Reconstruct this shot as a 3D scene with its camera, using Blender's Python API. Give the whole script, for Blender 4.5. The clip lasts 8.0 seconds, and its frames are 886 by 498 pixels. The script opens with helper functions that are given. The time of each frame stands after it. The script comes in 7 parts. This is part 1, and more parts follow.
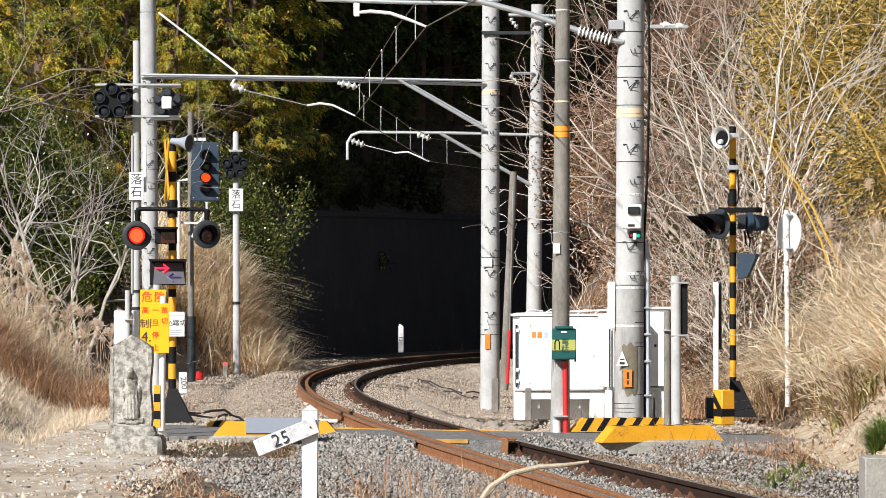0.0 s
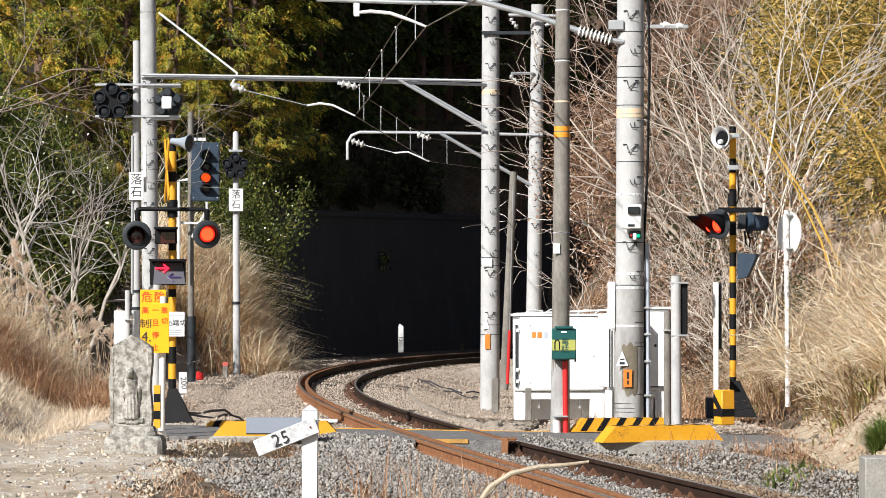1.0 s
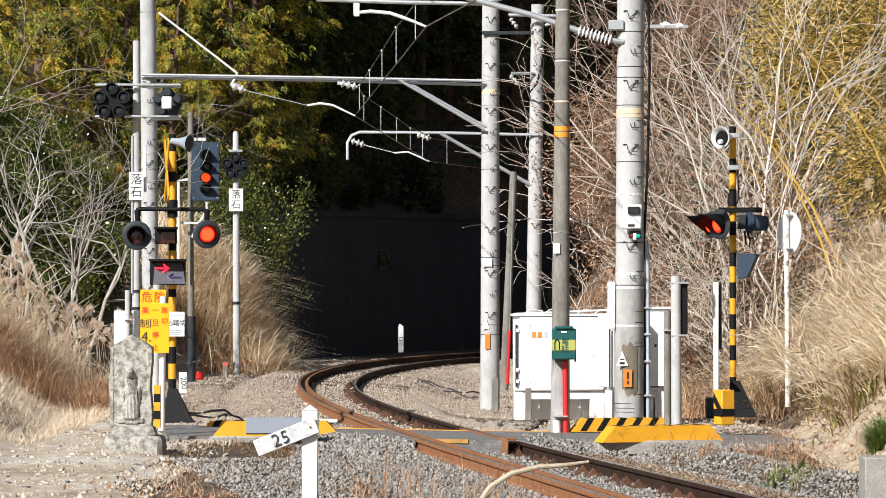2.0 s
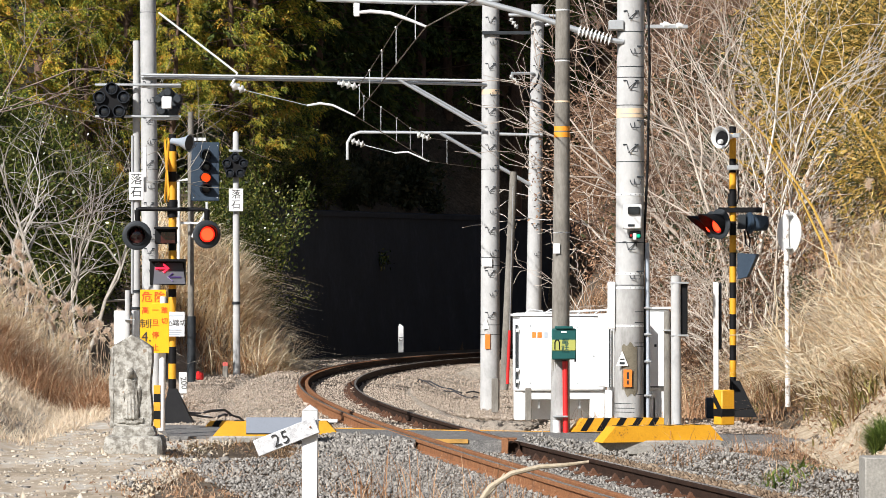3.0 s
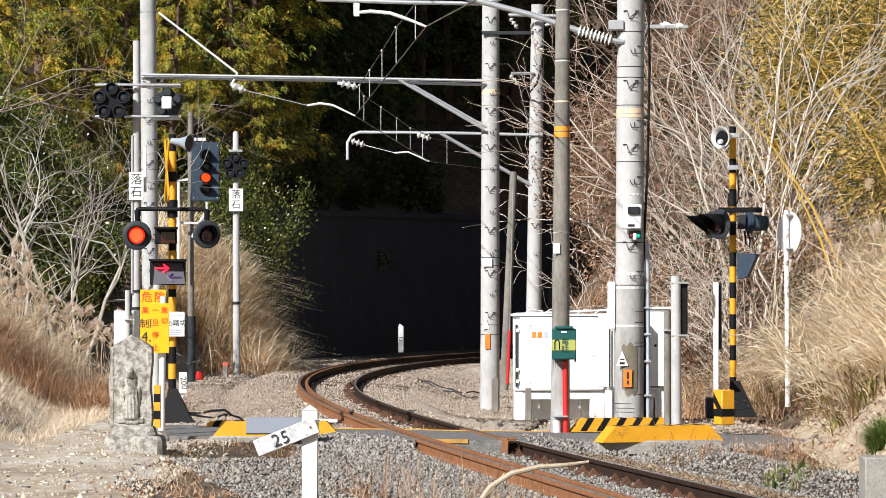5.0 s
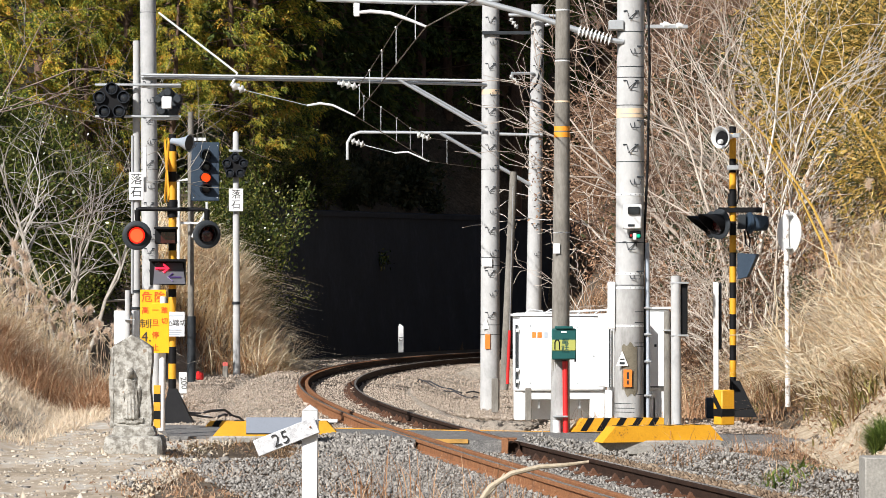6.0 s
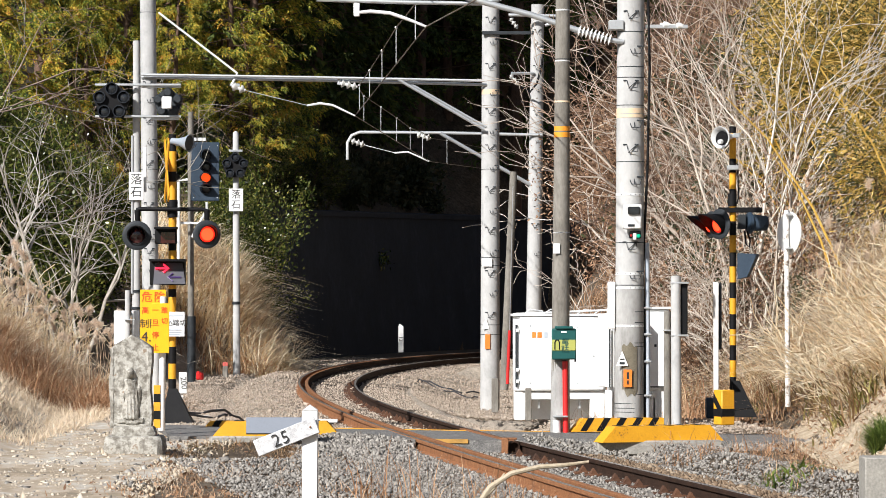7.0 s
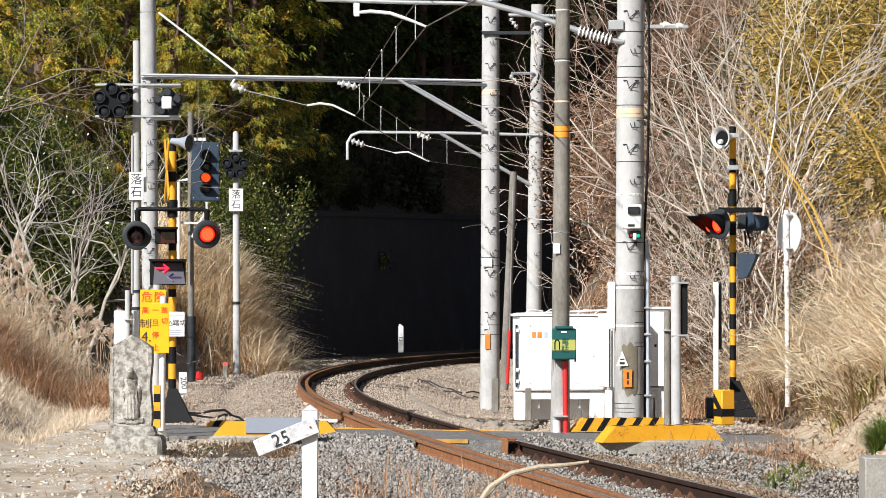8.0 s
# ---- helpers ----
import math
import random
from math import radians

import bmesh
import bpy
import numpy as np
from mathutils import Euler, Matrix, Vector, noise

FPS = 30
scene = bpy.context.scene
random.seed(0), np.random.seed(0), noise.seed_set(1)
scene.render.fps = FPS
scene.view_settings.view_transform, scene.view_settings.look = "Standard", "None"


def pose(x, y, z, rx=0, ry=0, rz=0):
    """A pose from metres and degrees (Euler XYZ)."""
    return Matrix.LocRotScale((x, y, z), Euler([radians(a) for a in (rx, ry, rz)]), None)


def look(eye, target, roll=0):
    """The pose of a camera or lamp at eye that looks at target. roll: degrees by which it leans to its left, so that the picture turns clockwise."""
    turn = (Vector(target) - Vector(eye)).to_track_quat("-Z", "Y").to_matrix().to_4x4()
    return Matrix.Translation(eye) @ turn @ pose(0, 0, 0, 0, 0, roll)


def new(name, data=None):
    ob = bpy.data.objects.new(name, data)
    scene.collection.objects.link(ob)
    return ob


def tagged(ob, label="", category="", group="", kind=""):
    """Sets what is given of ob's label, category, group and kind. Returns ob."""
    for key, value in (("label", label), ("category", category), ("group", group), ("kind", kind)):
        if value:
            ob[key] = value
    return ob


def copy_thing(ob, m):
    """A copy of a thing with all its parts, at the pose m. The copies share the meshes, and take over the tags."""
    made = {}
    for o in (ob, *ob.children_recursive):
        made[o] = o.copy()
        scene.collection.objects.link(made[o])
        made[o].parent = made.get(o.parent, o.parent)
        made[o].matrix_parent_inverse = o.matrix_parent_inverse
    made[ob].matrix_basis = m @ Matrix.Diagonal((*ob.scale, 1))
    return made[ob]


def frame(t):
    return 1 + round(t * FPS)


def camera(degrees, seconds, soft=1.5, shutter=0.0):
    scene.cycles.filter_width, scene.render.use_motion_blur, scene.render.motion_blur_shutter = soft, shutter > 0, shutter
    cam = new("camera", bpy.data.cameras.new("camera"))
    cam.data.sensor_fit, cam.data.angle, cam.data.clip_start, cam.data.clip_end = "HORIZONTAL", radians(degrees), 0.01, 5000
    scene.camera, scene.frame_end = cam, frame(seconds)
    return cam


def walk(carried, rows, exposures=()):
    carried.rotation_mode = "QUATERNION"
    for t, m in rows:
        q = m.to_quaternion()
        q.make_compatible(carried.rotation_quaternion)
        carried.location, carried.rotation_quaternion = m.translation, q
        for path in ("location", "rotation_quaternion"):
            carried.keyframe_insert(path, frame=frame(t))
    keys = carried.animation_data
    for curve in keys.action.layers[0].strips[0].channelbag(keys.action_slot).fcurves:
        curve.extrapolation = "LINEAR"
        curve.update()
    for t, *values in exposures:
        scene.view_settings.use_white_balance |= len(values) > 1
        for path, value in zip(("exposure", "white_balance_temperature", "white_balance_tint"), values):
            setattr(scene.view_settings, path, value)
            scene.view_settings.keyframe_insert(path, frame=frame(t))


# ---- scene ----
# ---- camera: stands still on the roadside, a long lens ----
cam = camera(13.756, 8.0, soft=0.5)
EYE = pose(0, 0, 1.692, 90.834, 0, 0)
walk(cam, [(0.0, EYE), (8.0, EYE)])

# ---- daylight: winter sun from behind and to the left ----
SUN_AZ, SUN_EL = 39.0, 35.0
world = bpy.data.worlds.new("sky")
scene.world = world
world.use_nodes = True
wn = world.node_tree.nodes
sky = wn.new("ShaderNodeTexSky")
sky.sky_type, sky.sun_disc = "NISHITA", False
sky.sun_elevation, sky.sun_rotation = radians(SUN_EL), radians(180 + SUN_AZ)
world.node_tree.links.new(sky.outputs[0], wn["Background"].inputs[0])
wn["Background"].inputs[1].default_value = 0.05
sun = new("sun", bpy.data.lights.new("sun", "SUN"))
sun.data.energy, sun.data.angle, sun.data.color = 5.0, radians(0.55), (1.0, 0.975, 0.945)
sun.matrix_world = look((-math.sin(radians(SUN_AZ)) * math.cos(radians(SUN_EL)),
                         -math.cos(radians(SUN_AZ)) * math.cos(radians(SUN_EL)), math.sin(radians(SUN_EL))), (0, 0, 0))
scene.view_settings.exposure = 0.45


# ---- materials ----
def mat(name, stops, scale=6.0, rough=0.8, metal=0.0, bump=0.0, bump_scale=40.0, island=0.0, rand=0.0,
        stretch=(1, 1, 1), spec=0.5, fine=0.0, coat=0.0, leaf=0.0):
    """A surface whose colour runs over stops by noise, with finer grain, relief and a change from piece to piece."""
    m = bpy.data.materials.new(name)
    m.use_nodes = True
    nt, n, l = m.node_tree, m.node_tree.nodes, m.node_tree.links
    b = n["Principled BSDF"]
    co = n.new("ShaderNodeTexCoord")
    mp = n.new("ShaderNodeMapping")
    mp.inputs["Scale"].default_value = stretch
    l.new(co.outputs["Object"], mp.inputs[0])
    t = n.new("ShaderNodeTexNoise")
    t.inputs["Scale"].default_value, t.inputs["Detail"].default_value = scale, 6
    t.inputs["Roughness"].default_value = 0.65
    l.new(mp.outputs[0], t.inputs["Vector"])
    fac = t.outputs["Fac"]
    if fine:
        t2 = n.new("ShaderNodeTexNoise")
        t2.inputs["Scale"].default_value, t2.inputs["Detail"].default_value = scale * 9, 3
        l.new(mp.outputs[0], t2.inputs["Vector"])
        mx = n.new("ShaderNodeMix")
        mx.inputs[0].default_value = fine
        l.new(fac, mx.inputs[2])
        l.new(t2.outputs["Fac"], mx.inputs[3])
        fac = mx.outputs[0]
    for on, node, out in ((island, "ShaderNodeNewGeometry", "Random Per Island"), (rand, "ShaderNodeObjectInfo", "Random")):
        if on:
            g = n.new(node)
            mx = n.new("ShaderNodeMix")
            mx.inputs[0].default_value = on
            l.new(fac, mx.inputs[2])
            l.new(g.outputs[out], mx.inputs[3])
            fac = mx.outputs[0]
    r = n.new("ShaderNodeValToRGB")
    l.new(fac, r.inputs[0])
    while len(r.color_ramp.elements) < len(stops):
        r.color_ramp.elements.new(0.5)
    for e, (p, c) in zip(r.color_ramp.elements, stops):
        e.position, e.color = p, (*c, 1)
    l.new(r.outputs[0], b.inputs["Base Color"])
    b.inputs["Roughness"].default_value, b.inputs["Metallic"].default_value = rough, metal
    b.inputs["Specular IOR Level"].default_value = spec
    b.inputs["Coat Weight"].default_value = coat
    if leaf:
        tr = n.new("ShaderNodeBsdfTranslucent")
        l.new(r.outputs[0], tr.inputs[0])
        ms = n.new("ShaderNodeMixShader")
        ms.inputs[0].default_value = leaf
        l.new(b.outputs[0], ms.inputs[1])
        l.new(tr.outputs[0], ms.inputs[2])
        l.new(ms.outputs[0], n["Material Output"].inputs[0])
    if bump:
        t3 = n.new("ShaderNodeTexNoise")
        t3.inputs["Scale"].default_value, t3.inputs["Detail"].default_value = bump_scale, 4
        l.new(mp.outputs[0], t3.inputs["Vector"])
        bp = n.new("ShaderNodeBump")
        bp.inputs["Strength"].default_value, bp.inputs["Distance"].default_value = bump, 0.02
        l.new(t3.outputs["Fac"], bp.inputs["Height"])
        l.new(bp.outputs[0], b.inputs["Normal"])
    return m


def lamp_mat(name, colour, strength):
    m = bpy.data.materials.new(name)
    m.use_nodes = True
    b = m.node_tree.nodes["Principled BSDF"]
    b.inputs["Base Color"].default_value = (*colour, 1)
    b.inputs["Emission Color"].default_value = (*colour, 1)
    b.inputs["Emission Strength"].default_value = strength
    b.inputs["Roughness"].default_value = 0.3
    return m


def paint(name, c, dark=0.75, rough=0.45, metal=0.0, scale=5.0, spread=0.2, stretch=(1, 1, 1)):
    d = tuple(v * dark for v in c)
    return mat(name, [(0.5 - spread, d), (0.5, c), (0.5 + spread, tuple(min(1, v * 1.06) for v in c))], scale, rough, metal,
               0.05, 60, fine=0.3, stretch=stretch)


CONCRETE = mat("pole_concrete", [(0.25, (0.27, 0.27, 0.265)), (0.45, (0.43, 0.43, 0.425)), (0.7, (0.55, 0.55, 0.54))], 1.7, 0.85, bump=0.1, fine=0.22, stretch=(1.6, 1.6, 1.0))
OLD_CONCRETE = mat("weathered_concrete", [(0.25, (0.08, 0.07, 0.06)), (0.5, (0.2, 0.185, 0.16)), (0.75, (0.33, 0.31, 0.28))], 2.0, 0.9, bump=0.15, fine=0.3, stretch=(2.2, 2.2, 0.8))
AMBER = paint("amber_tape", (0.85, 0.32, 0.03), 0.85, 0.5)
PEEL = mat("peeling_white_paint", [(0.4, (0.16, 0.12, 0.09)), (0.45, (0.5, 0.46, 0.4)), (0.48, (0.82, 0.81, 0.79))], 9, 0.7, bump=0.3, fine=0.3)
SLAB = mat("kerb_concrete", [(0.3, (0.2, 0.19, 0.17)), (0.7, (0.4, 0.38, 0.34))], 5, 0.9, bump=0.2, fine=0.5)
STONE = mat("lichened_stone", [(0.36, (0.13, 0.115, 0.095)), (0.45, (0.24, 0.225, 0.195)), (0.5, (0.31, 0.295, 0.26)), (0.53, (0.44, 0.425, 0.385)), (0.6, (0.4, 0.385, 0.345)), (0.64, (0.26, 0.2, 0.15))], 11, 0.92, bump=0.4, bump_scale=30, fine=0.15)
STEEL = paint("galvanised_steel", (0.55, 0.57, 0.58), 0.8, 0.45, 0.6)
ALU = paint("white_steel", (0.74, 0.75, 0.75), 0.88, 0.4)
WHITE = paint("white_paint", (0.8, 0.8, 0.79), 0.9, 0.4, scale=3)
CABINET = paint("cabinet_paint", (0.84, 0.85, 0.85), 0.95, 0.35, scale=2)
WORN_WHITE = mat("worn_white_paint", [(0.3, (0.45, 0.43, 0.4)), (0.42, (0.74, 0.73, 0.71)), (0.7, (0.82, 0.81, 0.8))], 8, 0.6, bump=0.1, fine=0.4)
SCUFFED = mat("scuffed_white_paint", [(0.36, (0.36, 0.36, 0.37)), (0.46, (0.56, 0.56, 0.57)), (0.56, (0.72, 0.72, 0.72))], 16, 0.65, bump=0.15, fine=0.35)
BLACK = mat("black_paint", [(0.3, (0.004, 0.004, 0.005)), (0.7, (0.011, 0.011, 0.012))], 5, 0.6, bump=0.05, spec=0.2, fine=0.3)
DARK = mat("dark_steel", [(0.3, (0.018, 0.022, 0.026)), (0.7, (0.04, 0.046, 0.052))], 4, 0.55, bump=0.03, spec=0.3, fine=0.3)
DARK_HOOD = mat("dark_navy_hood", [(0.3, (0.008, 0.011, 0.016)), (0.7, (0.02, 0.026, 0.036))], 4, 0.6, bump=0.03, spec=0.3, fine=0.3)
SLATE = mat("dark_blue_grey_paint", [(0.3, (0.022, 0.038, 0.06)), (0.7, (0.04, 0.062, 0.092))], 4, 0.55, bump=0.03, spec=0.3, fine=0.3)
YELLOW = mat("yellow_paint", [(0.32, (0.3, 0.13, 0.03)), (0.42, (0.7, 0.33, 0.015)), (0.7, (0.8, 0.4, 0.02))], 6, 0.55, bump=0.1, fine=0.4)
OCHRE = paint("worn_ochre_edge", (0.45, 0.24, 0.05), 0.6, 0.7)
SIGN_YELLOW = paint("sign_yellow", (0.88, 0.46, 0.01), 0.92, 0.4)
RED = paint("red_paint", (0.62, 0.02, 0.02), 0.85, 0.4)
ORANGE = paint("orange_tape", (0.9, 0.22, 0.03), 0.85, 0.5)
CREAM = paint("cream_tape", (0.75, 0.58, 0.4), 0.9, 0.6)
GREEN = paint("green_box_paint", (0.008, 0.085, 0.08), 0.8, 0.45)
LIME = paint("pale_yellow_green_plate", (0.42, 0.43, 0.11), 0.9, 0.45)
PIPE = paint("grey_blue_conduit", (0.45, 0.5, 0.56), 0.85, 0.45)
PORCELAIN = paint("white_porcelain", (0.75, 0.75, 0.72), 0.92, 0.15)
RUST = mat("rusty_rail", [(0.3, (0.11, 0.042, 0.017)), (0.5, (0.25, 0.105, 0.042)), (0.7, (0.36, 0.17, 0.075))], 7, 0.75, bump=0.2, fine=0.5)
RUST_DARK = mat("oily_rail_side", [(0.3, (0.016, 0.01, 0.008)), (0.6, (0.045, 0.025, 0.017)), (0.8, (0.13, 0.062, 0.033))], 5, 0.85, bump=0.2, spec=0.15, fine=0.4)
RUST_CLIP = mat("brown_rail_clip", [(0.3, (0.04, 0.018, 0.01)), (0.7, (0.13, 0.055, 0.026))], 9, 0.8, bump=0.2, rand=0.3, fine=0.4)
SHINE = mat("polished_rail_head", [(0.3, (0.32, 0.25, 0.2)), (0.6, (0.6, 0.56, 0.52))], 6, 0.32, 0.8)
WOOD = mat("sleeper_wood", [(0.3, (0.06, 0.045, 0.035)), (0.6, (0.17, 0.13, 0.1)), (0.8, (0.25, 0.2, 0.16))], 6, 0.9, bump=0.3, fine=0.4)
ASPHALT = mat("worn_asphalt", [(0.32, (0.05, 0.05, 0.05)), (0.5, (0.15, 0.145, 0.14)), (0.68, (0.32, 0.31, 0.29))], 9, 0.9, bump=0.5, bump_scale=60, fine=0.6)
RUBBER = paint("black_rubber", (0.04, 0.04, 0.045), 0.7, 0.6)
# wall tone is near-black blue: its deep shade is put into the colour
WALLM = mat("shade_painted_wall", [(0.3, (0.014, 0.017, 0.024)), (0.55, (0.026, 0.031, 0.043)), (0.75, (0.05, 0.056, 0.07))], 0.5, 0.95, bump=0.3, bump_scale=5, fine=0.35)
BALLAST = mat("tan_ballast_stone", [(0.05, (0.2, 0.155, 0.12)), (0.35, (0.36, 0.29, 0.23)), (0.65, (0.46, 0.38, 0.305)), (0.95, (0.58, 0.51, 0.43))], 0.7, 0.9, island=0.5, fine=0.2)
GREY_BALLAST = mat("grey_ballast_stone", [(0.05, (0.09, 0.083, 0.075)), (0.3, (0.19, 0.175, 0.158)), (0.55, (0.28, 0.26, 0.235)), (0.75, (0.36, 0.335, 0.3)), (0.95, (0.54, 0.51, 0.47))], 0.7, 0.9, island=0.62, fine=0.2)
BROWN_BALLAST = mat("rust_stained_ballast", [(0.05, (0.06, 0.04, 0.025)), (0.35, (0.16, 0.105, 0.065)), (0.65, (0.26, 0.185, 0.12)), (0.95, (0.42, 0.35, 0.27))], 0.8, 0.9, island=0.6, fine=0.2)
BED = mat("ballast_bed", [(0.35, (0.12, 0.1, 0.08)), (0.5, (0.33, 0.28, 0.225)), (0.65, (0.46, 0.4, 0.33))], 9, 0.95, bump=0.9, bump_scale=22, fine=0.6)
SOIL = mat("dark_soil_and_litter", [(0.3, (0.025, 0.018, 0.012)), (0.48, (0.075, 0.054, 0.034)), (0.62, (0.14, 0.105, 0.07)), (0.78, (0.27, 0.21, 0.145))], 1.1, 0.95, bump=0.6, bump_scale=14, fine=0.55)
SAND = mat("sandy_bank_soil", [(0.34, (0.2, 0.15, 0.095)), (0.5, (0.4, 0.32, 0.225)), (0.66, (0.58, 0.5, 0.39))], 1.3, 0.95, bump=0.8, bump_scale=12, fine=0.55)
LANE = mat("dusty_lane", [(0.32, (0.17, 0.138, 0.1)), (0.43, (0.35, 0.28, 0.2)), (0.5, (0.44, 0.36, 0.275)), (0.57, (0.5, 0.46, 0.4)), (0.68, (0.63, 0.61, 0.57))], 0.55, 0.95, bump=0.35, bump_scale=16, fine=0.4, stretch=(1, 0.4, 1))
CLOD = mat("dusty_clod", [(0.1, (0.3, 0.24, 0.17)), (0.5, (0.5, 0.42, 0.32)), (0.9, (0.66, 0.62, 0.55))], 0.6, 0.95, island=0.45, fine=0.2)
GRIME = mat("stained_concrete", [(0.25, (0.17, 0.165, 0.155)), (0.45, (0.33, 0.325, 0.315)), (0.7, (0.5, 0.5, 0.49))], 1.6, 0.85, bump=0.1, fine=0.2, stretch=(2, 2, 0.8))
BARK = mat("cedar_bark", [(0.3, (0.05, 0.03, 0.02)), (0.7, (0.2, 0.12, 0.08))], 4, 0.9, bump=0.4, fine=0.4, stretch=(3, 3, 0.4))
PALE_TWIG = mat("pale_bare_twigs", [(0.2, (0.3, 0.23, 0.18)), (0.5, (0.58, 0.5, 0.42)), (0.8, (0.82, 0.77, 0.7))], 1.5, 0.85, rand=0.35, fine=0.4)
BROWN_TWIG = mat("brown_bare_twigs", [(0.2, (0.06, 0.033, 0.022)), (0.5, (0.2, 0.12, 0.08)), (0.8, (0.5, 0.36, 0.26))], 1.2, 0.85, rand=0.4, fine=0.4)
PINK_TWIG = mat("pinkish_bare_twigs", [(0.2, (0.2, 0.13, 0.1)), (0.5, (0.4, 0.3, 0.24)), (0.8, (0.62, 0.52, 0.44))], 1.5, 0.85, rand=0.3, fine=0.4)
GREY_TWIG = mat("grey_bare_twigs", [(0.2, (0.17, 0.145, 0.12)), (0.5, (0.4, 0.36, 0.31)), (0.8, (0.66, 0.62, 0.56))], 1.5, 0.85, rand=0.3, fine=0.4)
WIRE = mat("oxidised_wire", [(0.3, (0.16, 0.13, 0.1)), (0.7, (0.3, 0.26, 0.21))], 5, 0.5, 0.4)
CEDAR = mat("yellowing_evergreen_leaf", [(0.27, (0.04, 0.075, 0.012)), (0.43, (0.15, 0.2, 0.024)), (0.53, (0.46, 0.42, 0.045)), (0.61, (0.72, 0.48, 0.055)), (0.69, (0.7, 0.27, 0.05))], 0.75, 0.6, island=0.22, leaf=0.32)
DARK_CEDAR = mat("dark_evergreen_leaf", [(0.2, (0.025, 0.045, 0.012)), (0.6, (0.08, 0.105, 0.025)), (0.9, (0.24, 0.23, 0.04))], 1.0, 0.75, island=0.5, spec=0.2)
BROADLEAF = mat("glossy_green_leaf", [(0.2, (0.018, 0.03, 0.008)), (0.5, (0.06, 0.085, 0.014)), (0.85, (0.26, 0.25, 0.06))], 1.5, 0.27, island=0.6, leaf=0.15)
DEEP_LEAF = mat("dark_undergrowth_leaf", [(0.2, (0.02, 0.03, 0.01)), (0.6, (0.05, 0.06, 0.02)), (0.9, (0.12, 0.09, 0.04))], 1.0, 0.6, island=0.6)
BAMBOO = mat("bamboo_leaf", [(0.12, (0.02, 0.03, 0.007)), (0.36, (0.1, 0.095, 0.018)), (0.52, (0.42, 0.275, 0.045)), (0.7, (0.66, 0.44, 0.11)), (0.9, (0.82, 0.66, 0.38))], 1.3, 0.6, island=0.6, leaf=0.2)
DRY_LEAF = mat("dry_brown_leaf", [(0.12, (0.07, 0.035, 0.02)), (0.45, (0.25, 0.135, 0.075)), (0.85, (0.58, 0.39, 0.25))], 0.8, 0.8, island=0.6, leaf=0.2)
CANE = mat("yellow_cane", [(0.3, (0.55, 0.3, 0.03)), (0.7, (0.75, 0.52, 0.14))], 3, 0.5)
STRAW = mat("dry_pampas_blade", [(0.05, (0.34, 0.21, 0.1)), (0.26, (0.72, 0.53, 0.31)), (0.5, (0.9, 0.77, 0.56)), (0.85, (0.95, 0.89, 0.75))], 0.8, 0.7, island=0.6, leaf=0.35)
RED_STRAW = mat("russet_dry_weeds", [(0.1, (0.16, 0.07, 0.03)), (0.45, (0.42, 0.22, 0.11)), (0.8, (0.66, 0.46, 0.29))], 1.0, 0.8, island=0.6, leaf=0.25)
PINK_STRAW = mat("pinkish_dry_stalk", [(0.1, (0.22, 0.12, 0.07)), (0.4, (0.52, 0.36, 0.23)), (0.85, (0.8, 0.65, 0.48))], 0.8, 0.8, island=0.6, leaf=0.3)
OLIVE = mat("olive_half_dry_blade", [(0.1, (0.05, 0.055, 0.012)), (0.5, (0.2, 0.18, 0.045)), (0.85, (0.5, 0.4, 0.16))], 1.0, 0.7, island=0.6, leaf=0.25)
BROWN_BLADE = mat("dead_brown_blade", [(0.1, (0.07, 0.035, 0.015)), (0.5, (0.22, 0.13, 0.06)), (0.85, (0.45, 0.3, 0.17))], 1.0, 0.8, island=0.6, leaf=0.15)
PALE_STRAW = mat("pale_bleached_straw", [(0.1, (0.55, 0.41, 0.27)), (0.45, (0.82, 0.67, 0.49)), (0.85, (0.93, 0.83, 0.68))], 0.8, 0.8, island=0.5, leaf=0.35)
PLUME = mat("pampas_plume", [(0.2, (0.72, 0.58, 0.45)), (0.8, (0.92, 0.82, 0.7))], 6, 0.95, island=0.5, leaf=0.5)
HORN = paint("blue_grey_horn_paint", (0.3, 0.34, 0.39), 0.85, 0.45)
FRESH = mat("fresh_green_blade", [(0.2, (0.045, 0.085, 0.012)), (0.8, (0.19, 0.25, 0.045))], 1, 0.6, island=0.6, leaf=0.25)
LENS_DARK = mat("unlit_red_lens", [(0.3, (0.03, 0.006, 0.006)), (0.7, (0.06, 0.012, 0.012))], 8, 0.15, coat=0.5)
LENS_LIT = lamp_mat("lit_red_lens", (1.0, 0.02, 0.008), 1.1)
LENS_CORE = lamp_mat("lit_red_lens_core", (1.0, 0.05, 0.014), 2.6)
ORANGE_LIT = lamp_mat("lit_orange_lens", (1.0, 0.085, 0.01), 0.8)
ARROW_LIT = lamp_mat("lit_red_arrow", (1.0, 0.02, 0.05), 2.0)
GREEN_LIT = lamp_mat("lit_green_diode", (0.0, 0.35, 0.2), 0.35)
GLASS_DARK = mat("dark_lens_glass", [(0.3, (0.012, 0.014, 0.016)), (0.7, (0.03, 0.034, 0.04))], 6, 0.12, coat=0.4)
PURPLE = paint("dark_violet_marking", (0.06, 0.03, 0.14), 0.8, 0.4)
INK = paint("black_lettering", (0.02, 0.02, 0.02), 0.8, 0.6)
RED_INK = paint("red_lettering", (0.75, 0.06, 0.01), 0.9, 0.6)


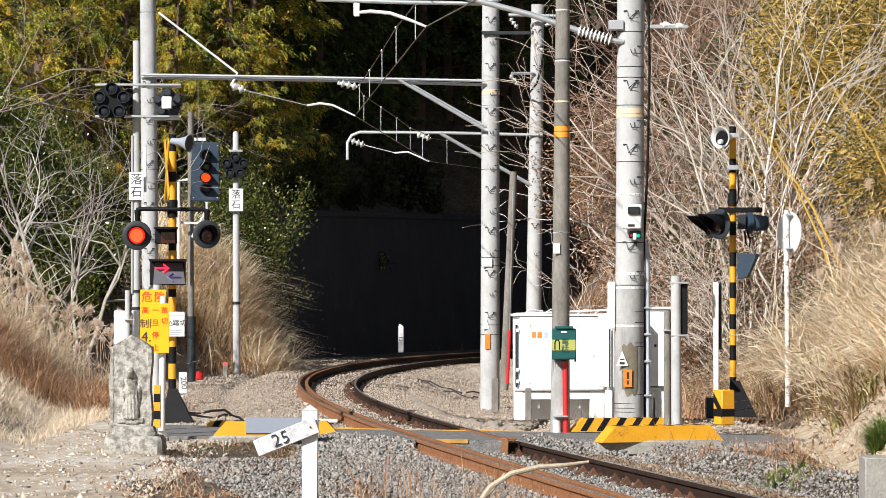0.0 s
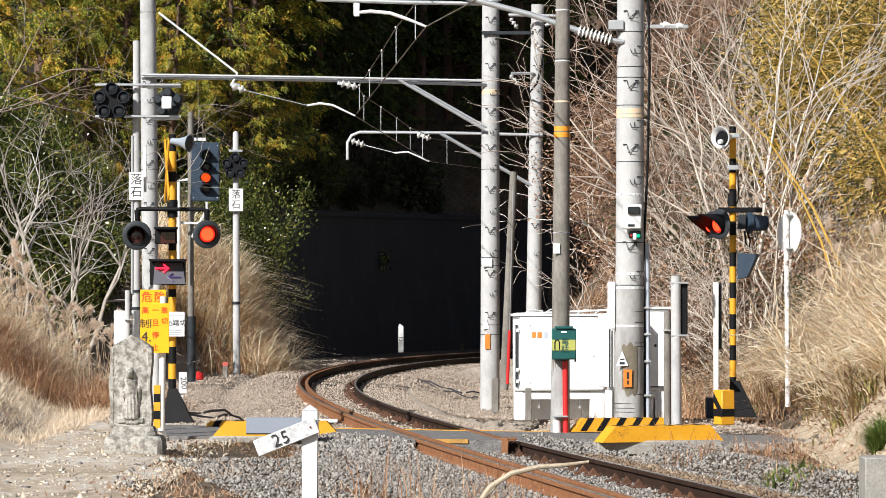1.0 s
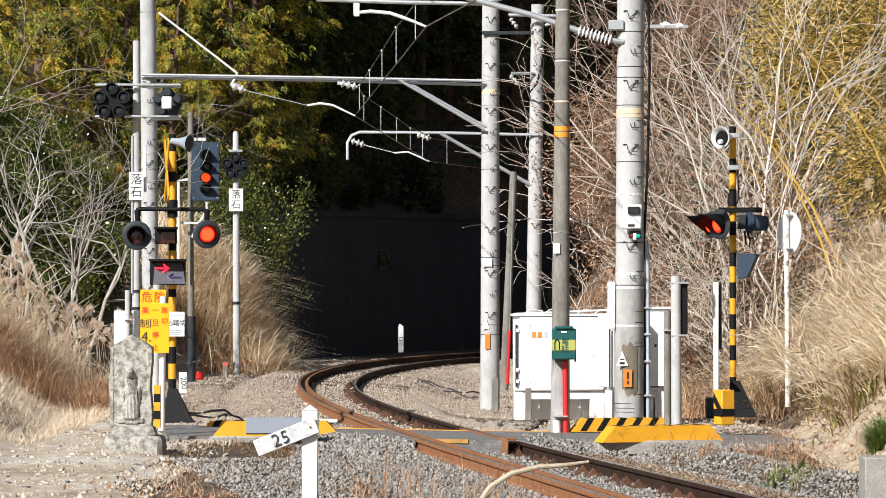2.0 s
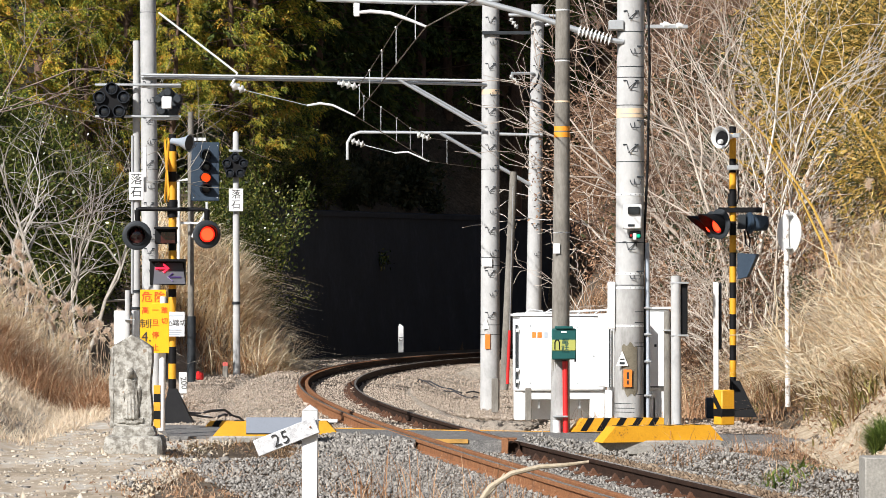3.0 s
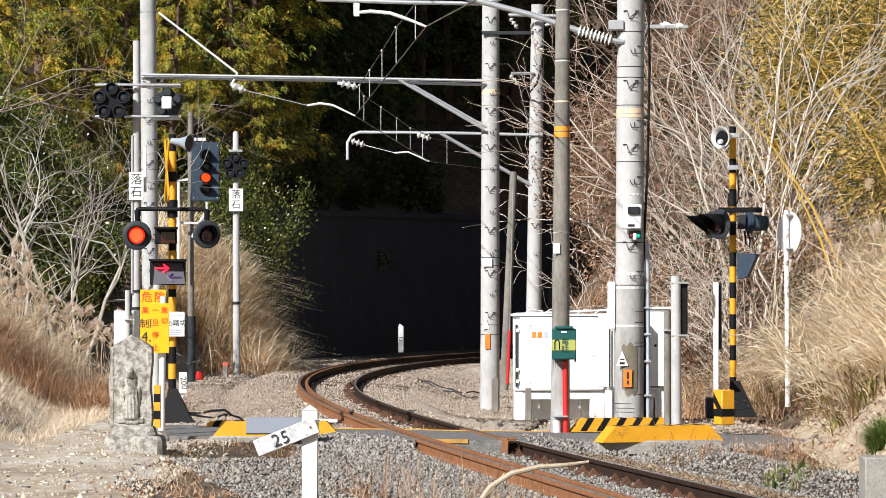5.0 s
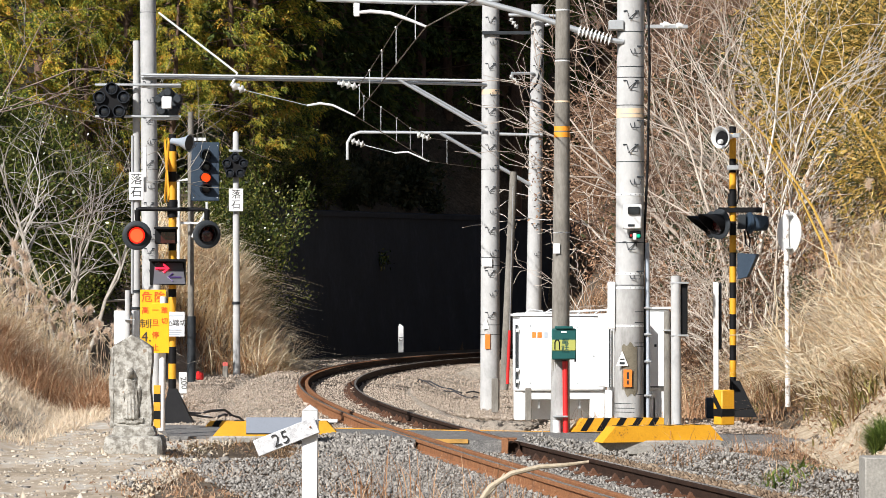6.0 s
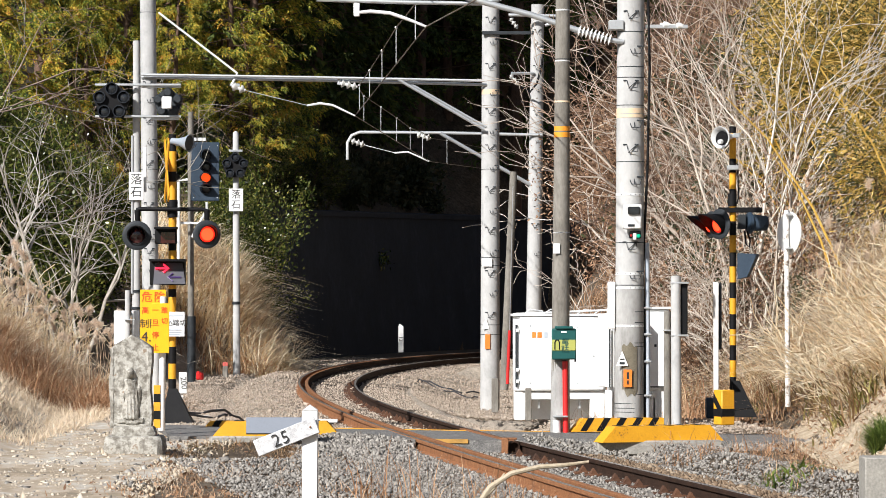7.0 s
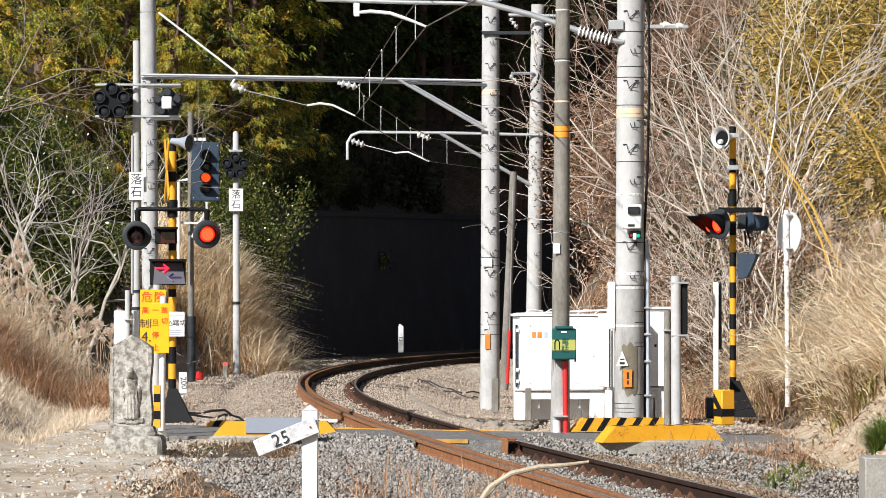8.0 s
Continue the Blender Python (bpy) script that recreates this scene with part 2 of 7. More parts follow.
# ---- mesh tools ----
class Geo:
    """Vertices and faces of one mesh, in world metres."""

    def __init__(self):
        self.v, self.f, self.m = [], [], []

    def add(self, verts, faces, slot=0):
        k = len(self.v)
        self.v += [tuple(p) for p in verts]
        self.f += [tuple(i + k for i in q) for q in faces]
        self.m += [slot] * len(faces)
        return self

    def box(self, c, size, turn=None, bevel=0.006, slot=0):
        x, y, z = (s / 2 for s in size)
        b = min(bevel, x * 0.45, y * 0.45, z * 0.45)
        pts, idx = [], {}
        for sx in (-1, 1):
            for sy in (-1, 1):
                for sz in (-1, 1):
                    for ax in range(3):
                        p = [sx * (x - b), sy * (y - b), sz * (z - b)]
                        p[ax] += (sx, sy, sz)[ax] * b
                        idx[sx, sy, sz, ax] = len(pts)
                        pts.append(Vector(p))
        q = []
        for ax in range(3):
            o = [a for a in range(3) if a != ax]
            for s in (-1, 1):
                ring = []
                for a, c2 in ((-1, -1), (1, -1), (1, 1), (-1, 1)):
                    k = [0, 0, 0]
                    k[ax], k[o[0]], k[o[1]] = s, a, c2
                    ring.append(idx[(*k, ax)])
                q.append(ring)
            for a in (-1, 1):
                for c2 in (-1, 1):
                    k0, k1 = [0, 0, 0], [0, 0, 0]
                    k0[ax], k1[ax] = -1, 1
                    k0[o[0]] = k1[o[0]] = a
                    k0[o[1]] = k1[o[1]] = c2
                    q.append([idx[(*k0, o[0])], idx[(*k1, o[0])], idx[(*k1, o[1])], idx[(*k0, o[1])]])
        for sx in (-1, 1):
            for sy in (-1, 1):
                for sz in (-1, 1):
                    q.append([idx[sx, sy, sz, 0], idx[sx, sy, sz, 1], idx[sx, sy, sz, 2]])
        out = []
        for ring in q:
            ce = sum((pts[i] for i in ring), Vector()) / len(ring)
            nn = (pts[ring[1]] - pts[ring[0]]).cross(pts[ring[2]] - pts[ring[0]])
            out.append(ring if nn.dot(ce) > 0 else ring[::-1])
        r = turn.to_3x3() if turn else Matrix.Identity(3)
        return self.add([r @ p + Vector(c) for p in pts], out, slot)

    def tube(self, pts, r, n=8, caps=True, slot=0):
        """A pipe along pts; r is one radius or one for each point."""
        pts = [Vector(p) for p in pts]
        rs = r if isinstance(r, (list, tuple)) else [r] * len(pts)
        verts, faces = [], []
        side = None
        for i, p in enumerate(pts):
            d = (pts[min(i + 1, len(pts) - 1)] - pts[max(i - 1, 0)]).normalized()
            if side is None:
                side = d.orthogonal().normalized()
            side = (side - d * side.dot(d)).normalized()
            up = d.cross(side)
            for k in range(n):
                a = 2 * math.pi * k / n
                verts.append(p + (side * math.cos(a) + up * math.sin(a)) * rs[i])
        for i in range(len(pts) - 1):
            for k in range(n):
                a, b = i * n + k, i * n + (k + 1) % n
                faces.append((a, b, b + n, a + n))
        if caps:
            faces.append(tuple(range(n))[::-1])
            faces.append(tuple((len(pts) - 1) * n + k for k in range(n)))
        return self.add(verts, faces, slot)

    def lathe(self, base, axis, profile, n=20, slot=0):
        """Turns (along, radius) pairs round the axis from base."""
        ax = Vector(axis).normalized()
        return self.tube_rings([Vector(base) + ax * a for a, _ in profile], ax, [r for _, r in profile], n, slot)

    def tube_rings(self, centres, ax, rs, n, slot=0):
        s = ax.orthogonal().normalized()
        u = ax.cross(s)
        verts = [c + (s * math.cos(2 * math.pi * k / n) + u * math.sin(2 * math.pi * k / n)) * r for c, r in zip(centres, rs) for k in range(n)]
        faces = [(i * n + k, i * n + (k + 1) % n, (i + 1) * n + (k + 1) % n, (i + 1) * n + k) for i in range(len(rs) - 1) for k in range(n)]
        faces += [tuple(range(n))[::-1], tuple((len(rs) - 1) * n + k for k in range(n))]
        return self.add(verts, faces, slot)

    def prism(self, outline, d, slot=0):
        """A plate: an outline of points pushed by d."""
        n, d = len(outline), Vector(d)
        pts = [Vector(p) for p in outline]
        faces = [tuple(range(n)), tuple(range(2 * n - 1, n - 1, -1))] + [((k + 1) % n, k, k + n, (k + 1) % n + n) for k in range(n)]
        return self.add(pts + [p + d for p in pts], faces, slot)

    def mesh(self, name, mats, base=(0, 0, 0), smooth=True):
        me = bpy.data.meshes.new(name)
        bx, by, bz = base
        me.from_pydata([(x - bx, y - by, z - bz) for x, y, z in self.v], [], self.f)
        for m in mats if isinstance(mats, (list, tuple)) else [mats]:
            me.materials.append(m)
        if any(self.m):
            me.polygons.foreach_set("material_index", self.m)
        if smooth:
            me.polygons.foreach_set("use_smooth", [True] * len(self.f))
            me.set_sharp_from_angle(angle=radians(38))
        me.validate()
        return me


BASES = {}


def thing(name, base, label, category, group="", kind=""):
    ob = new(name)
    ob.location = base
    ob.empty_display_size = 0.1
    BASES[ob] = Vector(base)
    return tagged(ob, label, category, group, kind)


def part(name, geo, material, parent, label="", smooth=True):
    ob = new(name, geo.mesh(name, material, BASES[parent], smooth))
    ob.parent = parent
    BASES[ob] = BASES[parent]
    return tagged(ob, label)


def pivot(name, geo, material, parent, at, label=""):
    """A part with its own turning point at the world place at."""
    ob = new(name, geo.mesh(name, material, at))
    ob.parent = parent
    ob.location = Vector(at) - BASES[parent]
    return tagged(ob, label)


def solo(name, geo, material, label, category="", group="", kind="", smooth=True, base=(0, 0, 0)):
    ob = new(name, geo.mesh(name, material, base, smooth))
    ob.location = base
    return tagged(ob, label, category, group, kind)


def lettering(name, text, at, size, material, parent, turn=None, step=0.0, label="", thin=0.0):
    """Writing that faces the camera's side (-y); with step, one character under another."""
    geo = Geo()
    rows = list(text) if step else [text]
    for k, body in enumerate(rows):
        cu = bpy.data.curves.new("lettering", "FONT")
        cu.body, cu.size, cu.extrude, cu.resolution_u = body, size, 0.0012, 2
        cu.align_x, cu.align_y, cu.offset = "CENTER", "CENTER", -thin
        ob = bpy.data.objects.new("lettering", cu)
        me = bpy.data.meshes.new_from_object(ob)
        m = Matrix.Translation(at) @ (turn or Matrix()) @ Matrix.Translation((0, 0, -k * step)) @ Matrix.Rotation(math.pi / 2, 4, "X")
        geo.add([m @ v.co for v in me.vertices], [tuple(p.vertices) for p in me.polygons])
        bpy.data.objects.remove(ob)
        bpy.data.meshes.remove(me)
        bpy.data.curves.remove(cu)
    return part(name, geo, material, parent, label, smooth=False)


# ---- the line of the track: straight by the crossing, then a bend of 200 m radius ----
def track_line():
    out, s, x, y, a, ds = [], -48.0, 0.0, 0.0, 0.0, 0.25
    knots = ((-48, 0.0), (-14, 0.0005), (8, 0.0036), (25, 0.0047), (75, 0.0052), (140, 0.0052))
    while s < 110:
        k = float(np.interp(s, [q[0] for q in knots], [q[1] for q in knots]))
        out.append([s, x, y, a])
        a += k * ds
        x += math.sin(a) * ds
        y += math.cos(a) * ds
        s += ds
    t = np.array(out)
    i = int(np.argmin(abs(t[:, 0])))
    turn = -0.1336 - t[i, 3]
    c, sn = math.cos(turn), math.sin(turn)
    px, py = t[:, 1] - t[i, 1], t[:, 2] - t[i, 2]
    t[:, 1], t[:, 2] = px * c + py * sn - 0.037, py * c - px * sn + 48.02
    t[:, 3] += turn
    return t


TRACK = track_line()


def track_at(s):
    """Place, heading, height and cant of the track s metres past the crossing."""
    x, y, a = (float(np.interp(s, TRACK[:, 0], TRACK[:, k])) for k in (1, 2, 3))
    z = 0.0035 * s - 0.0000489 * s * s if s < 75 else -0.0127 - 0.004 * (s - 75)
    return x, y, a, z, float(np.interp(s, [-14, 20], [-0.049, 0.095]))


def track_x(y):
    return np.interp(y, TRACK[:, 2], TRACK[:, 1])


def on_track(s, off, up):
    x, y, a, z, c = track_at(s)
    return Vector((x + off * math.cos(a), y - off * math.sin(a), z - c * off / 1.132 + up))


# ---- ground ----
def foot_left(y):
    return np.interp(y, [0, 40, 50, 62, 78, 87.6, 89.3, 94.5, 97, 100, 106, 112], [6.5, 6.0, 5.2, 4.6, 4.3, 3.8, 2.35, 2.3, 3.3, 3.7, 5.05, 5.05])


def foot_right(y):
    return np.interp(y, [0, 30, 38, 46, 54, 62, 75, 84, 100, 140], [2.5, 2.3, 2.8, 4.3, 5.7, 6.0, 5.4, 4.1, 4.0, 4.0])


def lumps(x, y):
    return 0.5 * np.sin(x * 0.9 + y * 0.35) * np.sin(y * 0.6 - x * 0.3) + 0.5 * np.sin(x * 2.3 - y * 1.7) * 0.3


def height(x, y):
    x, y = np.asarray(x, float), np.asarray(y, float)
    d = x - track_x(np.clip(y, -5, 155))
    base = np.interp(abs(d), [1.7, 2.25], [-0.36, -0.06])
    base = np.where((d > 1.75) & (y > 54) & (y < 100), -0.06 - 0.45 * np.clip((d - 1.2) / 1.6, 0, 1) * np.clip((y - 54) / 8, 0, 1), base)
    left = np.clip(-d - foot_left(y), 0, None)
    right = np.clip(d - foot_right(y), 0, None)
    cut = np.clip((y - 104.5) / 1.5, 0, 1)
    rise_l = 24 * (1 - np.exp(-left * 0.75 / 24)) + cut * np.clip(left / 0.55, 0, 1) * 3.9
    rise_l = rise_l + 1.4 * np.clip(left / 0.6, 0, 1) * np.clip((4.2 - left) / 1.6, 0, 1) * np.exp(-((y - 92) / 3.0) ** 4)
    rise_l = np.where(y < 46, rise_l * np.clip((y - 30) / 16, 0, 1) ** 2, rise_l)
    rise_r = 26 * (1 - np.exp(-right * np.interp(y, [62, 76], [0.95, 1.5]) / 26))
    far = np.clip((y - 142) / 60, 0, 1) * 42
    base = base - 0.26 * np.exp(-((x + 2.35) / 0.6) ** 4 - ((y - 42.9) / 1.9) ** 4)
    far = np.where(abs(d) < 6, far * 0.4, far)
    return base + rise_l + rise_r + lumps(x, y) * np.clip((left + right) * 0.35, 0, 0.45) + 0.02 * lumps(x * 3, y * 3) + far


def ground_sheet():
    xs = np.concatenate([np.linspace(-900, -40, 14), np.linspace(-36, -14, 12), np.arange(-13, 14, 0.28), np.linspace(15, 40, 14), np.linspace(60, 900, 12)])
    ys = np.concatenate([np.linspace(-600, 0, 10), np.linspace(8, 26, 8), np.arange(27, 128, 0.45), np.linspace(130, 180, 18), np.linspace(200, 1500, 12)])
    gx, gy = np.meshgrid(xs, ys)
    gz = height(gx, gy)
    w = len(xs)
    g = Geo()
    g.v = list(zip(gx.ravel().tolist(), gy.ravel().tolist(), gz.ravel().tolist()))
    g.f = [(r * w + c, r * w + c + 1, (r + 1) * w + c + 1, (r + 1) * w + c) for r in range(len(ys) - 1) for c in range(w - 1)]
    gd = gx - track_x(np.clip(gy, -5, 155))
    grav = ((gd > -4.3) & (gd < 4.8) & (gy > 50) & (gy < 112))[:-1, :-1].ravel()
    g.m = grav.astype(int).tolist()
    solo("ground", g, [SOIL, BED], "dry brown soil and leaf litter rising to wooded banks", "ground", kind="structure")


def sweep(profile, s0, s1, step, flip=False):
    """Carries a closed (off, up) outline along the track."""
    g, n = Geo(), len(profile)
    ss = np.arange(s0, s1 + 1e-6, step)
    for s in ss:
        g.v += [tuple(on_track(float(s), o, u)) for o, u in profile]
    for i in range(len(ss) - 1):
        for k in range(n):
            a, b = i * n + k, i * n + (k + 1) % n
            g.f.append((a, b, b + n, a + n))
            g.m.append(0)
    g.f += [tuple(range(n))[::-1], tuple((len(ss) - 1) * n + k for k in range(n))]
    g.m += [0, 0]
    return g


def rail_profile(off, mirror=1):
    q = [(-0.064, -0.153), (0.064, -0.153), (0.064, -0.143), (0.012, -0.125), (0.009, -0.05), (0.0325, -0.038), (0.0325, -0.006), (0.026, 0.0),
         (-0.026, 0.0), (-0.0325, -0.006), (-0.0325, -0.038), (-0.009, -0.05), (-0.012, -0.125), (-0.064, -0.143)]
    return [(off + o, u) for o, u in q]


def railway():
    bed = sweep([(-1.95, -0.4), (1.95, -0.4), (1.62, -0.19), (1.25, -0.165), (0, -0.175), (-1.25, -0.165), (-1.62, -0.19)], -30, 105, 0.75)
    solo("ballast_bed", bed, BED, "grey-brown ballast bed under the single track", "track bed", kind="structure")
    tr = thing("railway_track", (0, 48, 0), "single narrow-gauge track with rusty rails curving right", "railway track", kind="structure")
    for off, lab in ((-0.566, "rusty outer rail"), (0.566, "dark oily inner rail")):
        rail = part("rail", sweep(rail_profile(off), -30, 105, 0.5), RUST if off < 0 else RUST_DARK, tr, lab)
        part("running_surface", sweep([(off - 0.021, 0.0012), (off + 0.021, 0.0012), (off + 0.021, 0.0042), (off - 0.021, 0.0042)][::1], -30, 105, 0.5), SHINE, rail, "worn shiny top")
    g0 = -0.566 + 0.0325 + 0.085
    guard = sweep([(o + g0 + 0.0325, u + 0.006) for o, u in rail_profile(0)], -30, 105, 0.5)
    guard.m = [1 if 1 <= k % 14 <= 6 else 0 for k in range(len(guard.f))]
    part("guard_rail", guard, [RUST, RUST_DARK], tr, "guard rail inside the outer rail, rusty outside and oily inside")
    slp = Geo().box((0, 0, -0.235), (2.1, 0.2, 0.15), bevel=0.012).mesh("sleeper", WOOD)
    clip = Geo().prism([(-0.045, -0.05, 0), (0.045, -0.05, 0), (0.0, -0.05, 0.07)], (0, 0.1, 0)).box((0, 0, -0.01), (0.2, 0.13, 0.03)).mesh("rail_chair", RUST_CLIP)
    s = -26.0
    k = 0
    while s < 62:
        p = on_track(s, 0, 0)
        a = track_at(s)[2]
        m = Matrix.Translation(p) @ Matrix.Rotation(-a, 4, "Z") @ Matrix.Rotation(math.atan2(track_at(s)[4], 1.132), 4, "Y")
        ob = new("sleeper", slp)
        ob.parent, ob.matrix_local = tr, Matrix.Translation((0, -48, 0)) @ m
        if not -3.4 < s < 1.4 and k % 4:
            for off in (0.44,):
                oc = new("rail_chair", clip)
                oc.parent, oc.matrix_local = tr, Matrix.Translation((0, -48, 0)) @ m @ Matrix.Translation((off, 0, -0.135))
        s += 0.6
        k += 1


def stones(n, place, size, seed):
    """n crushed stones: squashed, knocked-about octahedra at place(rng, n)."""
    rng = np.random.default_rng(seed)
    p = place(rng, n)
    n = len(p)
    o = np.array([[1, 0, 0], [-1, 0, 0], [0, 1, 0], [0, -1, 0], [0, 0, 1], [0, 0, -1]], float)
    f = np.array([[0, 2, 4], [2, 1, 4], [1, 3, 4], [3, 0, 4], [2, 0, 5], [1, 2, 5], [3, 1, 5], [0, 3, 5]])
    v = o[None] + rng.normal(0, 0.3, (n, 6, 3))
    v *= rng.uniform(0.5, 1.2, (n, 1, 3)) * (size * np.exp(rng.normal(0, 0.32, (n, 1, 1))))
    q = rng.normal(0, 1, (n, 4))
    q /= np.linalg.norm(q, axis=1, keepdims=True)
    w, x, y, z = q.T
    rot = np.stack([1 - 2 * (y * y + z * z), 2 * (x * y - w * z), 2 * (x * z + w * y), 2 * (x * y + w * z), 1 - 2 * (x * x + z * z), 2 * (y * z - w * x),
                    2 * (x * z - w * y), 2 * (y * z + w * x), 1 - 2 * (x * x + y * y)], 1).reshape(n, 3, 3)
    v = np.einsum("nij,nkj->nki", rot, v) + p[:, None]
    return fast(v.reshape(-1, 3), (f[None] + 6 * np.arange(n)[:, None, None]).reshape(-1, 3))


def fast(verts, tris):
    """A mesh out of arrays of vertices and triangles."""
    me = bpy.data.meshes.new("pieces")
    me.vertices.add(len(verts))
    me.vertices.foreach_set("co", np.ascontiguousarray(verts, np.float32).ravel())
    k = tris.shape[1]
    me.loops.add(tris.size)
    me.loops.foreach_set("vertex_index", np.ascontiguousarray(tris, np.int32).ravel())
    me.polygons.add(len(tris))
    me.polygons.foreach_set("loop_start", np.arange(0, tris.size, k, dtype=np.int32))
    me.update()
    return me


def stuff(name, me, material, label, category):
    me.name = name
    me.materials.append(material)
    return tagged(new(name, me), label, category, kind="stuff")


def ballast_place(lo, hi, s0, s1, power=1.0):
    def place(rng, n):
        s = s0 + (s1 - s0) * rng.random(n) ** power
        off = rng.uniform(lo, hi, n)
        x, y, a = (np.interp(s, TRACK[:, 0], TRACK[:, k]) for k in (1, 2, 3))
        px, py = x + off * np.cos(a), y - off * np.sin(a)
        c = np.interp(s, [-14, 20], [-0.049, 0.095])
        z = 0.0035 * s - 0.0000489 * s * s - c * off / 1.132 + np.interp(abs(off), [0, 1.25, 1.62, 1.95, 2.6], [-0.17, -0.155, -0.18, -0.35, -0.45])
        z = np.maximum(z, height(px, py) + 0.025)
        keep = ~((s > near_edge(off) - 0.05) & (s < far_edge(off) + 0.08)) & ~((px < -1.75) & (py > 41) & (py < 45.3))
        return np.stack([px, py, z + rng.uniform(-0.01, 0.02, n)], 1)[keep]
    return place


def heap(rng, n):
    """Gravel banked up against the crossing slab."""
    off = np.where(rng.random(n) < 0.55, rng.uniform(-3.4, -0.68, n), rng.uniform(0.68, 4.2, n))
    back = 1.9 * rng.random(n) ** 1.3
    s = near_edge(off) + 0.1 - back
    x, y, a = (np.interp(s, TRACK[:, 0], TRACK[:, k]) for k in (1, 2, 3))
    px, py = x + off * np.cos(a), y - off * np.sin(a)
    z = np.interp(back, [0, 0.25, 0.9, 1.9], [0.015, -0.02, -0.1, -0.22]) + 0.04 * np.sin(off * 3.1) - np.where((off > 1.75) & (off < 3.5), 0.1, 0)
    return np.stack([px, py, np.maximum(z, height(px, py)) + rng.uniform(-0.015, 0.01, n)], 1)[px > -1.85]


def heap_core():
    g = Geo()
    for o0, o1 in ((-3.4, -0.68), (0.68, 4.2)):
        for k in range(4):
            p, q = o0 + (o1 - o0) * k / 4, o0 + (o1 - o0) * (k + 1) / 4
            u = -0.04 if o0 < 0 else -0.16
            a, b = on_track(near_edge(p) - 0.01, p, u), on_track(near_edge(q) - 0.01, q, u)
            c, d = on_track(near_edge(q) - 1.9, q, -0.24), on_track(near_edge(p) - 1.9, p, -0.24)
            g.prism([a, b, c, d], (0, 0, -0.4))
    solo("ballast_bank", g, BED, "gravel bank against the crossing slab", "track bed", kind="structure")


def lane_sheet():
    """The dusty lane that comes to the crossing."""
    xs, ys = np.arange(-11, -2.55, 0.3), np.arange(16, 59.1, 0.4)
    gx, gy = np.meshgrid(xs, ys)
    edge = np.clip((-2.9 - 0.25 * np.sin(gy * 1.3) - gx) * 0.4, -0.06, 0.02) + np.clip((57.5 - gy) * 0.1, -0.1, 0)
    gz = height(gx, gy) + 0.01 + edge
    w = len(xs)
    g = Geo()
    g.v = list(zip(gx.ravel().tolist(), gy.ravel().tolist(), gz.ravel().tolist()))
    g.f = [(r * w + c, r * w + c + 1, (r + 1) * w + c + 1, (r + 1) * w + c) for r in range(len(ys) - 1) for c in range(w - 1)]
    g.m = [0] * len(g.f)
    solo("lane", g, LANE, "pale dusty unpaved lane with grit", "lane", kind="structure")

    # bare sandy foot of the bank
    ys = np.arange(30, 50, 0.4)
    us = np.linspace(-0.4, 3.2, 16)
    gu, gy = np.meshgrid(us, ys)
    gx = track_x(gy) + foot_right(gy) + gu
    fade = np.clip((gu + 0.1) * 0.3, -0.1, 0) + np.clip((2.3 + 0.6 * np.sin(gy * 0.9) - gu) * 0.25, -0.2, 0) + np.clip((48.5 - gy) * 0.1, -0.1, 0)
    gz = height(gx, gy) + 0.03 + fade + 0.05 * lumps(gx * 4, gy * 4)
    b = Geo()
    b.v = list(zip(gx.ravel().tolist(), gy.ravel().tolist(), gz.ravel().tolist()))
    w = len(us)
    b.f = [(r * w + c, r * w + c + 1, (r + 1) * w + c + 1, (r + 1) * w + c) for r in range(len(ys) - 1) for c in range(w - 1)]
    b.m = [0] * len(b.f)
    solo("bank_soil", b, SAND, "bare sandy soil at the foot of the bank", "bank", kind="structure")

    def crumbs(rng, n):
        y, u = rng.uniform(33, 49, n), 2.6 * rng.random(n) ** 1.2 - 0.2
        x = track_x(y) + foot_right(y) + u
        return np.stack([x, y, height(x, y) + 0.03], 1)
    stuff("bank_clods", stones(5000, crumbs, 0.024, 14), SAND, "crumbling sandy clods on the bank", "soil")

    def grit(rng, n):
        x, y = rng.uniform(-7.5, -2.6, n), rng.uniform(27, 50, n)
        return np.stack([x, y, height(x, y) + 0.02], 1)
    stuff("lane_stones", stones(800, grit, 0.028, 12), GREY_BALLAST, "scattered grey stones on the lane", "gravel")
    stuff("lane_clods", stones(5200, grit, 0.022, 13), CLOD, "dusty clods and pebbles trodden into the lane", "gravel")
    stuff("lane_grit", stones(16000, grit, 0.011, 8), CLOD, "small pale grit strewn on the lane", "gravel")


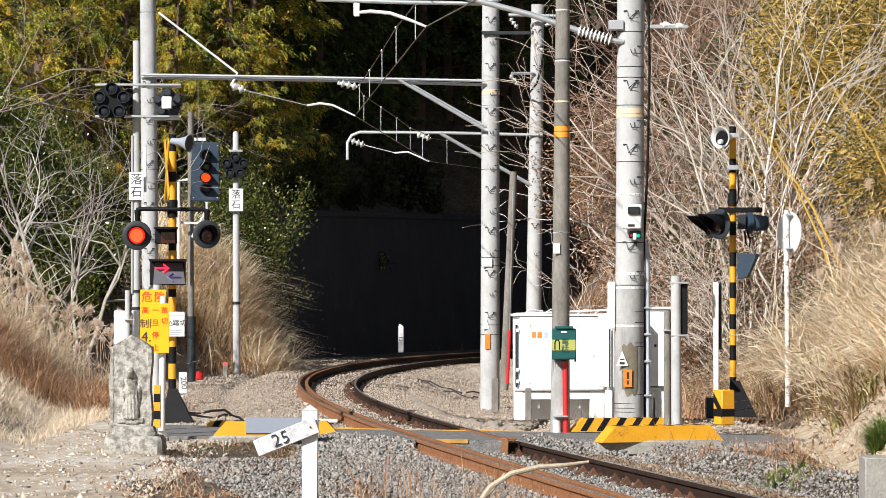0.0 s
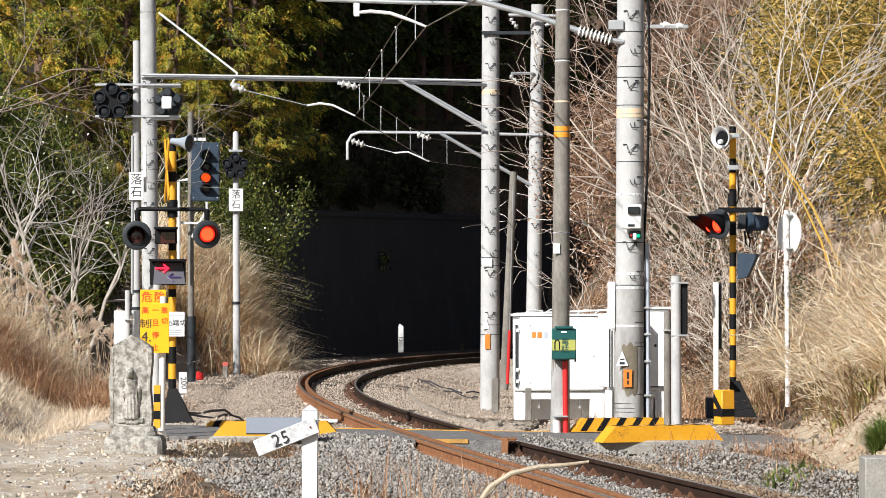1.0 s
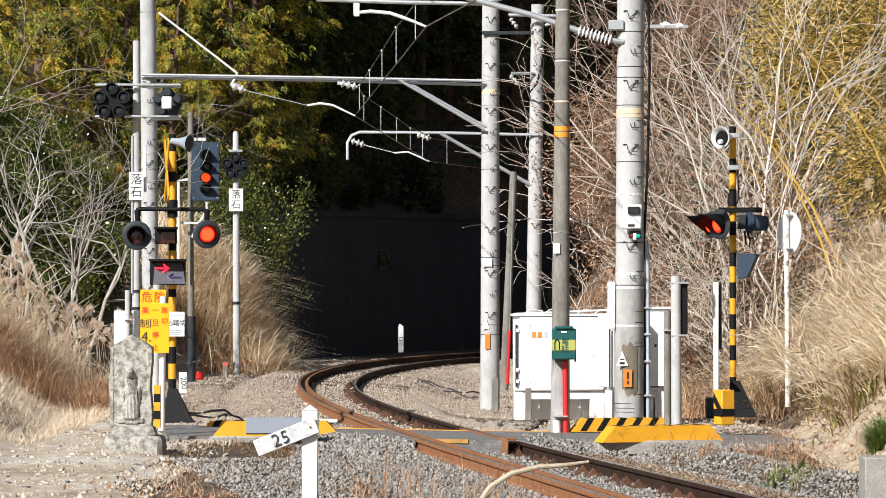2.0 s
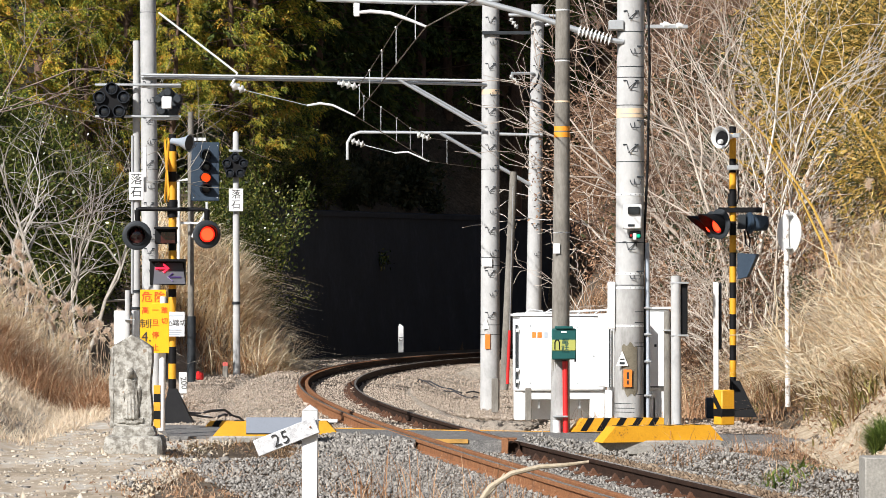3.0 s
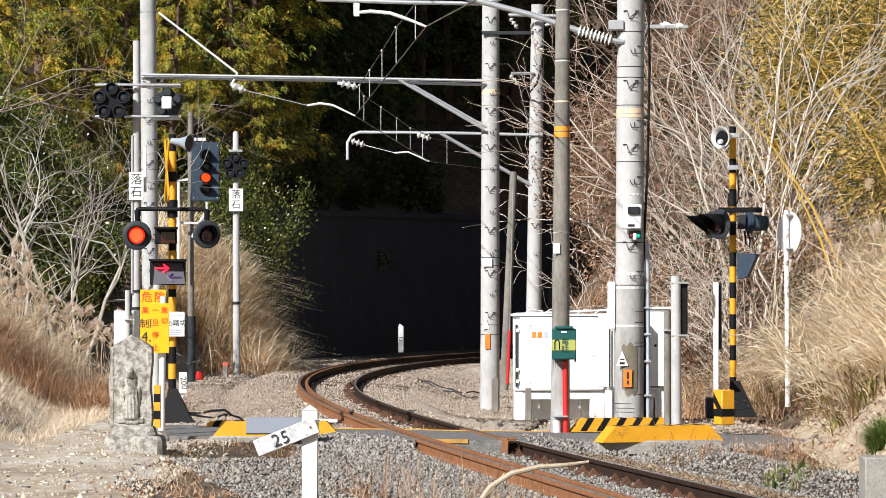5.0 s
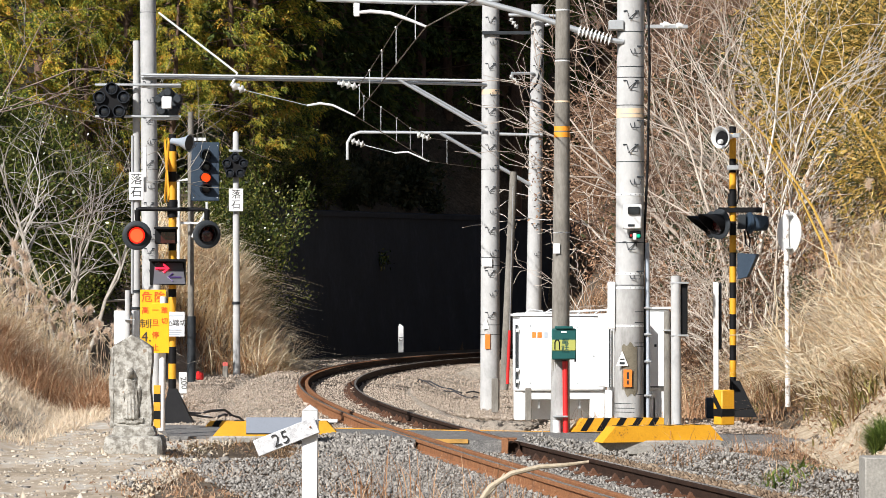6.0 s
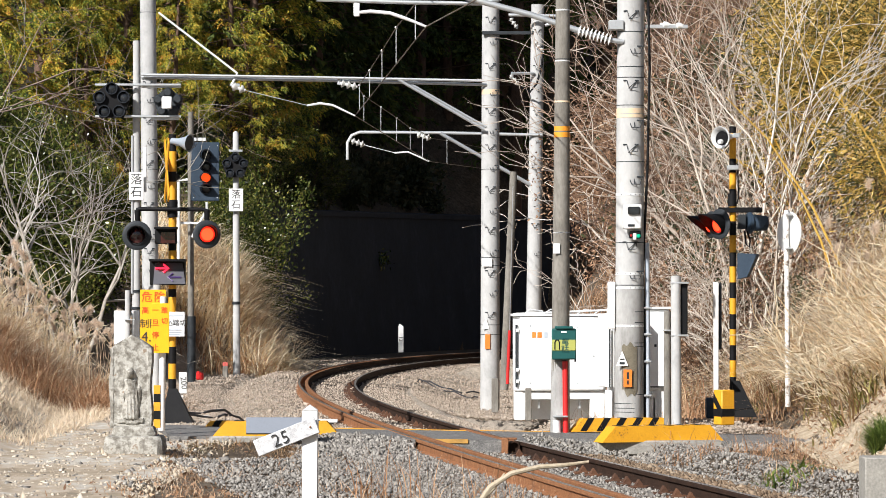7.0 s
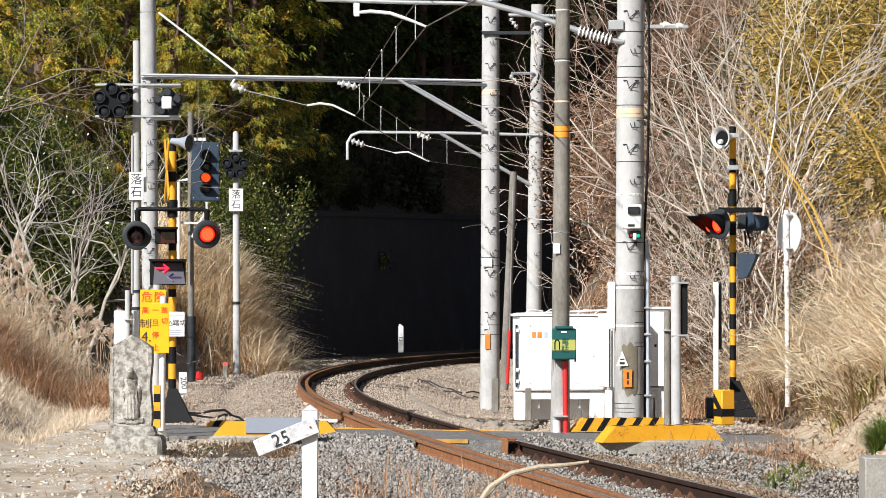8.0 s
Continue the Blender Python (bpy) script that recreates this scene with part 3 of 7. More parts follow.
def ballast():
    heap_core()
    lane_sheet()
    stuff("ballast", stones(11000, heap, 0.021, 7), GREY_BALLAST, "grey gravel heaped against the crossing", "ballast")
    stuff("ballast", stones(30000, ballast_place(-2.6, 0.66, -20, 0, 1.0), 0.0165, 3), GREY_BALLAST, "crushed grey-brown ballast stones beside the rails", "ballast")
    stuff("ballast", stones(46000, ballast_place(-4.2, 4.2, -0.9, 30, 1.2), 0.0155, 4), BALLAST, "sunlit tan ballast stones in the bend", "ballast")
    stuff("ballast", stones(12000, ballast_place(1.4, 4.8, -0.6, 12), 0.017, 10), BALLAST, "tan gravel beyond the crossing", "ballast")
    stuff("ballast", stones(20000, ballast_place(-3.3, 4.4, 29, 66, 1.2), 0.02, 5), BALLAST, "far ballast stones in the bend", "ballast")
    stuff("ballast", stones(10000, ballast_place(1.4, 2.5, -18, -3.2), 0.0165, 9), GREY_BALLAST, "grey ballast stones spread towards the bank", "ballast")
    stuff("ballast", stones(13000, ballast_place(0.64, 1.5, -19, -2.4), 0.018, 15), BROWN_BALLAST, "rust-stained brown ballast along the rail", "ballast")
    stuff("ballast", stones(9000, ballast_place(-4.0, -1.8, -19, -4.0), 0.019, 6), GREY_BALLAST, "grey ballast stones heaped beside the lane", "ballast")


def retaining_wall():
    def top(s):
        return float(np.interp(s, [58, 66, 104], [3.75, 4.0, 4.75]))

    def carry(outline):
        g = Geo()
        ss = np.arange(58, 104.1, 1.0)
        for s in ss:
            g.v += [tuple(on_track(float(s), o, u)) for o, u in outline(top(float(s)))]
        n = 4
        g.f = [(i * n + k, i * n + (k + 1) % n, (i + 1) * n + (k + 1) % n, (i + 1) * n + k) for i in range(len(ss) - 1) for k in range(n)]
        g.f += [(3, 2, 1, 0), tuple((len(ss) - 1) * n + k for k in range(n))]
        g.m = [0] * len(g.f)
        return g
    # wall and coping both carry their shade in this dark material
    solo("wall_retaining", carry(lambda h: [(-4.35, -0.6), (-4.8, h), (-5.6, h), (-5.3, -0.6)]), WALLM, "tall mortared retaining wall, its deep shade painted in near-black", "wall", kind="structure")
    solo("wall_coping", carry(lambda h: [(-4.75, h + 0.005), (-4.75, h + 0.16), (-5.7, h + 0.16), (-5.7, h + 0.005)]), WALLM, "concrete coping along the retaining wall, shade painted in", "wall", kind="structure")


def near_edge(off):
    return -2.4 - 0.35 * off


def far_edge(off):
    return 0.8 - 0.25 * off


def crossing():
    """The road slab through the track, with its edge boards and rubber strips."""
    road = thing("road", (0, 47, 0), "worn grey asphalt lane over the level crossing", "road", kind="structure")

    def strip(o0, o1, u, e0, e1, mat_, name, thick=0.16, n=1):
        """A piece of the slab between two offsets; e0, e1 give its near and far edge at an offset."""
        for k in range(n):
            a, b = o0 + (o1 - o0) * k / n, o0 + (o1 - o0) * (k + 1) / n
            g = Geo().prism([on_track(e0(a), a, u), on_track(e0(b), b, u), on_track(e1(b), b, u), on_track(e1(a), a, u)][::-1], (0, 0, -thick))
            part(name, g, mat_, road)
    strip(-0.42, 0.5, -0.005, near_edge, far_edge, ASPHALT, "asphalt_infill")
    strip(0.61, 4.6, -0.005, near_edge, far_edge, ASPHALT, "asphalt_slab", 0.3)
    strip(-3.6, -0.61, -0.005, near_edge, far_edge, ASPHALT, "asphalt_slab", 0.3)
    for o0, o1 in ((0.62, 2.4), (-2.2, -0.62), (-0.4, 0.42)):
        strip(o0, o1, 0.002, lambda o: far_edge(o) - 0.1, lambda o: far_edge(o) + 0.02, YELLOW, "edge_board", 0.12)
    strip(-0.4, 0.02, 0.002, lambda o: near_edge(o) - 0.02, lambda o: near_edge(o) + 0.03, OCHRE, "edge_board", 0.05)
    part("guard_end", Geo().box((0.755, 44.75, -0.055), (0.085, 0.1, 0.2), bevel=0.01).box((0.8, 44.8, 0.03), (0.2, 0.09, 0.03), bevel=0.008), RUST, road, "rusty flared end of the crossing guard")
    part("guard_end_hollow", Geo().lathe((0.865, 44.75, -0.075), (0.1, -1, 0), [(-0.3, 0.07), (0, 0.075), (0.004, 0.065), (-0.06, 0.06)], 20), RUST_DARK, road)
    strip(0.42, 0.5, 0.008, lambda o: near_edge(o) - 0.5, lambda o: far_edge(o) + 0.5, RUST, "crossing_guard", 0.14)


def ground_cables():
    """Black cables lying loosely on the gravel."""
    for k, (pts, r) in enumerate((([(-1.6, 92), (-0.9, 89), (-0.2, 87.5), (0.4, 86.5), (0.95, 87.2)], 0.02), ([(-1.1, 91.2), (-0.4, 87.2), (0.4, 84.2), (0.9, 82.6)], 0.016),
                                  ([(-4.2, 55.4), (-3.4, 57.2), (-2.8, 58.6), (-2.3, 59.2)], 0.02), ([(-3.9, 54.2), (-3.1, 55.6), (-2.5, 56.8), (-2.0, 57.4)], 0.018))):
        fine = []
        for i in range(len(pts) - 1):
            for q in range(5):
                u = q / 5
                x, y = pts[i][0] * (1 - u) + pts[i + 1][0] * u, pts[i][1] * (1 - u) + pts[i + 1][1] * u
                fine.append((x + 0.04 * math.sin(q + i * 3), y, float(height(x, y)) + 0.06 + 0.03 * math.sin(q * 1.7 + i)))
        solo("ground_cable", Geo().tube(fine, r, 6), RUBBER, "black cable lying on the gravel", "cable", group="cables on the gravel", base=fine[0])


ground_sheet()
ground_cables()
railway()
retaining_wall()
crossing()
ballast()


# ---- poles and overhead line ----
def foot_step(g, p, side, k):
    """A folded climbing step on a pole's face."""
    x, y, z = p
    g.box((x, y + 0.004, z + 0.06 * k), (0.24 * k, 0.012, 0.02), bevel=0.003)
    f, r = y - 0.045, 0.0075 * k
    if side > 0:
        g.tube([(x - 0.1 * k, y, z + 0.055 * k), (x - 0.065 * k, f, z - 0.05 * k), (x + 0.065 * k, f, z - 0.055 * k), (x + 0.1 * k, y, z + 0.055 * k)], r, 5)
        g.tube([(x - 0.02 * k, f, z - 0.05 * k), (x - 0.02 * k, y, z + 0.055 * k)], r * 0.8, 5)
    else:
        g.tube([(x + 0.09 * k, y, z + 0.055 * k), (x - 0.04 * k, f, z - 0.06 * k), (x - 0.06 * k, y, z + 0.055 * k)], r, 5)
        g.tube([(x - 0.04 * k, f, z - 0.06 * k), (x + 0.1 * k, f, z - 0.045 * k), (x + 0.09 * k, y, z + 0.055 * k)], r * 0.8, 5)


def concrete_pole(name, base, top, r0, r1, label, rings=(), steps=(), material=CONCRETE, bands=()):
    t = thing(name, base, label, "pole")
    b, tp = Vector(base), Vector(top)
    shaft = Geo()
    pts = [b.lerp(tp, k / 8) for k in range(9)]
    shaft.tube([b - Vector((0, 0, 0.5))] + pts, [r0] + [r0 + (r1 - r0) * k / 8 for k in range(9)], 28)
    part("shaft", shaft, material, t)

    def at(z):
        k = (z - b.z) / (tp.z - b.z)
        return b.lerp(tp, k), r0 + (r1 - r0) * k
    for z in rings:
        c, r = at(z)
        g = Geo().tube([c - Vector((0, 0, 0.005)), c + Vector((0, 0, 0.005))], r + 0.003, 28)
        part("band", g, DARK, t)
    for k, z in enumerate(steps):
        c, r = at(z)
        g = Geo()
        side = 1 if k % 2 else -1
        off = (0.35 if k % 2 else 0.0) * r
        foot_step(g, (c.x + off, c.y - math.sqrt(max(0.01, r * r - off * off)) + 0.01, z), side, 0.9)
        part("climbing_step", g, DARK, t)
    for z, h, m in bands:
        c, r = at(z)
        g = Geo().tube([c - Vector((0, 0, h / 2)), c + Vector((0, 0, h / 2))], r + 0.003, 28)
        part("tape", g, m, t, "faded coloured marking tape")
    return t, at


def insulator(g, p0, p1, discs, r):
    """Porcelain sheds along a rod."""
    a, b = Vector(p0), Vector(p1)
    d = (b - a).normalized()
    g.tube([a, b], r * 0.38, 10)
    for k in range(discs):
        c = a.lerp(b, (k + 0.5) / discs)
        w = (b - a).length / discs
        g.lathe(c - d * w * 0.32, d, [(0, r * 0.45), (w * 0.12, r), (w * 0.3, r * 0.95), (w * 0.62, r * 0.45)], 14)


def pole_fittings():
    # the large pole beside the cabinets
    t, at = concrete_pole("electric_pole", (2.581, 51, 0.057), (2.628, 51, 9.19), 0.2, 0.182, "thick grey concrete railway pole beside white cabinets",
                          rings=
                          [5.447, 4.961, 4.812, 4.427, 3.643, 3.187, 2.521, 1.932, 1.563, 1.414, 1.132, 1.085, 0.418, 0.292, 0.229, 0.175],
                          steps=[5.675, 5.188, 4.71, 4.16, 3.823, 3.376, 2.473, 2.065],
                          bands=[(4.349, 0.071, CREAM), (4.278, 0.047, CREAM)])
    part("stained_foot", Geo().tube([(2.581, 51, -0.006), (2.589, 51, 1.909)], [0.203, 0.2], 28), GRIME, t, "darker stained lower shaft")
    for z in (3.188, 2.09, 1.894, 1.368):
        c, r = at(z)
        part("steel_strap", Geo().tube([c - Vector((0, 0, 0.016)), c + Vector((0, 0, 0.016))], r + 0.006, 28), ALU, t, "punched galvanised strap")
        g = Geo()
        for k in range(9):
            a = radians(-78 + k * 19.5)
            g.box((c.x + math.sin(a) * (r + 0.006), c.y - math.cos(a) * (r + 0.006), z), (0.012, 0.006, 0.01), pose(0, 0, 0, 0, 0, math.degrees(a)), bevel=0.001)
        tagged(part("strap_holes", g, DARK, t), kind="stuff")
    g, n = Geo(), 12
    for k in range(n + 1):
        a = radians(-34 + 62 * k / n)
        w = 0.035 * math.sin(k * 1.1)
        for z in (0.39 + w + 0.16 * abs(k / n - 0.55), 1.13 + 0.7 * w - 0.1 * abs(k / n - 0.5)):
            g.v.append((2.588 + math.sin(a) * 0.2065, 51 - math.cos(a) * 0.2065, z))
    g.f = [(2 * k, 2 * k + 2, 2 * k + 3, 2 * k + 1) for k in range(n)]
    g.m = [0] * n
    part("stain", g, mat("brown_adhesive_stain", [(0.3, (0.1, 0.085, 0.055)), (0.6, (0.2, 0.175, 0.13))], 6, 0.9, fine=0.4), t, "brown weathered stain behind the stickers")
    g = Geo().box((2.611, 50.66, 2.874), (0.259, 0.17, 0.345), bevel=0.02)
    cb = part("camera_box", g, WHITE, t, "white weatherproof camera box")
    g = Geo().box((2.629, 50.56, 2.957), (0.165, 0.05, 0.11), bevel=0.015)
    part("camera_window", g, GLASS_DARK, cb)
    g = Geo().box((2.591, 50.57, 2.755), (0.094, 0.02, 0.031), bevel=0.003)
    part("camera_plate", g, DARK, cb)
    g = Geo().box((2.65, 50.7, 2.625), (0.16, 0.14, 0.1), bevel=0.01)
    lb = part("lamp_box", g, BLACK, t)
    g = Geo().lathe((2.695, 50.63, 2.608), (0, -1, 0), [(0, 0.028), (0.02, 0.028), (0.03, 0.016)], 14)
    part("red_lamp", Geo().lathe((2.592, 50.63, 2.615), (0, -1, 0), [(0, 0.016), (0.02, 0.016), (0.03, 0.008)], 12), RED, lb, "small red lamp cap")
    part("lamp_bracket", Geo().box((2.642, 50.62, 2.6), (0.05, 0.02, 0.09), bevel=0.006), WHITE, lb)
    part("green_lamp", g, GREEN_LIT, lb, "small lit green lamp")
    g = Geo().tube([(2.84, 51, 0.049), (2.84, 51, 1.501), (2.832, 51, 2.521)], 0.034, 10)
    part("conduit", g, PIPE, t)
    g = Geo().tube([(2.8, 50.98, 0.05), (2.792, 50.98, 1.187), (2.776, 50.98, 2.207), (2.839, 50.98, 3.54), (2.871, 50.98, 4.952), (2.847, 50.98, 6.128)], 0.018, 8)
    part("cable", g, BLACK, t)
    for y in (1.618, 1.249, 0.873, 0.402):
        g = Geo().box((2.84, 50.98, y), (0.11, 0.09, 0.03))
        part("conduit_clip", g, STEEL, t)
    g = Geo().prism([(2.391, 50.78, 0.814), (2.562, 50.78, 0.814), (2.477, 50.78, 1.025)], (0, 0.004, 0))
    tri = part("warning_sticker", g, WHITE, t, "white triangular warning sticker")
    part("sticker_arrow", Geo().box((2.476, 50.777, 0.908), (0.063, 0.002, 0.016), bevel=0).box((2.476, 50.777, 0.853), (0.071, 0.002, 0.031), bevel=0), DARK, tri)
    g = Geo().box((2.554, 50.775, 0.642), (0.118, 0.012, 0.243), bevel=0.002)
    st = part("orange_sticker", g, ORANGE, t, "orange sticker with unreadable dark marks")
    part("sticker_marks", Geo().box((2.554, 50.767, 0.681), (0.031, 0.002, 0.094), bevel=0).box((2.554, 50.767, 0.588), (0.024, 0.002, 0.055), bevel=0), INK, st)
    # its cross arm and long insulator with the bracket tube
    g = Geo().box((3.107, 51, 5.526), (0.596, 0.06, 0.05))
    part("cross_arm", g, STEEL, t)
    part("arm_bracket", Geo().box((2.399, 50.95, 5.538), (0.204, 0.3, 0.126)), STEEL, t)
    g = Geo()
    insulator(g, (3.013, 51, 5.557), (3.39, 51, 5.526), 2, 0.05)
    part("arm_insulator", g, PORCELAIN, t)
    g = Geo().tube([(2.503, 50.85, 5.303), (2.3, 50.85, 5.334)], 0.035, 10)
    part("insulator_socket", g, STEEL, t)
    g = Geo()
    insulator(g, (2.331, 50.85, 5.327), (1.862, 50.85, 5.467), 9, 0.08)
    part("strut_insulator", g, PORCELAIN, t, "white ribbed porcelain insulator")
    g = Geo().tube([(1.878, 50.85, 5.46), (1.22, 50.85, 5.679), (0.516, 50.85, 5.866), (-0.188, 50.85, 6.07)], 0.043, 12)
    part("bracket_tube", g, STEEL, t)
    g = Geo().tube([(2.503, 50.85, 6.351), (0.517, 50.9, 5.839), (-0.501, 50.9, 5.855), (-1.754, 50.9, 5.894)], 0.03, 10)
    part("upper_tube", g, STEEL, t)
    g = Geo().box((-1.198, 50.9, 5.753), (0.086, 0.04, 0.188), bevel=0.01).tube([(-1.198, 50.9, 5.824), (-1.198, 50.9, 5.917)], 0.012, 6)
    part("hanger_plate", g, ALU, t)
    g = Geo().tube([(-1.175, 50.9, 5.714), (-1.002, 50.9, 5.73), (-0.736, 50.9, 5.706), (-0.486, 50.9, 5.62), (-0.235, 50.9, 5.518)], [0.022, 0.027, 0.027, 0.024, 0.018], 10)
    part("steady_arm", g, ALU, t, "curved pale steady arm")

    # the pole that carries the beam
    p2, at2 = concrete_pole("electric_pole", (0.958, 75, -0.516), (0.981, 75, 10.41), 0.2, 0.17, "slender grey concrete pole carrying the overhead beam",
                            rings=[7.18, 4.41, 2.61, 2.449, 1.237, 1.041],
                            steps=[7.457, 7.007, 6.51, 5.957, 5.587, 5.172, 4.849, 4.434, 3.995, 3.557, 3.164, 2.703, 2.287, 1.872, 1.434],
                            bands=[(5.991, 0.104, CREAM)])
    g = Geo().box((0.897, 74.79, 2.504), (0.208, 0.02, 0.162), bevel=0.003)
    part("label_plate", g, WHITE, p2)
    g = Geo().prism([(0.794, 74.79, 1.158), (0.944, 74.79, 1.158), (0.874, 74.79, 1.388)], (0, 0.004, 0))
    part("warning_sticker", g, WHITE, p2, "white triangular warning sticker")
    g = Geo().box((0.909, 74.79, 0.893), (0.104, 0.02, 0.3), bevel=0.003)
    part("orange_sticker", g, ORANGE, p2, "small orange sticker")
    g = Geo().box((1.323, 74.8, 7.188), (1.062, 0.07, 0.069))
    part("cross_arm", g, DARK, p2)

    # the tall pole at the other side of the track
    p3, at3 = concrete_pole("electric_pole", (-5.954, 75, -0.09), (-6.058, 75, 10.41), 0.175, 0.158, "tall pale concrete pole behind the crossing signal",
                            rings=[7.618, 4.41],
                            steps=[6.141, 5.818, 5.403, 4.964, 4.526, 4.064, 3.672, 3.026, 2.737, 2.357])
    beam = thing("overhead_beam", (-2.585, 75, 6.257), "pale steel beam spanning the track between poles", "overhead beam")
    g = Geo().tube([(-6.141, 74.75, 6.333), (-2.576, 74.75, 6.276), (0.817, 74.75, 6.207)], 0.028, 8)
    part("beam_chord", g, STEEL, beam)
    g = Geo().tube([(-6.149, 74.85, 6.282), (-2.579, 74.85, 6.224), (0.898, 74.85, 6.132)], 0.03, 8)
    part("beam_chord", g, STEEL, beam)
    g = Geo().tube([(-0.908, 74.75, 6.23), (0.84, 74.75, 5.218)], 0.032, 8).tube([(-0.841, 74.85, 6.247), (0.875, 74.85, 5.269)], 0.028, 8)
    part("brace", g, STEEL, beam)
    g = Geo().tube([(-5.815, 75, 7.618), (-4.189, 74.8, 6.36)], 0.022, 8)
    part("stay_rod", g, ALU, beam)
    for xa, ya, xb, yb in ((-4.189, 6.348, -4.304, 6.129), (-2.117, 6.29, -2.117, 6.152)):
        g = Geo().tube([(xa, 74.8, ya), (xb, 74.8, yb)], 0.03, 8).box((xb + 0.06, 74.8, yb), (0.2, 0.05, 0.05))
        part("drop_bracket", g, STEEL, beam)
    g = Geo()
    insulator(g, (-4.304, 74.8, 6.106), (-4.028, 74.8, 6.014), 2, 0.09)
    part("beam_insulator", g, PORCELAIN, beam, "white porcelain insulator")
    g = Geo()
    insulator(g, (-2.094, 74.8, 6.164), (-1.749, 74.8, 6.083), 3, 0.085)
    part("beam_insulator", g, PORCELAIN, beam, "white porcelain insulator")
    g = Geo().tube([(-4.028, 74.8, 6.014), (-2.75, 74.8, 5.704)], 0.008, 5)
    part("pull_wire", g, STEEL, beam)
    g = Geo().tube([(-2.773, 74.8, 5.704), (-2.509, 74.8, 5.75), (-2.256, 74.8, 5.715), (-1.795, 74.8, 5.496)], [0.02, 0.027, 0.026, 0.018], 8)
    part("steady_arm", g, ALU, beam, "curved pale steady arm")

    # the far pole with its bracket
    p4, at4 = concrete_pole("electric_pole", (2.422, 99, -0.279), (2.559, 99, 9.728), 0.21, 0.175, "distant pale concrete pole with a bracket arm",
                            steps=[8.997, 8.54, 8.022, 7.413, 6.803, 6.042, 5.28, 4.519, 3.757, 2.996], rings=[9.393])
    g = Geo().tube([(-2.569, 98.8, 5.532), (-2.569, 98.8, 6.003), (-2.462, 98.8, 6.185), (-2.25, 98.8, 6.276), (-0.061, 98.8, 6.261), (2.675, 98.8, 6.2)], 0.042, 8)
    part("bracket_arm", g, STEEL, p4)
    g = Geo().tube([(-0.076, 98.7, 6.241), (2.374, 98.9, 4.851)], 0.05, 8)
    part("brace", g, STEEL, p4)
    for p0, p1 in (((-2.462, 98.8, 6.048), (-2.113, 98.8, 5.927)), ((-0.699, 98.8, 6.216), (-0.334, 98.8, 6.109))):
        g = Geo()
        insulator(g, p0, p1, 3, 0.1)
        part("arm_insulator", g, PORCELAIN, p4, "white porcelain insulator")
    g = Geo().tube([(-2.113, 98.8, 5.927), (-1.277, 98.8, 5.714)], 0.01, 5).tube([(-1.307, 98.8, 5.714), (-0.942, 98.8, 5.744), (-0.365, 98.8, 5.486)], 0.024, 8)
    part("steady_arm", g, ALU, p4)
    for p0, p1 in (((2.743, 98.5, 9.126), (3.091, 98.5, 9.233)), ((1.835, 98.6, 7.845), (2.447, 98.8, 7.857)), ((1.76, 98.6, 9.422), (3.049, 98.6, 9.392))):
        part("cross_arm", Geo().tube([p0, p1], 0.042, 8), STEEL, p4)
    for p0, p1 in (((1.803, 98.5, 7.793), (2.031, 98.5, 7.535)), ((1.803, 98.5, 9.323), (2, 98.5, 9.051)), ((2.455, 98.5, 8.687), (2.697, 98.5, 8.414))):
        g = Geo()
        insulator(g, p0, p1, 3, 0.075)
        part("arm_insulator", g, PORCELAIN, p4, "white porcelain insulator")
    g = Geo().tube([(2.697, 98.5, 8.414), (2.637, 98.5, 7.99), (2.516, 98.5, 7.566), (2.334, 98.5, 7.338), (2.091, 98.5, 7.475)], 0.03, 6)
    part("jumper_cable", g, BLACK, p4)

    # wires along the line
    def wire(name, pts, r, label):
        solo(name, Geo().tube(pts, r, 5), WIRE, label, "wire", base=pts[0])
    wire("contact_wire", [(1.182, 34, 4.964), (-0.235, 50.9, 5.518), (-1.795, 74.8, 5.496), (-0.365, 98.8, 5.486), (2.159, 116, 5.807)], 0.0095, "thin dark contact wire zigzagging above the track")
    wire("catenary_wire", [(0.1, 36, 5.95), (-0.35, 50.9, 6.08), (-0.403, 53.48, 6.046), (-0.751, 58.81, 6.099), (-1.055, 63.46, 6.046), (-1.365, 68.22, 6.005), (-1.655, 72.66, 5.995), (-1.749, 74.8, 6.095), (-1.661, 77.06, 6.029), (-1.383, 81.71, 6.039), (-1.093, 86.58, 6.045), (-0.815, 91.25, 6.027), (-0.532, 96.0, 6.134), (-0.334, 98.8, 6.109), (0.11, 102.03, 6.193), (2.3, 118, 6.45)], 0.0085, "thin dark catenary wire on porcelain insulators")
    for k, (p0, p1) in enumerate((((-0.403, 53.48, 6.046), (-0.403, 53.48, 5.516)), ((-0.751, 58.81, 6.099), (-0.751, 58.81, 5.511)), ((-1.055, 63.46, 6.046), (-1.055, 63.46, 5.506)), ((-1.365, 68.22, 6.005), (-1.365, 68.22, 5.502)), ((-1.655, 72.66, 5.995), (-1.655, 72.66, 5.498)), ((-1.661, 77.06, 6.029), (-1.661, 77.06, 5.495)), ((-1.383, 81.71, 6.039), (-1.383, 81.71, 5.493)), ((-1.093, 86.58, 6.045), (-1.093, 86.58, 5.491)), ((-0.815, 91.25, 6.027), (-0.815, 91.25, 5.489)), ((-0.532, 96.0, 6.134), (-0.532, 96.0, 5.487)), ((0.11, 102.03, 6.193), (0.11, 102.03, 5.546)))):
        h = thing("wire_dropper", p0, "thin steel dropper with clamp between the wires", "dropper", group="droppers of the overhead line")
        part("rod", Geo().tube([p0, p1], 0.008, 5), STEEL, h)
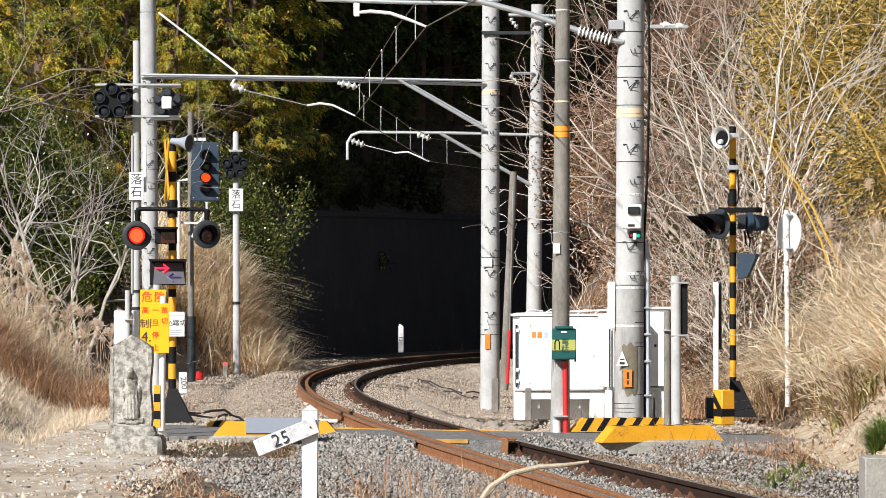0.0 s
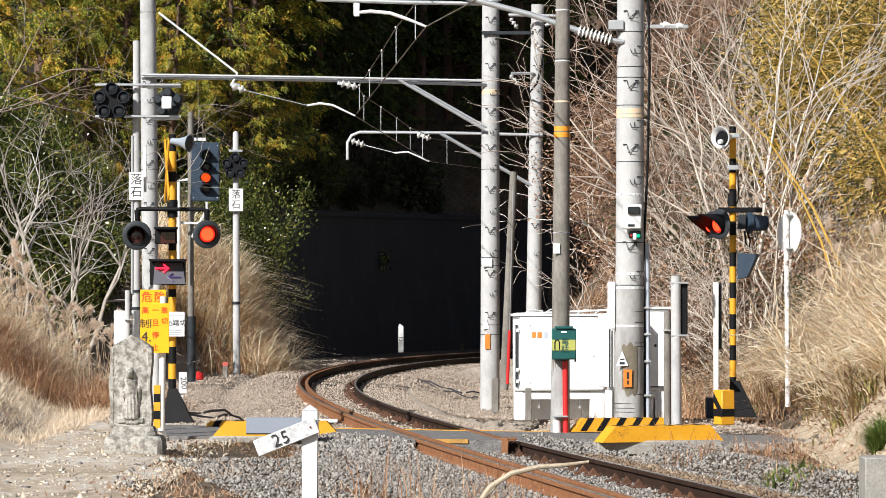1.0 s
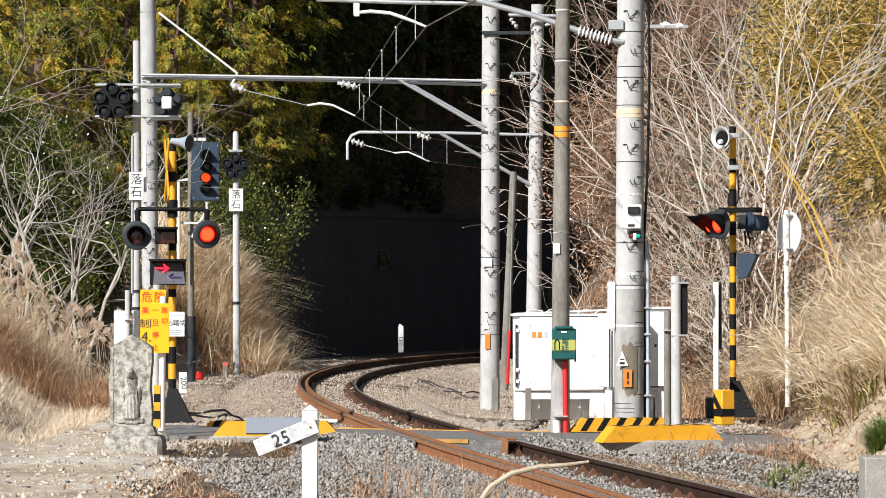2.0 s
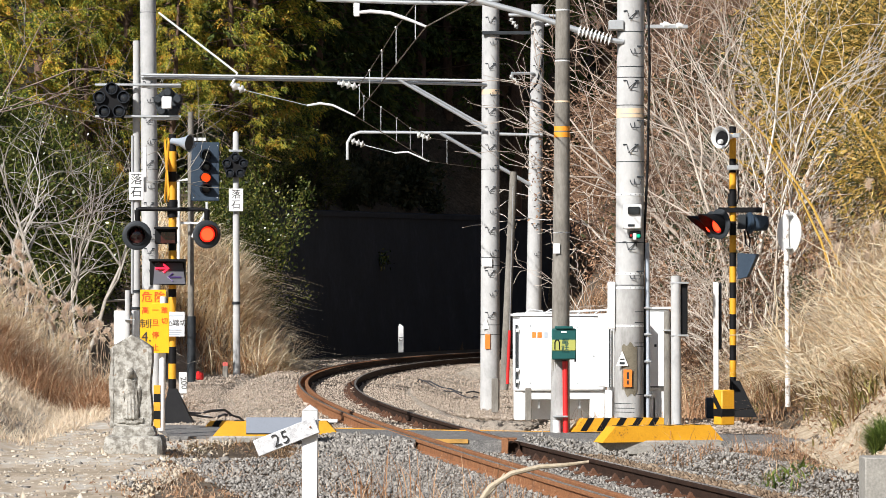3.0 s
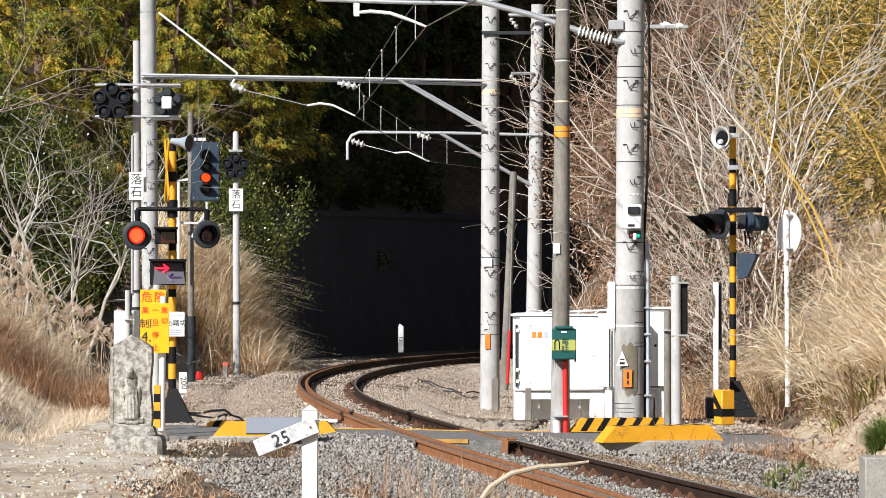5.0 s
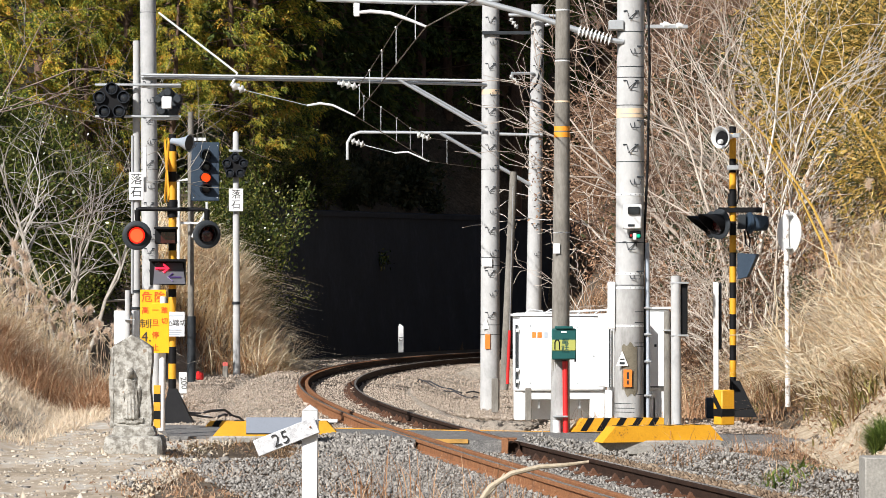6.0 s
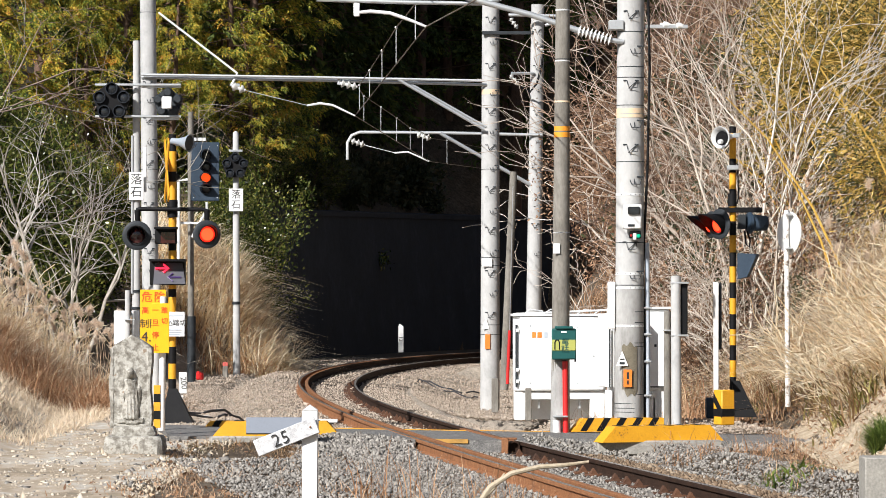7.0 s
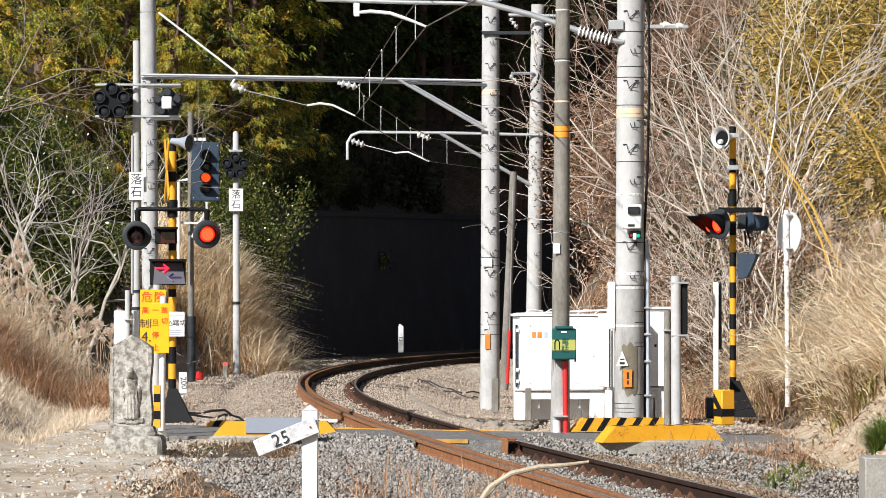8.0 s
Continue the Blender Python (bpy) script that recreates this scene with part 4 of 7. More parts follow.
        part("clamp", Geo().lathe((p0[0], p0[1] - 0.03, p0[2]), (0, 1, 0), [(0, 0.012), (0.02, 0.024), (0.04, 0.024), (0.06, 0.012)], 10), ALU, h)

    # leaning small post with a red guard, and its stay
    g0 = thing("leaning_post", (1.174, 70, 0.115), "thin leaning concrete post with a red guard", "post")
    part("shaft", Geo().tube([(1.163, 70, 0.029), (1.346, 70, 4.186)], [0.085, 0.07], 14), OLD_CONCRETE, g0)
    part("stay_guard", Geo().tube([(1.222, 69.7, 0.144), (1.265, 69.7, 1.162)], 0.03, 8), RED, g0, "bright red stay guard")
    part("stay_wire", Geo().tube([(1.265, 69.7, 1.162), (1.332, 69.8, 3.9)], 0.008, 5), STEEL, g0)
    solo("wooden_stake", Geo().box((0.962, 68, -0.028), (0.126, 0.1, 0.628), bevel=0.01), OLD_CONCRETE, "short weathered concrete stake by the pole", "stake", base=(0.962, 68, -0.321))


def telephone_pole():
    t, at = concrete_pole("utility_pole", (1.538, 48.3, -0.005), (1.598, 48.3, 8.793), 0.125, 0.075, "brown-grey weathered utility pole with emergency phone box",
                          rings=[4.892, 2.61], material=OLD_CONCRETE, bands=[(3.978, 0.059, AMBER), (3.896, 0.067, AMBER), (4.334, 0.022, CREAM), (4.87, 0.018, ALU), (5.54, 0.02, ALU), (2.61, 0.016, ALU)])
    part("stained_foot", Geo().tube([(1.538, 48.3, -0.02), (1.546, 48.3, 0.916)], [0.128, 0.121], 24), GRIME, t, "darker stained foot")
    part("label_plate", Geo().box((1.49, 48.17, 2.4), (0.089, 0.01, 0.133), bevel=0.002), ALU, t)
    g = Geo().box((1.582, 48.06, 1.149), (0.318, 0.22, 0.406), bevel=0.015).box((1.582, 48.04, 1.364), (0.236, 0.24, 0.037), bevel=0.01)
    bx = part("phone_box", g, GREEN, t, "dark green emergency telephone box")
    part("phone_plate", Geo().box((1.578, 47.945, 1.136), (0.303, 0.008, 0.14), bevel=0.001), LIME, bx, "pale yellow-green plate")
    lettering("phone_lettering", "電話", (1.593, 47.938, 1.18), 0.103, GREEN, t, step=0.096)
    part("handset_mark", Geo().tube([(1.46, 47.94, 1.077), (1.46, 47.94, 1.173), (1.475, 47.94, 1.202), (1.505, 47.94, 1.202), (1.519, 47.94, 1.173), (1.519, 47.94, 1.077)], 0.008, 6), BLACK, bx)
    part("label_strip", Geo().box((1.578, 47.945, 1.305), (0.074, 0.006, 0.022), bevel=0.001), WHITE, bx)
    part("latch", Geo().box((1.728, 48, 0.995), (0.022, 0.08, 0.162), bevel=0.004), BLACK, bx)
    part("stay_guard", Geo().tube([(1.606, 48.1, -0.013), (1.6, 48.15, 0.919)], 0.037, 12), RED, t, "bright red plastic cable guard")
    part("cable_cover", Geo().tube([(1.495, 48.12, -0.014), (1.488, 48.12, 0.149)], 0.052, 12), WHITE, t, "white plastic pipe end")
    part("clamp", Geo().box((1.54, 48.12, 0.201), (0.192, 0.2, 0.022)), STEEL, t)


# ---- cabinets ----
def cabinet(name, x0, x1, y0, y1, yb, D, label, depth):
    xa, xb, za, zb, zg = x0, x1, y0, y1, yb
    t = thing(name, ((xa + xb) / 2, D + depth / 2, zg), label, "cabinet")
    cx, w = (xa + xb) / 2, xb - xa
    part("body", Geo().box((cx, D + depth / 2, (za + zb) / 2), (w, depth, za - zb), bevel=0.012), CABINET, t)
    part("roof", Geo().box((cx, D + depth / 2, za + 0.018), (w + 0.07, depth + 0.1, 0.036), bevel=0.01), ALU, t)
    for sx in (-1, 1):
        part("plinth", Geo().box((cx + sx * (w / 2 - 0.12), D + depth / 2, (zb + zg) / 2), (0.22, depth * 0.9, zb - zg), bevel=0.008), WHITE, t)
    part("base_back", Geo().box((cx, D + depth * 0.6, (zb + zg) / 2), (w - 0.1, 0.03, zb - zg), bevel=0.004), WHITE, t)
    part("base_beam", Geo().box((cx, D + 0.1, zb - 0.07), (w - 0.1, 0.14, 0.11), bevel=0.006), ALU, t)
    for k in range(3):
        part("base_bracket", Geo().box((cx + (k - 1) * w * 0.22, D + 0.16, zb - 0.2), (0.035, 0.05, 0.12), bevel=0.005), STEEL, t)
    return t


def cabinets():
    t = cabinet("relay_cabinet", 1.019, 2.348, 1.493, 0.417, -0.007, 53, "large white steel relay cabinet on a low plinth", 0.7)
    part("door", Geo().box((1.712, 52.985, 0.955), (1.207, 0.03, 1.044), bevel=0.006), CABINET, t)
    part("hinge_strip", Geo().box((1.06, 52.98, 0.923), (0.033, 0.035, 0.897)), DARK, t)
    for y in (1.289, 0.718, 0.555):
        part("hinge", Geo().box((1.076, 52.97, y), (0.049, 0.03, 0.049)), ALU, t)
    part("orange_mark", Geo().box((1.312, 52.966, 1.224), (0.057, 0.004, 0.082), bevel=0.001), ORANGE, t, "plain orange painted mark")
    part("orange_mark", Geo().box((1.393, 52.966, 1.224), (0.065, 0.004, 0.082), bevel=0.001), ORANGE, t, "plain orange painted mark")
    part("grey_mark", Geo().box((1.483, 52.966, 1.224), (0.049, 0.004, 0.082), bevel=0.001), PIPE, t, "plain grey painted mark")
    for x, y in ((1.256, 1.354), (1.941, 1.33), (1.941, 0.531), (1.256, 0.531), (2.169, 0.922)):
        part("bolt", Geo().lathe((x, 52.968, y), (0, -1, 0), [(0, 0.012), (0.008, 0.009)], 8), STEEL, t)
    g = Geo()
    for x in (1.15, 1.435, 1.924, 2.169):
        g.tube([(x, 53.1, 1.518), (x + 0.12, 53.2, 1.591), (x + 0.3, 53.3, 1.566)], 0.01, 5)
    part("cable_rail", g.tube([(1.019, 52.98, 1.526), (2.372, 52.98, 1.583)], 0.014, 6), ALU, t)
    side = thing("control_cabinet", (2.408, 52, 0.025), "narrow white steel cabinet with its door ajar", "cabinet")
    part("body", Geo().box((2.547, 52.4, 0.85), (0.403, 0.5, 1.532), bevel=0.01), CABINET, side)
    part("door", Geo().box((2.316, 52.1, 1.016), (0.05, 0.55, 1.04), pose(0, 0, 0, 0, 0, 18), bevel=0.006), CABINET, side)
    part("door_edge", Geo().box((2.351, 51.8, 0.908), (0.024, 0.02, 0.832), bevel=0.003), DARK, side)
    part("skirt", Geo().box((2.344, 52, 0.249), (0.096, 0.3, 0.4), bevel=0.006), ALU, side)
    jb = thing("junction_box", (2.33, 51, 1.304), "slim pale grey junction box on the pole", "junction box")
    part("body", Geo().box((2.338, 51, 1.65), (0.102, 0.2, 0.659), bevel=0.012), WHITE, jb)
    part("bracket", Geo().box((2.401, 51, 1.501), (0.157, 0.05, 0.039)), STEEL, jb)
    c2 = cabinet("equipment_cabinet", 2.816, 3.237, 1.592, 0.443, 0.006, 52.6, "white steel equipment cabinet with a riveted door", 0.7)
    part("door", Geo().box((3.074, 52.585, 1.025), (0.243, 0.03, 1.068), bevel=0.006), CABINET, c2)
    part("vent", Geo().box((3.04, 52.56, 1.074), (0.032, 0.01, 0.04), bevel=0.001), DARK, c2)
    part("door_gap", Geo().box((3.089, 52.57, 0.484), (0.243, 0.012, 0.016), bevel=0.001), DARK, c2)
    part("handle", Geo().box((2.98, 52.5, 0.364), (0.032, 0.04, 0.113), bevel=0.004), STEEL, c2)
    solo("concrete_stake", Geo().box((1.196, 51.5, 0.263), (0.087, 0.09, 0.46), bevel=0.01), OLD_CONCRETE, "short weathered concrete stake beside the cabinet", "stake", base=(1.196, 51.5, 0.041))


def small_posts():
    p = thing("guard_post", (2.932, 48, 0.094), "slim pale concrete post behind the kerb", "post")
    part("shaft", Geo().tube([(2.932, 48, 0.064), (2.932, 48, 1.578)], 0.046, 14), OLD_CONCRETE, p)
    part("clamp", Geo().box((2.93, 47.97, 1.327), (0.118, 0.12, 0.02)), STEEL, p)
    p = thing("guard_post", (3.024, 47.6, 0.107), "grey concrete post with a black box behind", "post")
    part("shaft", Geo().tube([(3.024, 47.6, 0.078), (3.017, 47.6, 2.033)], 0.066, 16), CONCRETE, p)
    part("cap", Geo().tube([(3.017, 47.6, 2.026), (3.017, 47.6, 2.055)], [0.06, 0.02], 16), OLD_CONCRETE, p)
    part("box", Geo().box((3.126, 47.7, 1.616), (0.088, 0.2, 0.675), bevel=0.01), BLACK, p, "flat black box strapped behind the post")
    for y in (1.945, 1.264):
        part("strap", Geo().box((3.068, 47.62, y), (0.227, 0.17, 0.025)), STEEL, p)
    p = thing("white_post", (3.888, 52, 0.097), "thin white marker post in dry grass", "post")
    part("shaft", Geo().box((3.864, 52, 1.177), (0.072, 0.07, 1.6), bevel=0.006), WORN_WHITE, p)
    part("back_angle", Geo().box((3.924, 52.05, 1.497), (0.048, 0.03, 0.944), bevel=0.004), DARK, p)
    m = thing("round_sign", (4.872, 52, 0.337), "round road sign seen from behind on a peeling white post", "road sign")
    part("post", Geo().tube([(4.88, 52, 0.217), (4.864, 52, 3.0)], 0.036, 12), PEEL, m)
    disc = Geo().lathe((0, 0, 0), (0, 1, 0), [(0, 0.29), (0.004, 0.3), (0.02, 0.3), (0.024, 0.29)], 40)
    c = Vector((4.9, 52.05, 2.679))
    r = Matrix.Rotation(radians(-62), 4, "Z")
    disc.v = [tuple(r @ Vector(v) + c) for v in disc.v]
    part("disc", disc, WHITE, m, "bare pale metal back of the disc")
    part("clamp", Geo().box((4.891, 51.95, 2.936), (0.096, 0.1, 0.03)).box((4.891, 51.95, 2.456), (0.096, 0.1, 0.03)), STEEL, m)


# ---- level crossing kerbs ----
def kerb(name, p0, p1, h, w, label, stripes, plain_front, parent_mat=YELLOW):
    """A sloped-end kerb block from p0 to p1 with slanting black stripes."""
    a, b = Vector(p0), Vector(p1)
    d = (b - a).normalized()
    nrm = Vector((-d.y, d.x, 0))
    n = (b - a).length
    t = thing(name, (a + b) / 2, label, "kerb", group="kerbs of the crossing")

    def pt(u, v, z):
        return a + d * u + nrm * v + Vector((0, 0, z))
    e = h * 0.9
    out = [(0, 0), (n, 0), (n - e, h), (e, h)]
    v = [pt(u, -w / 2, z) for u, z in out] + [pt(u, w / 2, z) for u, z in out]
    g = Geo().add(v, [(0, 1, 2, 3), (7, 6, 5, 4), (3, 2, 6, 7), (0, 3, 7, 4), (1, 5, 6, 2), (0, 4, 5, 1)])
    part("block", g, parent_mat, t)
    sl = h * 0.6
    for k in range(stripes):
        u0 = e + (n - 2 * e) * (k + 0.3) / stripes
        u1 = u0 + (n - 2 * e) / stripes * 0.4
        g = Geo()
        if not plain_front:
            g.prism([pt(u0 - sl, -w / 2 - 0.003, 0.01), pt(u1 - sl, -w / 2 - 0.003, 0.01), pt(u1, -w / 2 - 0.003, h), pt(u0, -w / 2 - 0.003, h)], nrm * 0.003)
        g.prism([pt(u0, -w / 2, h + 0.003), pt(u1, -w / 2, h + 0.003), pt(u1, w / 2, h + 0.003), pt(u0, w / 2, h + 0.003)], (0, 0, -0.003))
        part("stripe", g, BLACK, t)
    return t


def kerbs():
    kerb("striped_kerb", (1.661, 48.2, -0.002), (3.041, 48.45, 0.004), 0.172, 0.22, "low yellow kerb with slanting black stripes", 5, False)
    kerb("yellow_kerb", (1.884, 44.7, -0.009), (3.393, 45.2, -0.001), 0.194, 0.3, "long worn yellow kerb on a concrete footing", 6, True)
    kerb("yellow_kerb", (-2.9, 46.2, 0.005), (-1.279, 46.2, 0.005), 0.198, 0.3, "worn yellow kerb with a dark shaded end", 4, True)
    kerb("yellow_kerb", (-3.226, 49, -0.03), (-2.744, 49, -0.015), 0.136, 0.25, "short chipped yellow kerb behind another", 1, False)
    solo("kerb_footing", Geo().box((2.639, 44.9, -0.079), (1.523, 0.36, 0.18), bevel=0.02), SLAB, "rough grey concrete footing under the kerb", "footing", base=(2.639, 44.9, -0.162))
    solo("kerb_footing", Geo().box((-2.09, 46.2, -0.081), (1.649, 0.36, 0.199), bevel=0.02), SLAB, "rough grey concrete footing under the kerb", "footing", base=(-2.09, 46.2, -0.18))
    bl = thing("striped_block", (3.632, 47.5, 0.111), "small yellow and black striped bollard block", "bollard")
    r = pose(0, 0, 0, 0, 0, 30)
    part("block", Geo().box((3.632, 47.5, 0.337), (0.2, 0.2, 0.453), r, bevel=0.012), YELLOW, bl)
    part("stripe", Geo().box((3.632, 47.5, 0.27), (0.204, 0.204, 0.11), r, bevel=0.006), BLACK, bl)
    k3 = r.to_3x3()
    slant = [Vector((3.632, 47.5, 0)) + k3 @ Vector((-0.103, y, 0)) + Vector((0, 0, z)) for y, z in ((0.09, 0.53), (0.09, 0.41), (-0.095, 0.2), (-0.095, 0.32))]
    part("stripe", Geo().prism(slant, k3 @ Vector((0.004, 0, 0))), BLACK, bl)
    pl = solo("flat_board", Geo().box((-1.984, 45.4, 0.167), (0.894, 0.05, 0.21), pose(0, 0, 0, -22, 0, 1), bevel=0.004), paint("blue_grey_board", (0.2, 0.225, 0.27), 0.9, 0.5), "plain blue-grey metal board leaning on the kerb", "board", base=(-1.984, 45.4, 0.069))
    solo("white_plank", Geo().box((-1.484, 46.6, 0.191), (0.297, 0.12, 0.042), bevel=0.004), WORN_WHITE, "white painted plank lying behind the kerb", "plank", base=(-1.484, 46.6, 0.169))


# ---- warning signals ----
LAMPS = []


def striped_pole(t, x, y, z0, z1, r, first, widths):
    """A pole in alternating yellow and black sleeves, top down."""
    z, k = z1, first
    for w in widths:
        part("yellow_band" if k else "black_band", Geo().tube([(x, y, z - w), (x, y, z)], r, 18), YELLOW if k else BLACK, t)
        z, k = z - w, 1 - k


def signal_lamp(t, c, r, az, name="lamp", hood=0.22):
    """A round back plate, hooded red lens, and the turning inner lens that is lit on one side."""
    c = Vector(c)
    d = Vector((math.sin(radians(az)), -math.cos(radians(az)), 0))
    plate = part("back_plate", Geo().lathe(c, d, [(-0.02, r * 0.9), (-0.01, r), (0.0, r), (0.012, r * 0.93), (0.014, r * 0.72)], 36), DARK, t)
    part("lamp_housing", Geo().lathe(c - d * 0.16, d, [(0, r * 0.3), (0.03, r * 0.5), (0.14, r * 0.56)], 24), BLACK, t)
    # half-round hood, longer at the top
    g, n = Geo(), 28
    side = Vector((d.y, -d.x, 0)) * -1
    rr = r * 0.66
    rings = []
    for rad in (rr, rr - 0.008):
        for k in range(n):
            a = 2 * math.pi * k / n
            top = 0.5 + 0.5 * math.sin(a)
            ln = 0.03 + hood * top ** 1.2
            o = side * math.cos(a) * rad + Vector((0, 0, 1)) * math.sin(a) * rad
            rings.append((c + o + d * 0.01, c + o + d * ln))
    v = [p for q in rings for p in q]
    f = []
    for k in range(n):
        a, b = 2 * k, 2 * ((k + 1) % n)
        i, j = 2 * (n + k), 2 * (n + (k + 1) % n)
        f += [(a, b, b + 1, a + 1), (i + 1, j + 1, j, i), (a + 1, b + 1, j + 1, i + 1)]
    part("hood", g.add(v, f), BLACK, t)
    rl = r * 0.56
    # lens: dome, lit red on its front half, dark on its back half; it turns about the upright axis
    prof = [(0.0, rl), (0.012, rl * 0.96), (0.026, rl * 0.75), (0.033, rl * 0.4), (0.035, 0.002)]
    q = c + d * 0.012
    lg = Geo().lathe(q, d, [(0.0, rl), (0.0, rl), (0.012, rl * 0.96), (0.0235, rl * 0.8)], 28, slot=0)
    lg.lathe(q, d, [(0.022, rl * 0.8), (0.0245, rl * 0.8), (0.03, rl * 0.6), (0.034, rl * 0.3), (0.035, 0.002)], 28, slot=2)
    lg.lathe(q, -d, [(0.0005, rl)] + prof, 28, slot=1)
    ln = pivot("lens", lg, [LENS_LIT, LENS_DARK, LENS_CORE], t, q, "red signal lens that lights and goes dark in turn")
    return ln


def left_signal():
    t = thing("crossing_signal", (-3.853, 52.4, -0.02), "striped crossing signal with two red lamps and crossbuck", "crossing signal")
    x = -3.861
    striped_pole(t, x, 52.4, 0.004, 4.091, 0.056, 0,
                 [0.242, 0.29, 0.145, 0.282, 0.177, 0.282, 0.242, 0.548, 0.113, 0.709, 0.242, 0.218, 0.242])
    g = Geo()
    b = Vector((-3.853, 52.4, -0.036))
    zs = 0.5
    g.add([b + Vector(p) for p in ((-0.17, -0.2, 0), (0.3, -0.2, 0), (0.3, 0.2, 0), (-0.17, 0.2, 0), (-0.06, -0.06, zs), (0.06, -0.06, zs), (0.06, 0.06, zs), (-0.06, 0.06, zs))],
          [(0, 1, 5, 4), (1, 2, 6, 5), (2, 3, 7, 6), (3, 0, 4, 7), (4, 5, 6, 7), (3, 2, 1, 0)])
    part("base_cone", g, BLACK, t, "black flared base cover")
    part("base_plate", Geo().box((-3.805, 52.4, -0.053), (0.75, 0.5, 0.06)), SLAB, t)
    # lamp cross arm
    g = Geo().tube([(-4.353, 52.3, 2.976), (-4.353, 52.3, 3.016), (-4.297, 52.3, 3.024), (-3.428, 52.3, 3.016), (-3.363, 52.3, 3), (-3.363, 52.3, 2.912)], 0.03, 10).lathe((-3.861, 52.4, 2.906), (0, 0, 1), [(0, 0.075), (0.25, 0.075)], 16)
    part("lamp_arm", g, BLACK, t)
    for xx in (-4.353, -3.363):
        part("lamp_neck", Geo().tube([(xx, 52.3, 3.008), (xx, 52.32, 2.815)], [0.045, 0.035], 10), BLACK, t)
    LAMPS.append((signal_lamp(t, (-4.344, 52.1, 2.643), 0.208, 3), 1))
    LAMPS.append((signal_lamp(t, (-3.35, 52.1, 2.659), 0.2, 14), 0))
    part("train_direction_box", Geo().box((-3.939, 52.25, 2.637), (0.304, 0.2, 0.224), bevel=0.01).box((-3.928, 52.1, 2.747), (0.32, 0.3, 0.032), bevel=0.006), BLACK, t)
    part("indicator_face", Geo().box((-3.906, 52.14, 2.611), (0.208, 0.02, 0.16), bevel=0.003), LENS_DARK, t)
    # arrow indicator with a sloping face
    ab = part("arrow_box", Geo().box((-3.918, 52.3, 2.115), (0.496, 0.26, 0.352), bevel=0.012).box((-3.903, 52.1, 2.29), (0.512, 0.34, 0.032), bevel=0.006), BLACK, t, "black direction indicator box")
    part("arrow_panel", Geo().prism([(-4.104, 52, 1.953), (-3.648, 52, 1.953), (-3.699, 52.16, 2.251), (-4.093, 52.16, 2.251)], (0, 0.01, 0)), paint("grey_indicator_panel", (0.1, 0.1, 0.115), 0.9, 0.3), ab, "dark grey indicator panel")
    part("lit_arrow", Geo().tube([(-4.08, 52.1, 2.178), (-3.903, 52.1, 2.178)], 0.014, 6).tube([(-3.969, 52.12, 2.234), (-3.895, 52.1, 2.178), (-3.965, 52.07, 2.121)], 0.014, 6), ARROW_LIT, ab, "lit red arrow pointing right")
    part("unlit_arrow", Geo().tube([(-3.891, 52.04, 2.049), (-3.715, 52.04, 2.049)], 0.012, 6).tube([(-3.829, 52.07, 2.105), (-3.899, 52.04, 2.049), (-3.825, 52.01, 1.993)], 0.012, 6), PURPLE, ab, "unlit violet arrow pointing left")
    # crossbuck, seen nearly edge on
    for s in (1, -1):
        g = Geo().box((0, 0, 0), (0.022, 0.14, 1.05), pose(0, 0, 0, 38 * s, 0, 0) , bevel=0.006)
        m = Matrix.Translation((-3.931, 52.25, 3.57)) @ Matrix.Rotation(radians(9), 4, "Z")
        g.v = [tuple(m @ Vector(v)) for v in g.v]
        part("crossbuck_board", g, YELLOW, t, "weathered yellow crossbuck board")
    # loudspeaker horn
    hn = part("horn", Geo().lathe((-3.782, 52.3, 3.982), (0.88, -0.46, -0.12), [(-0.1, 0.045), (0, 0.05), (0.05, 0.06), (0.12, 0.085), (0.19, 0.12), (0.205, 0.127), (0.19, 0.115), (0.08, 0.05)], 24), HORN, t, "blue-grey loudspeaker horn")
    # added dark cone: the shade in the horn's mouth, given as colour
    part("horn_mouth", Geo().lathe((-3.688, 52.23, 3.971), (0.88, -0.46, -0.12), [(0, 0.03), (0.005, 0.06), (0.09, 0.108)], 24), DARK, t, "inside of the horn, its shade painted dark")
    part("horn_bracket", Geo().tube([(-3.878, 52.4, 3.962), (-3.721, 52.35, 3.952)], 0.032, 10), ALU, t)
    part("number_plate", Geo().box((-3.861, 52.28, 1.383), (0.368, 0.012, 0.352), bevel=0.004), ALU, t, "white name plate with blue and black writing")
    lettering("plate_lettering", "込踏切", (-3.796, 52.27, 1.399), 0.096, INK, t)
    g = Geo()
    for y, w in ((1.504, 0.28), (1.303, 0.24), (1.271, 0.24), (1.238, 0.2)):
        g.box((-3.844, 52.27, y), (w, 0.003, 0.012), bevel=0)
    part("plate_lines", g, PIPE, t)
    part("flange_mark", Geo().box((-3.872, 52.33, 0.377), (0.032, 0.01, 0.048), bevel=0.002), WHITE, t)


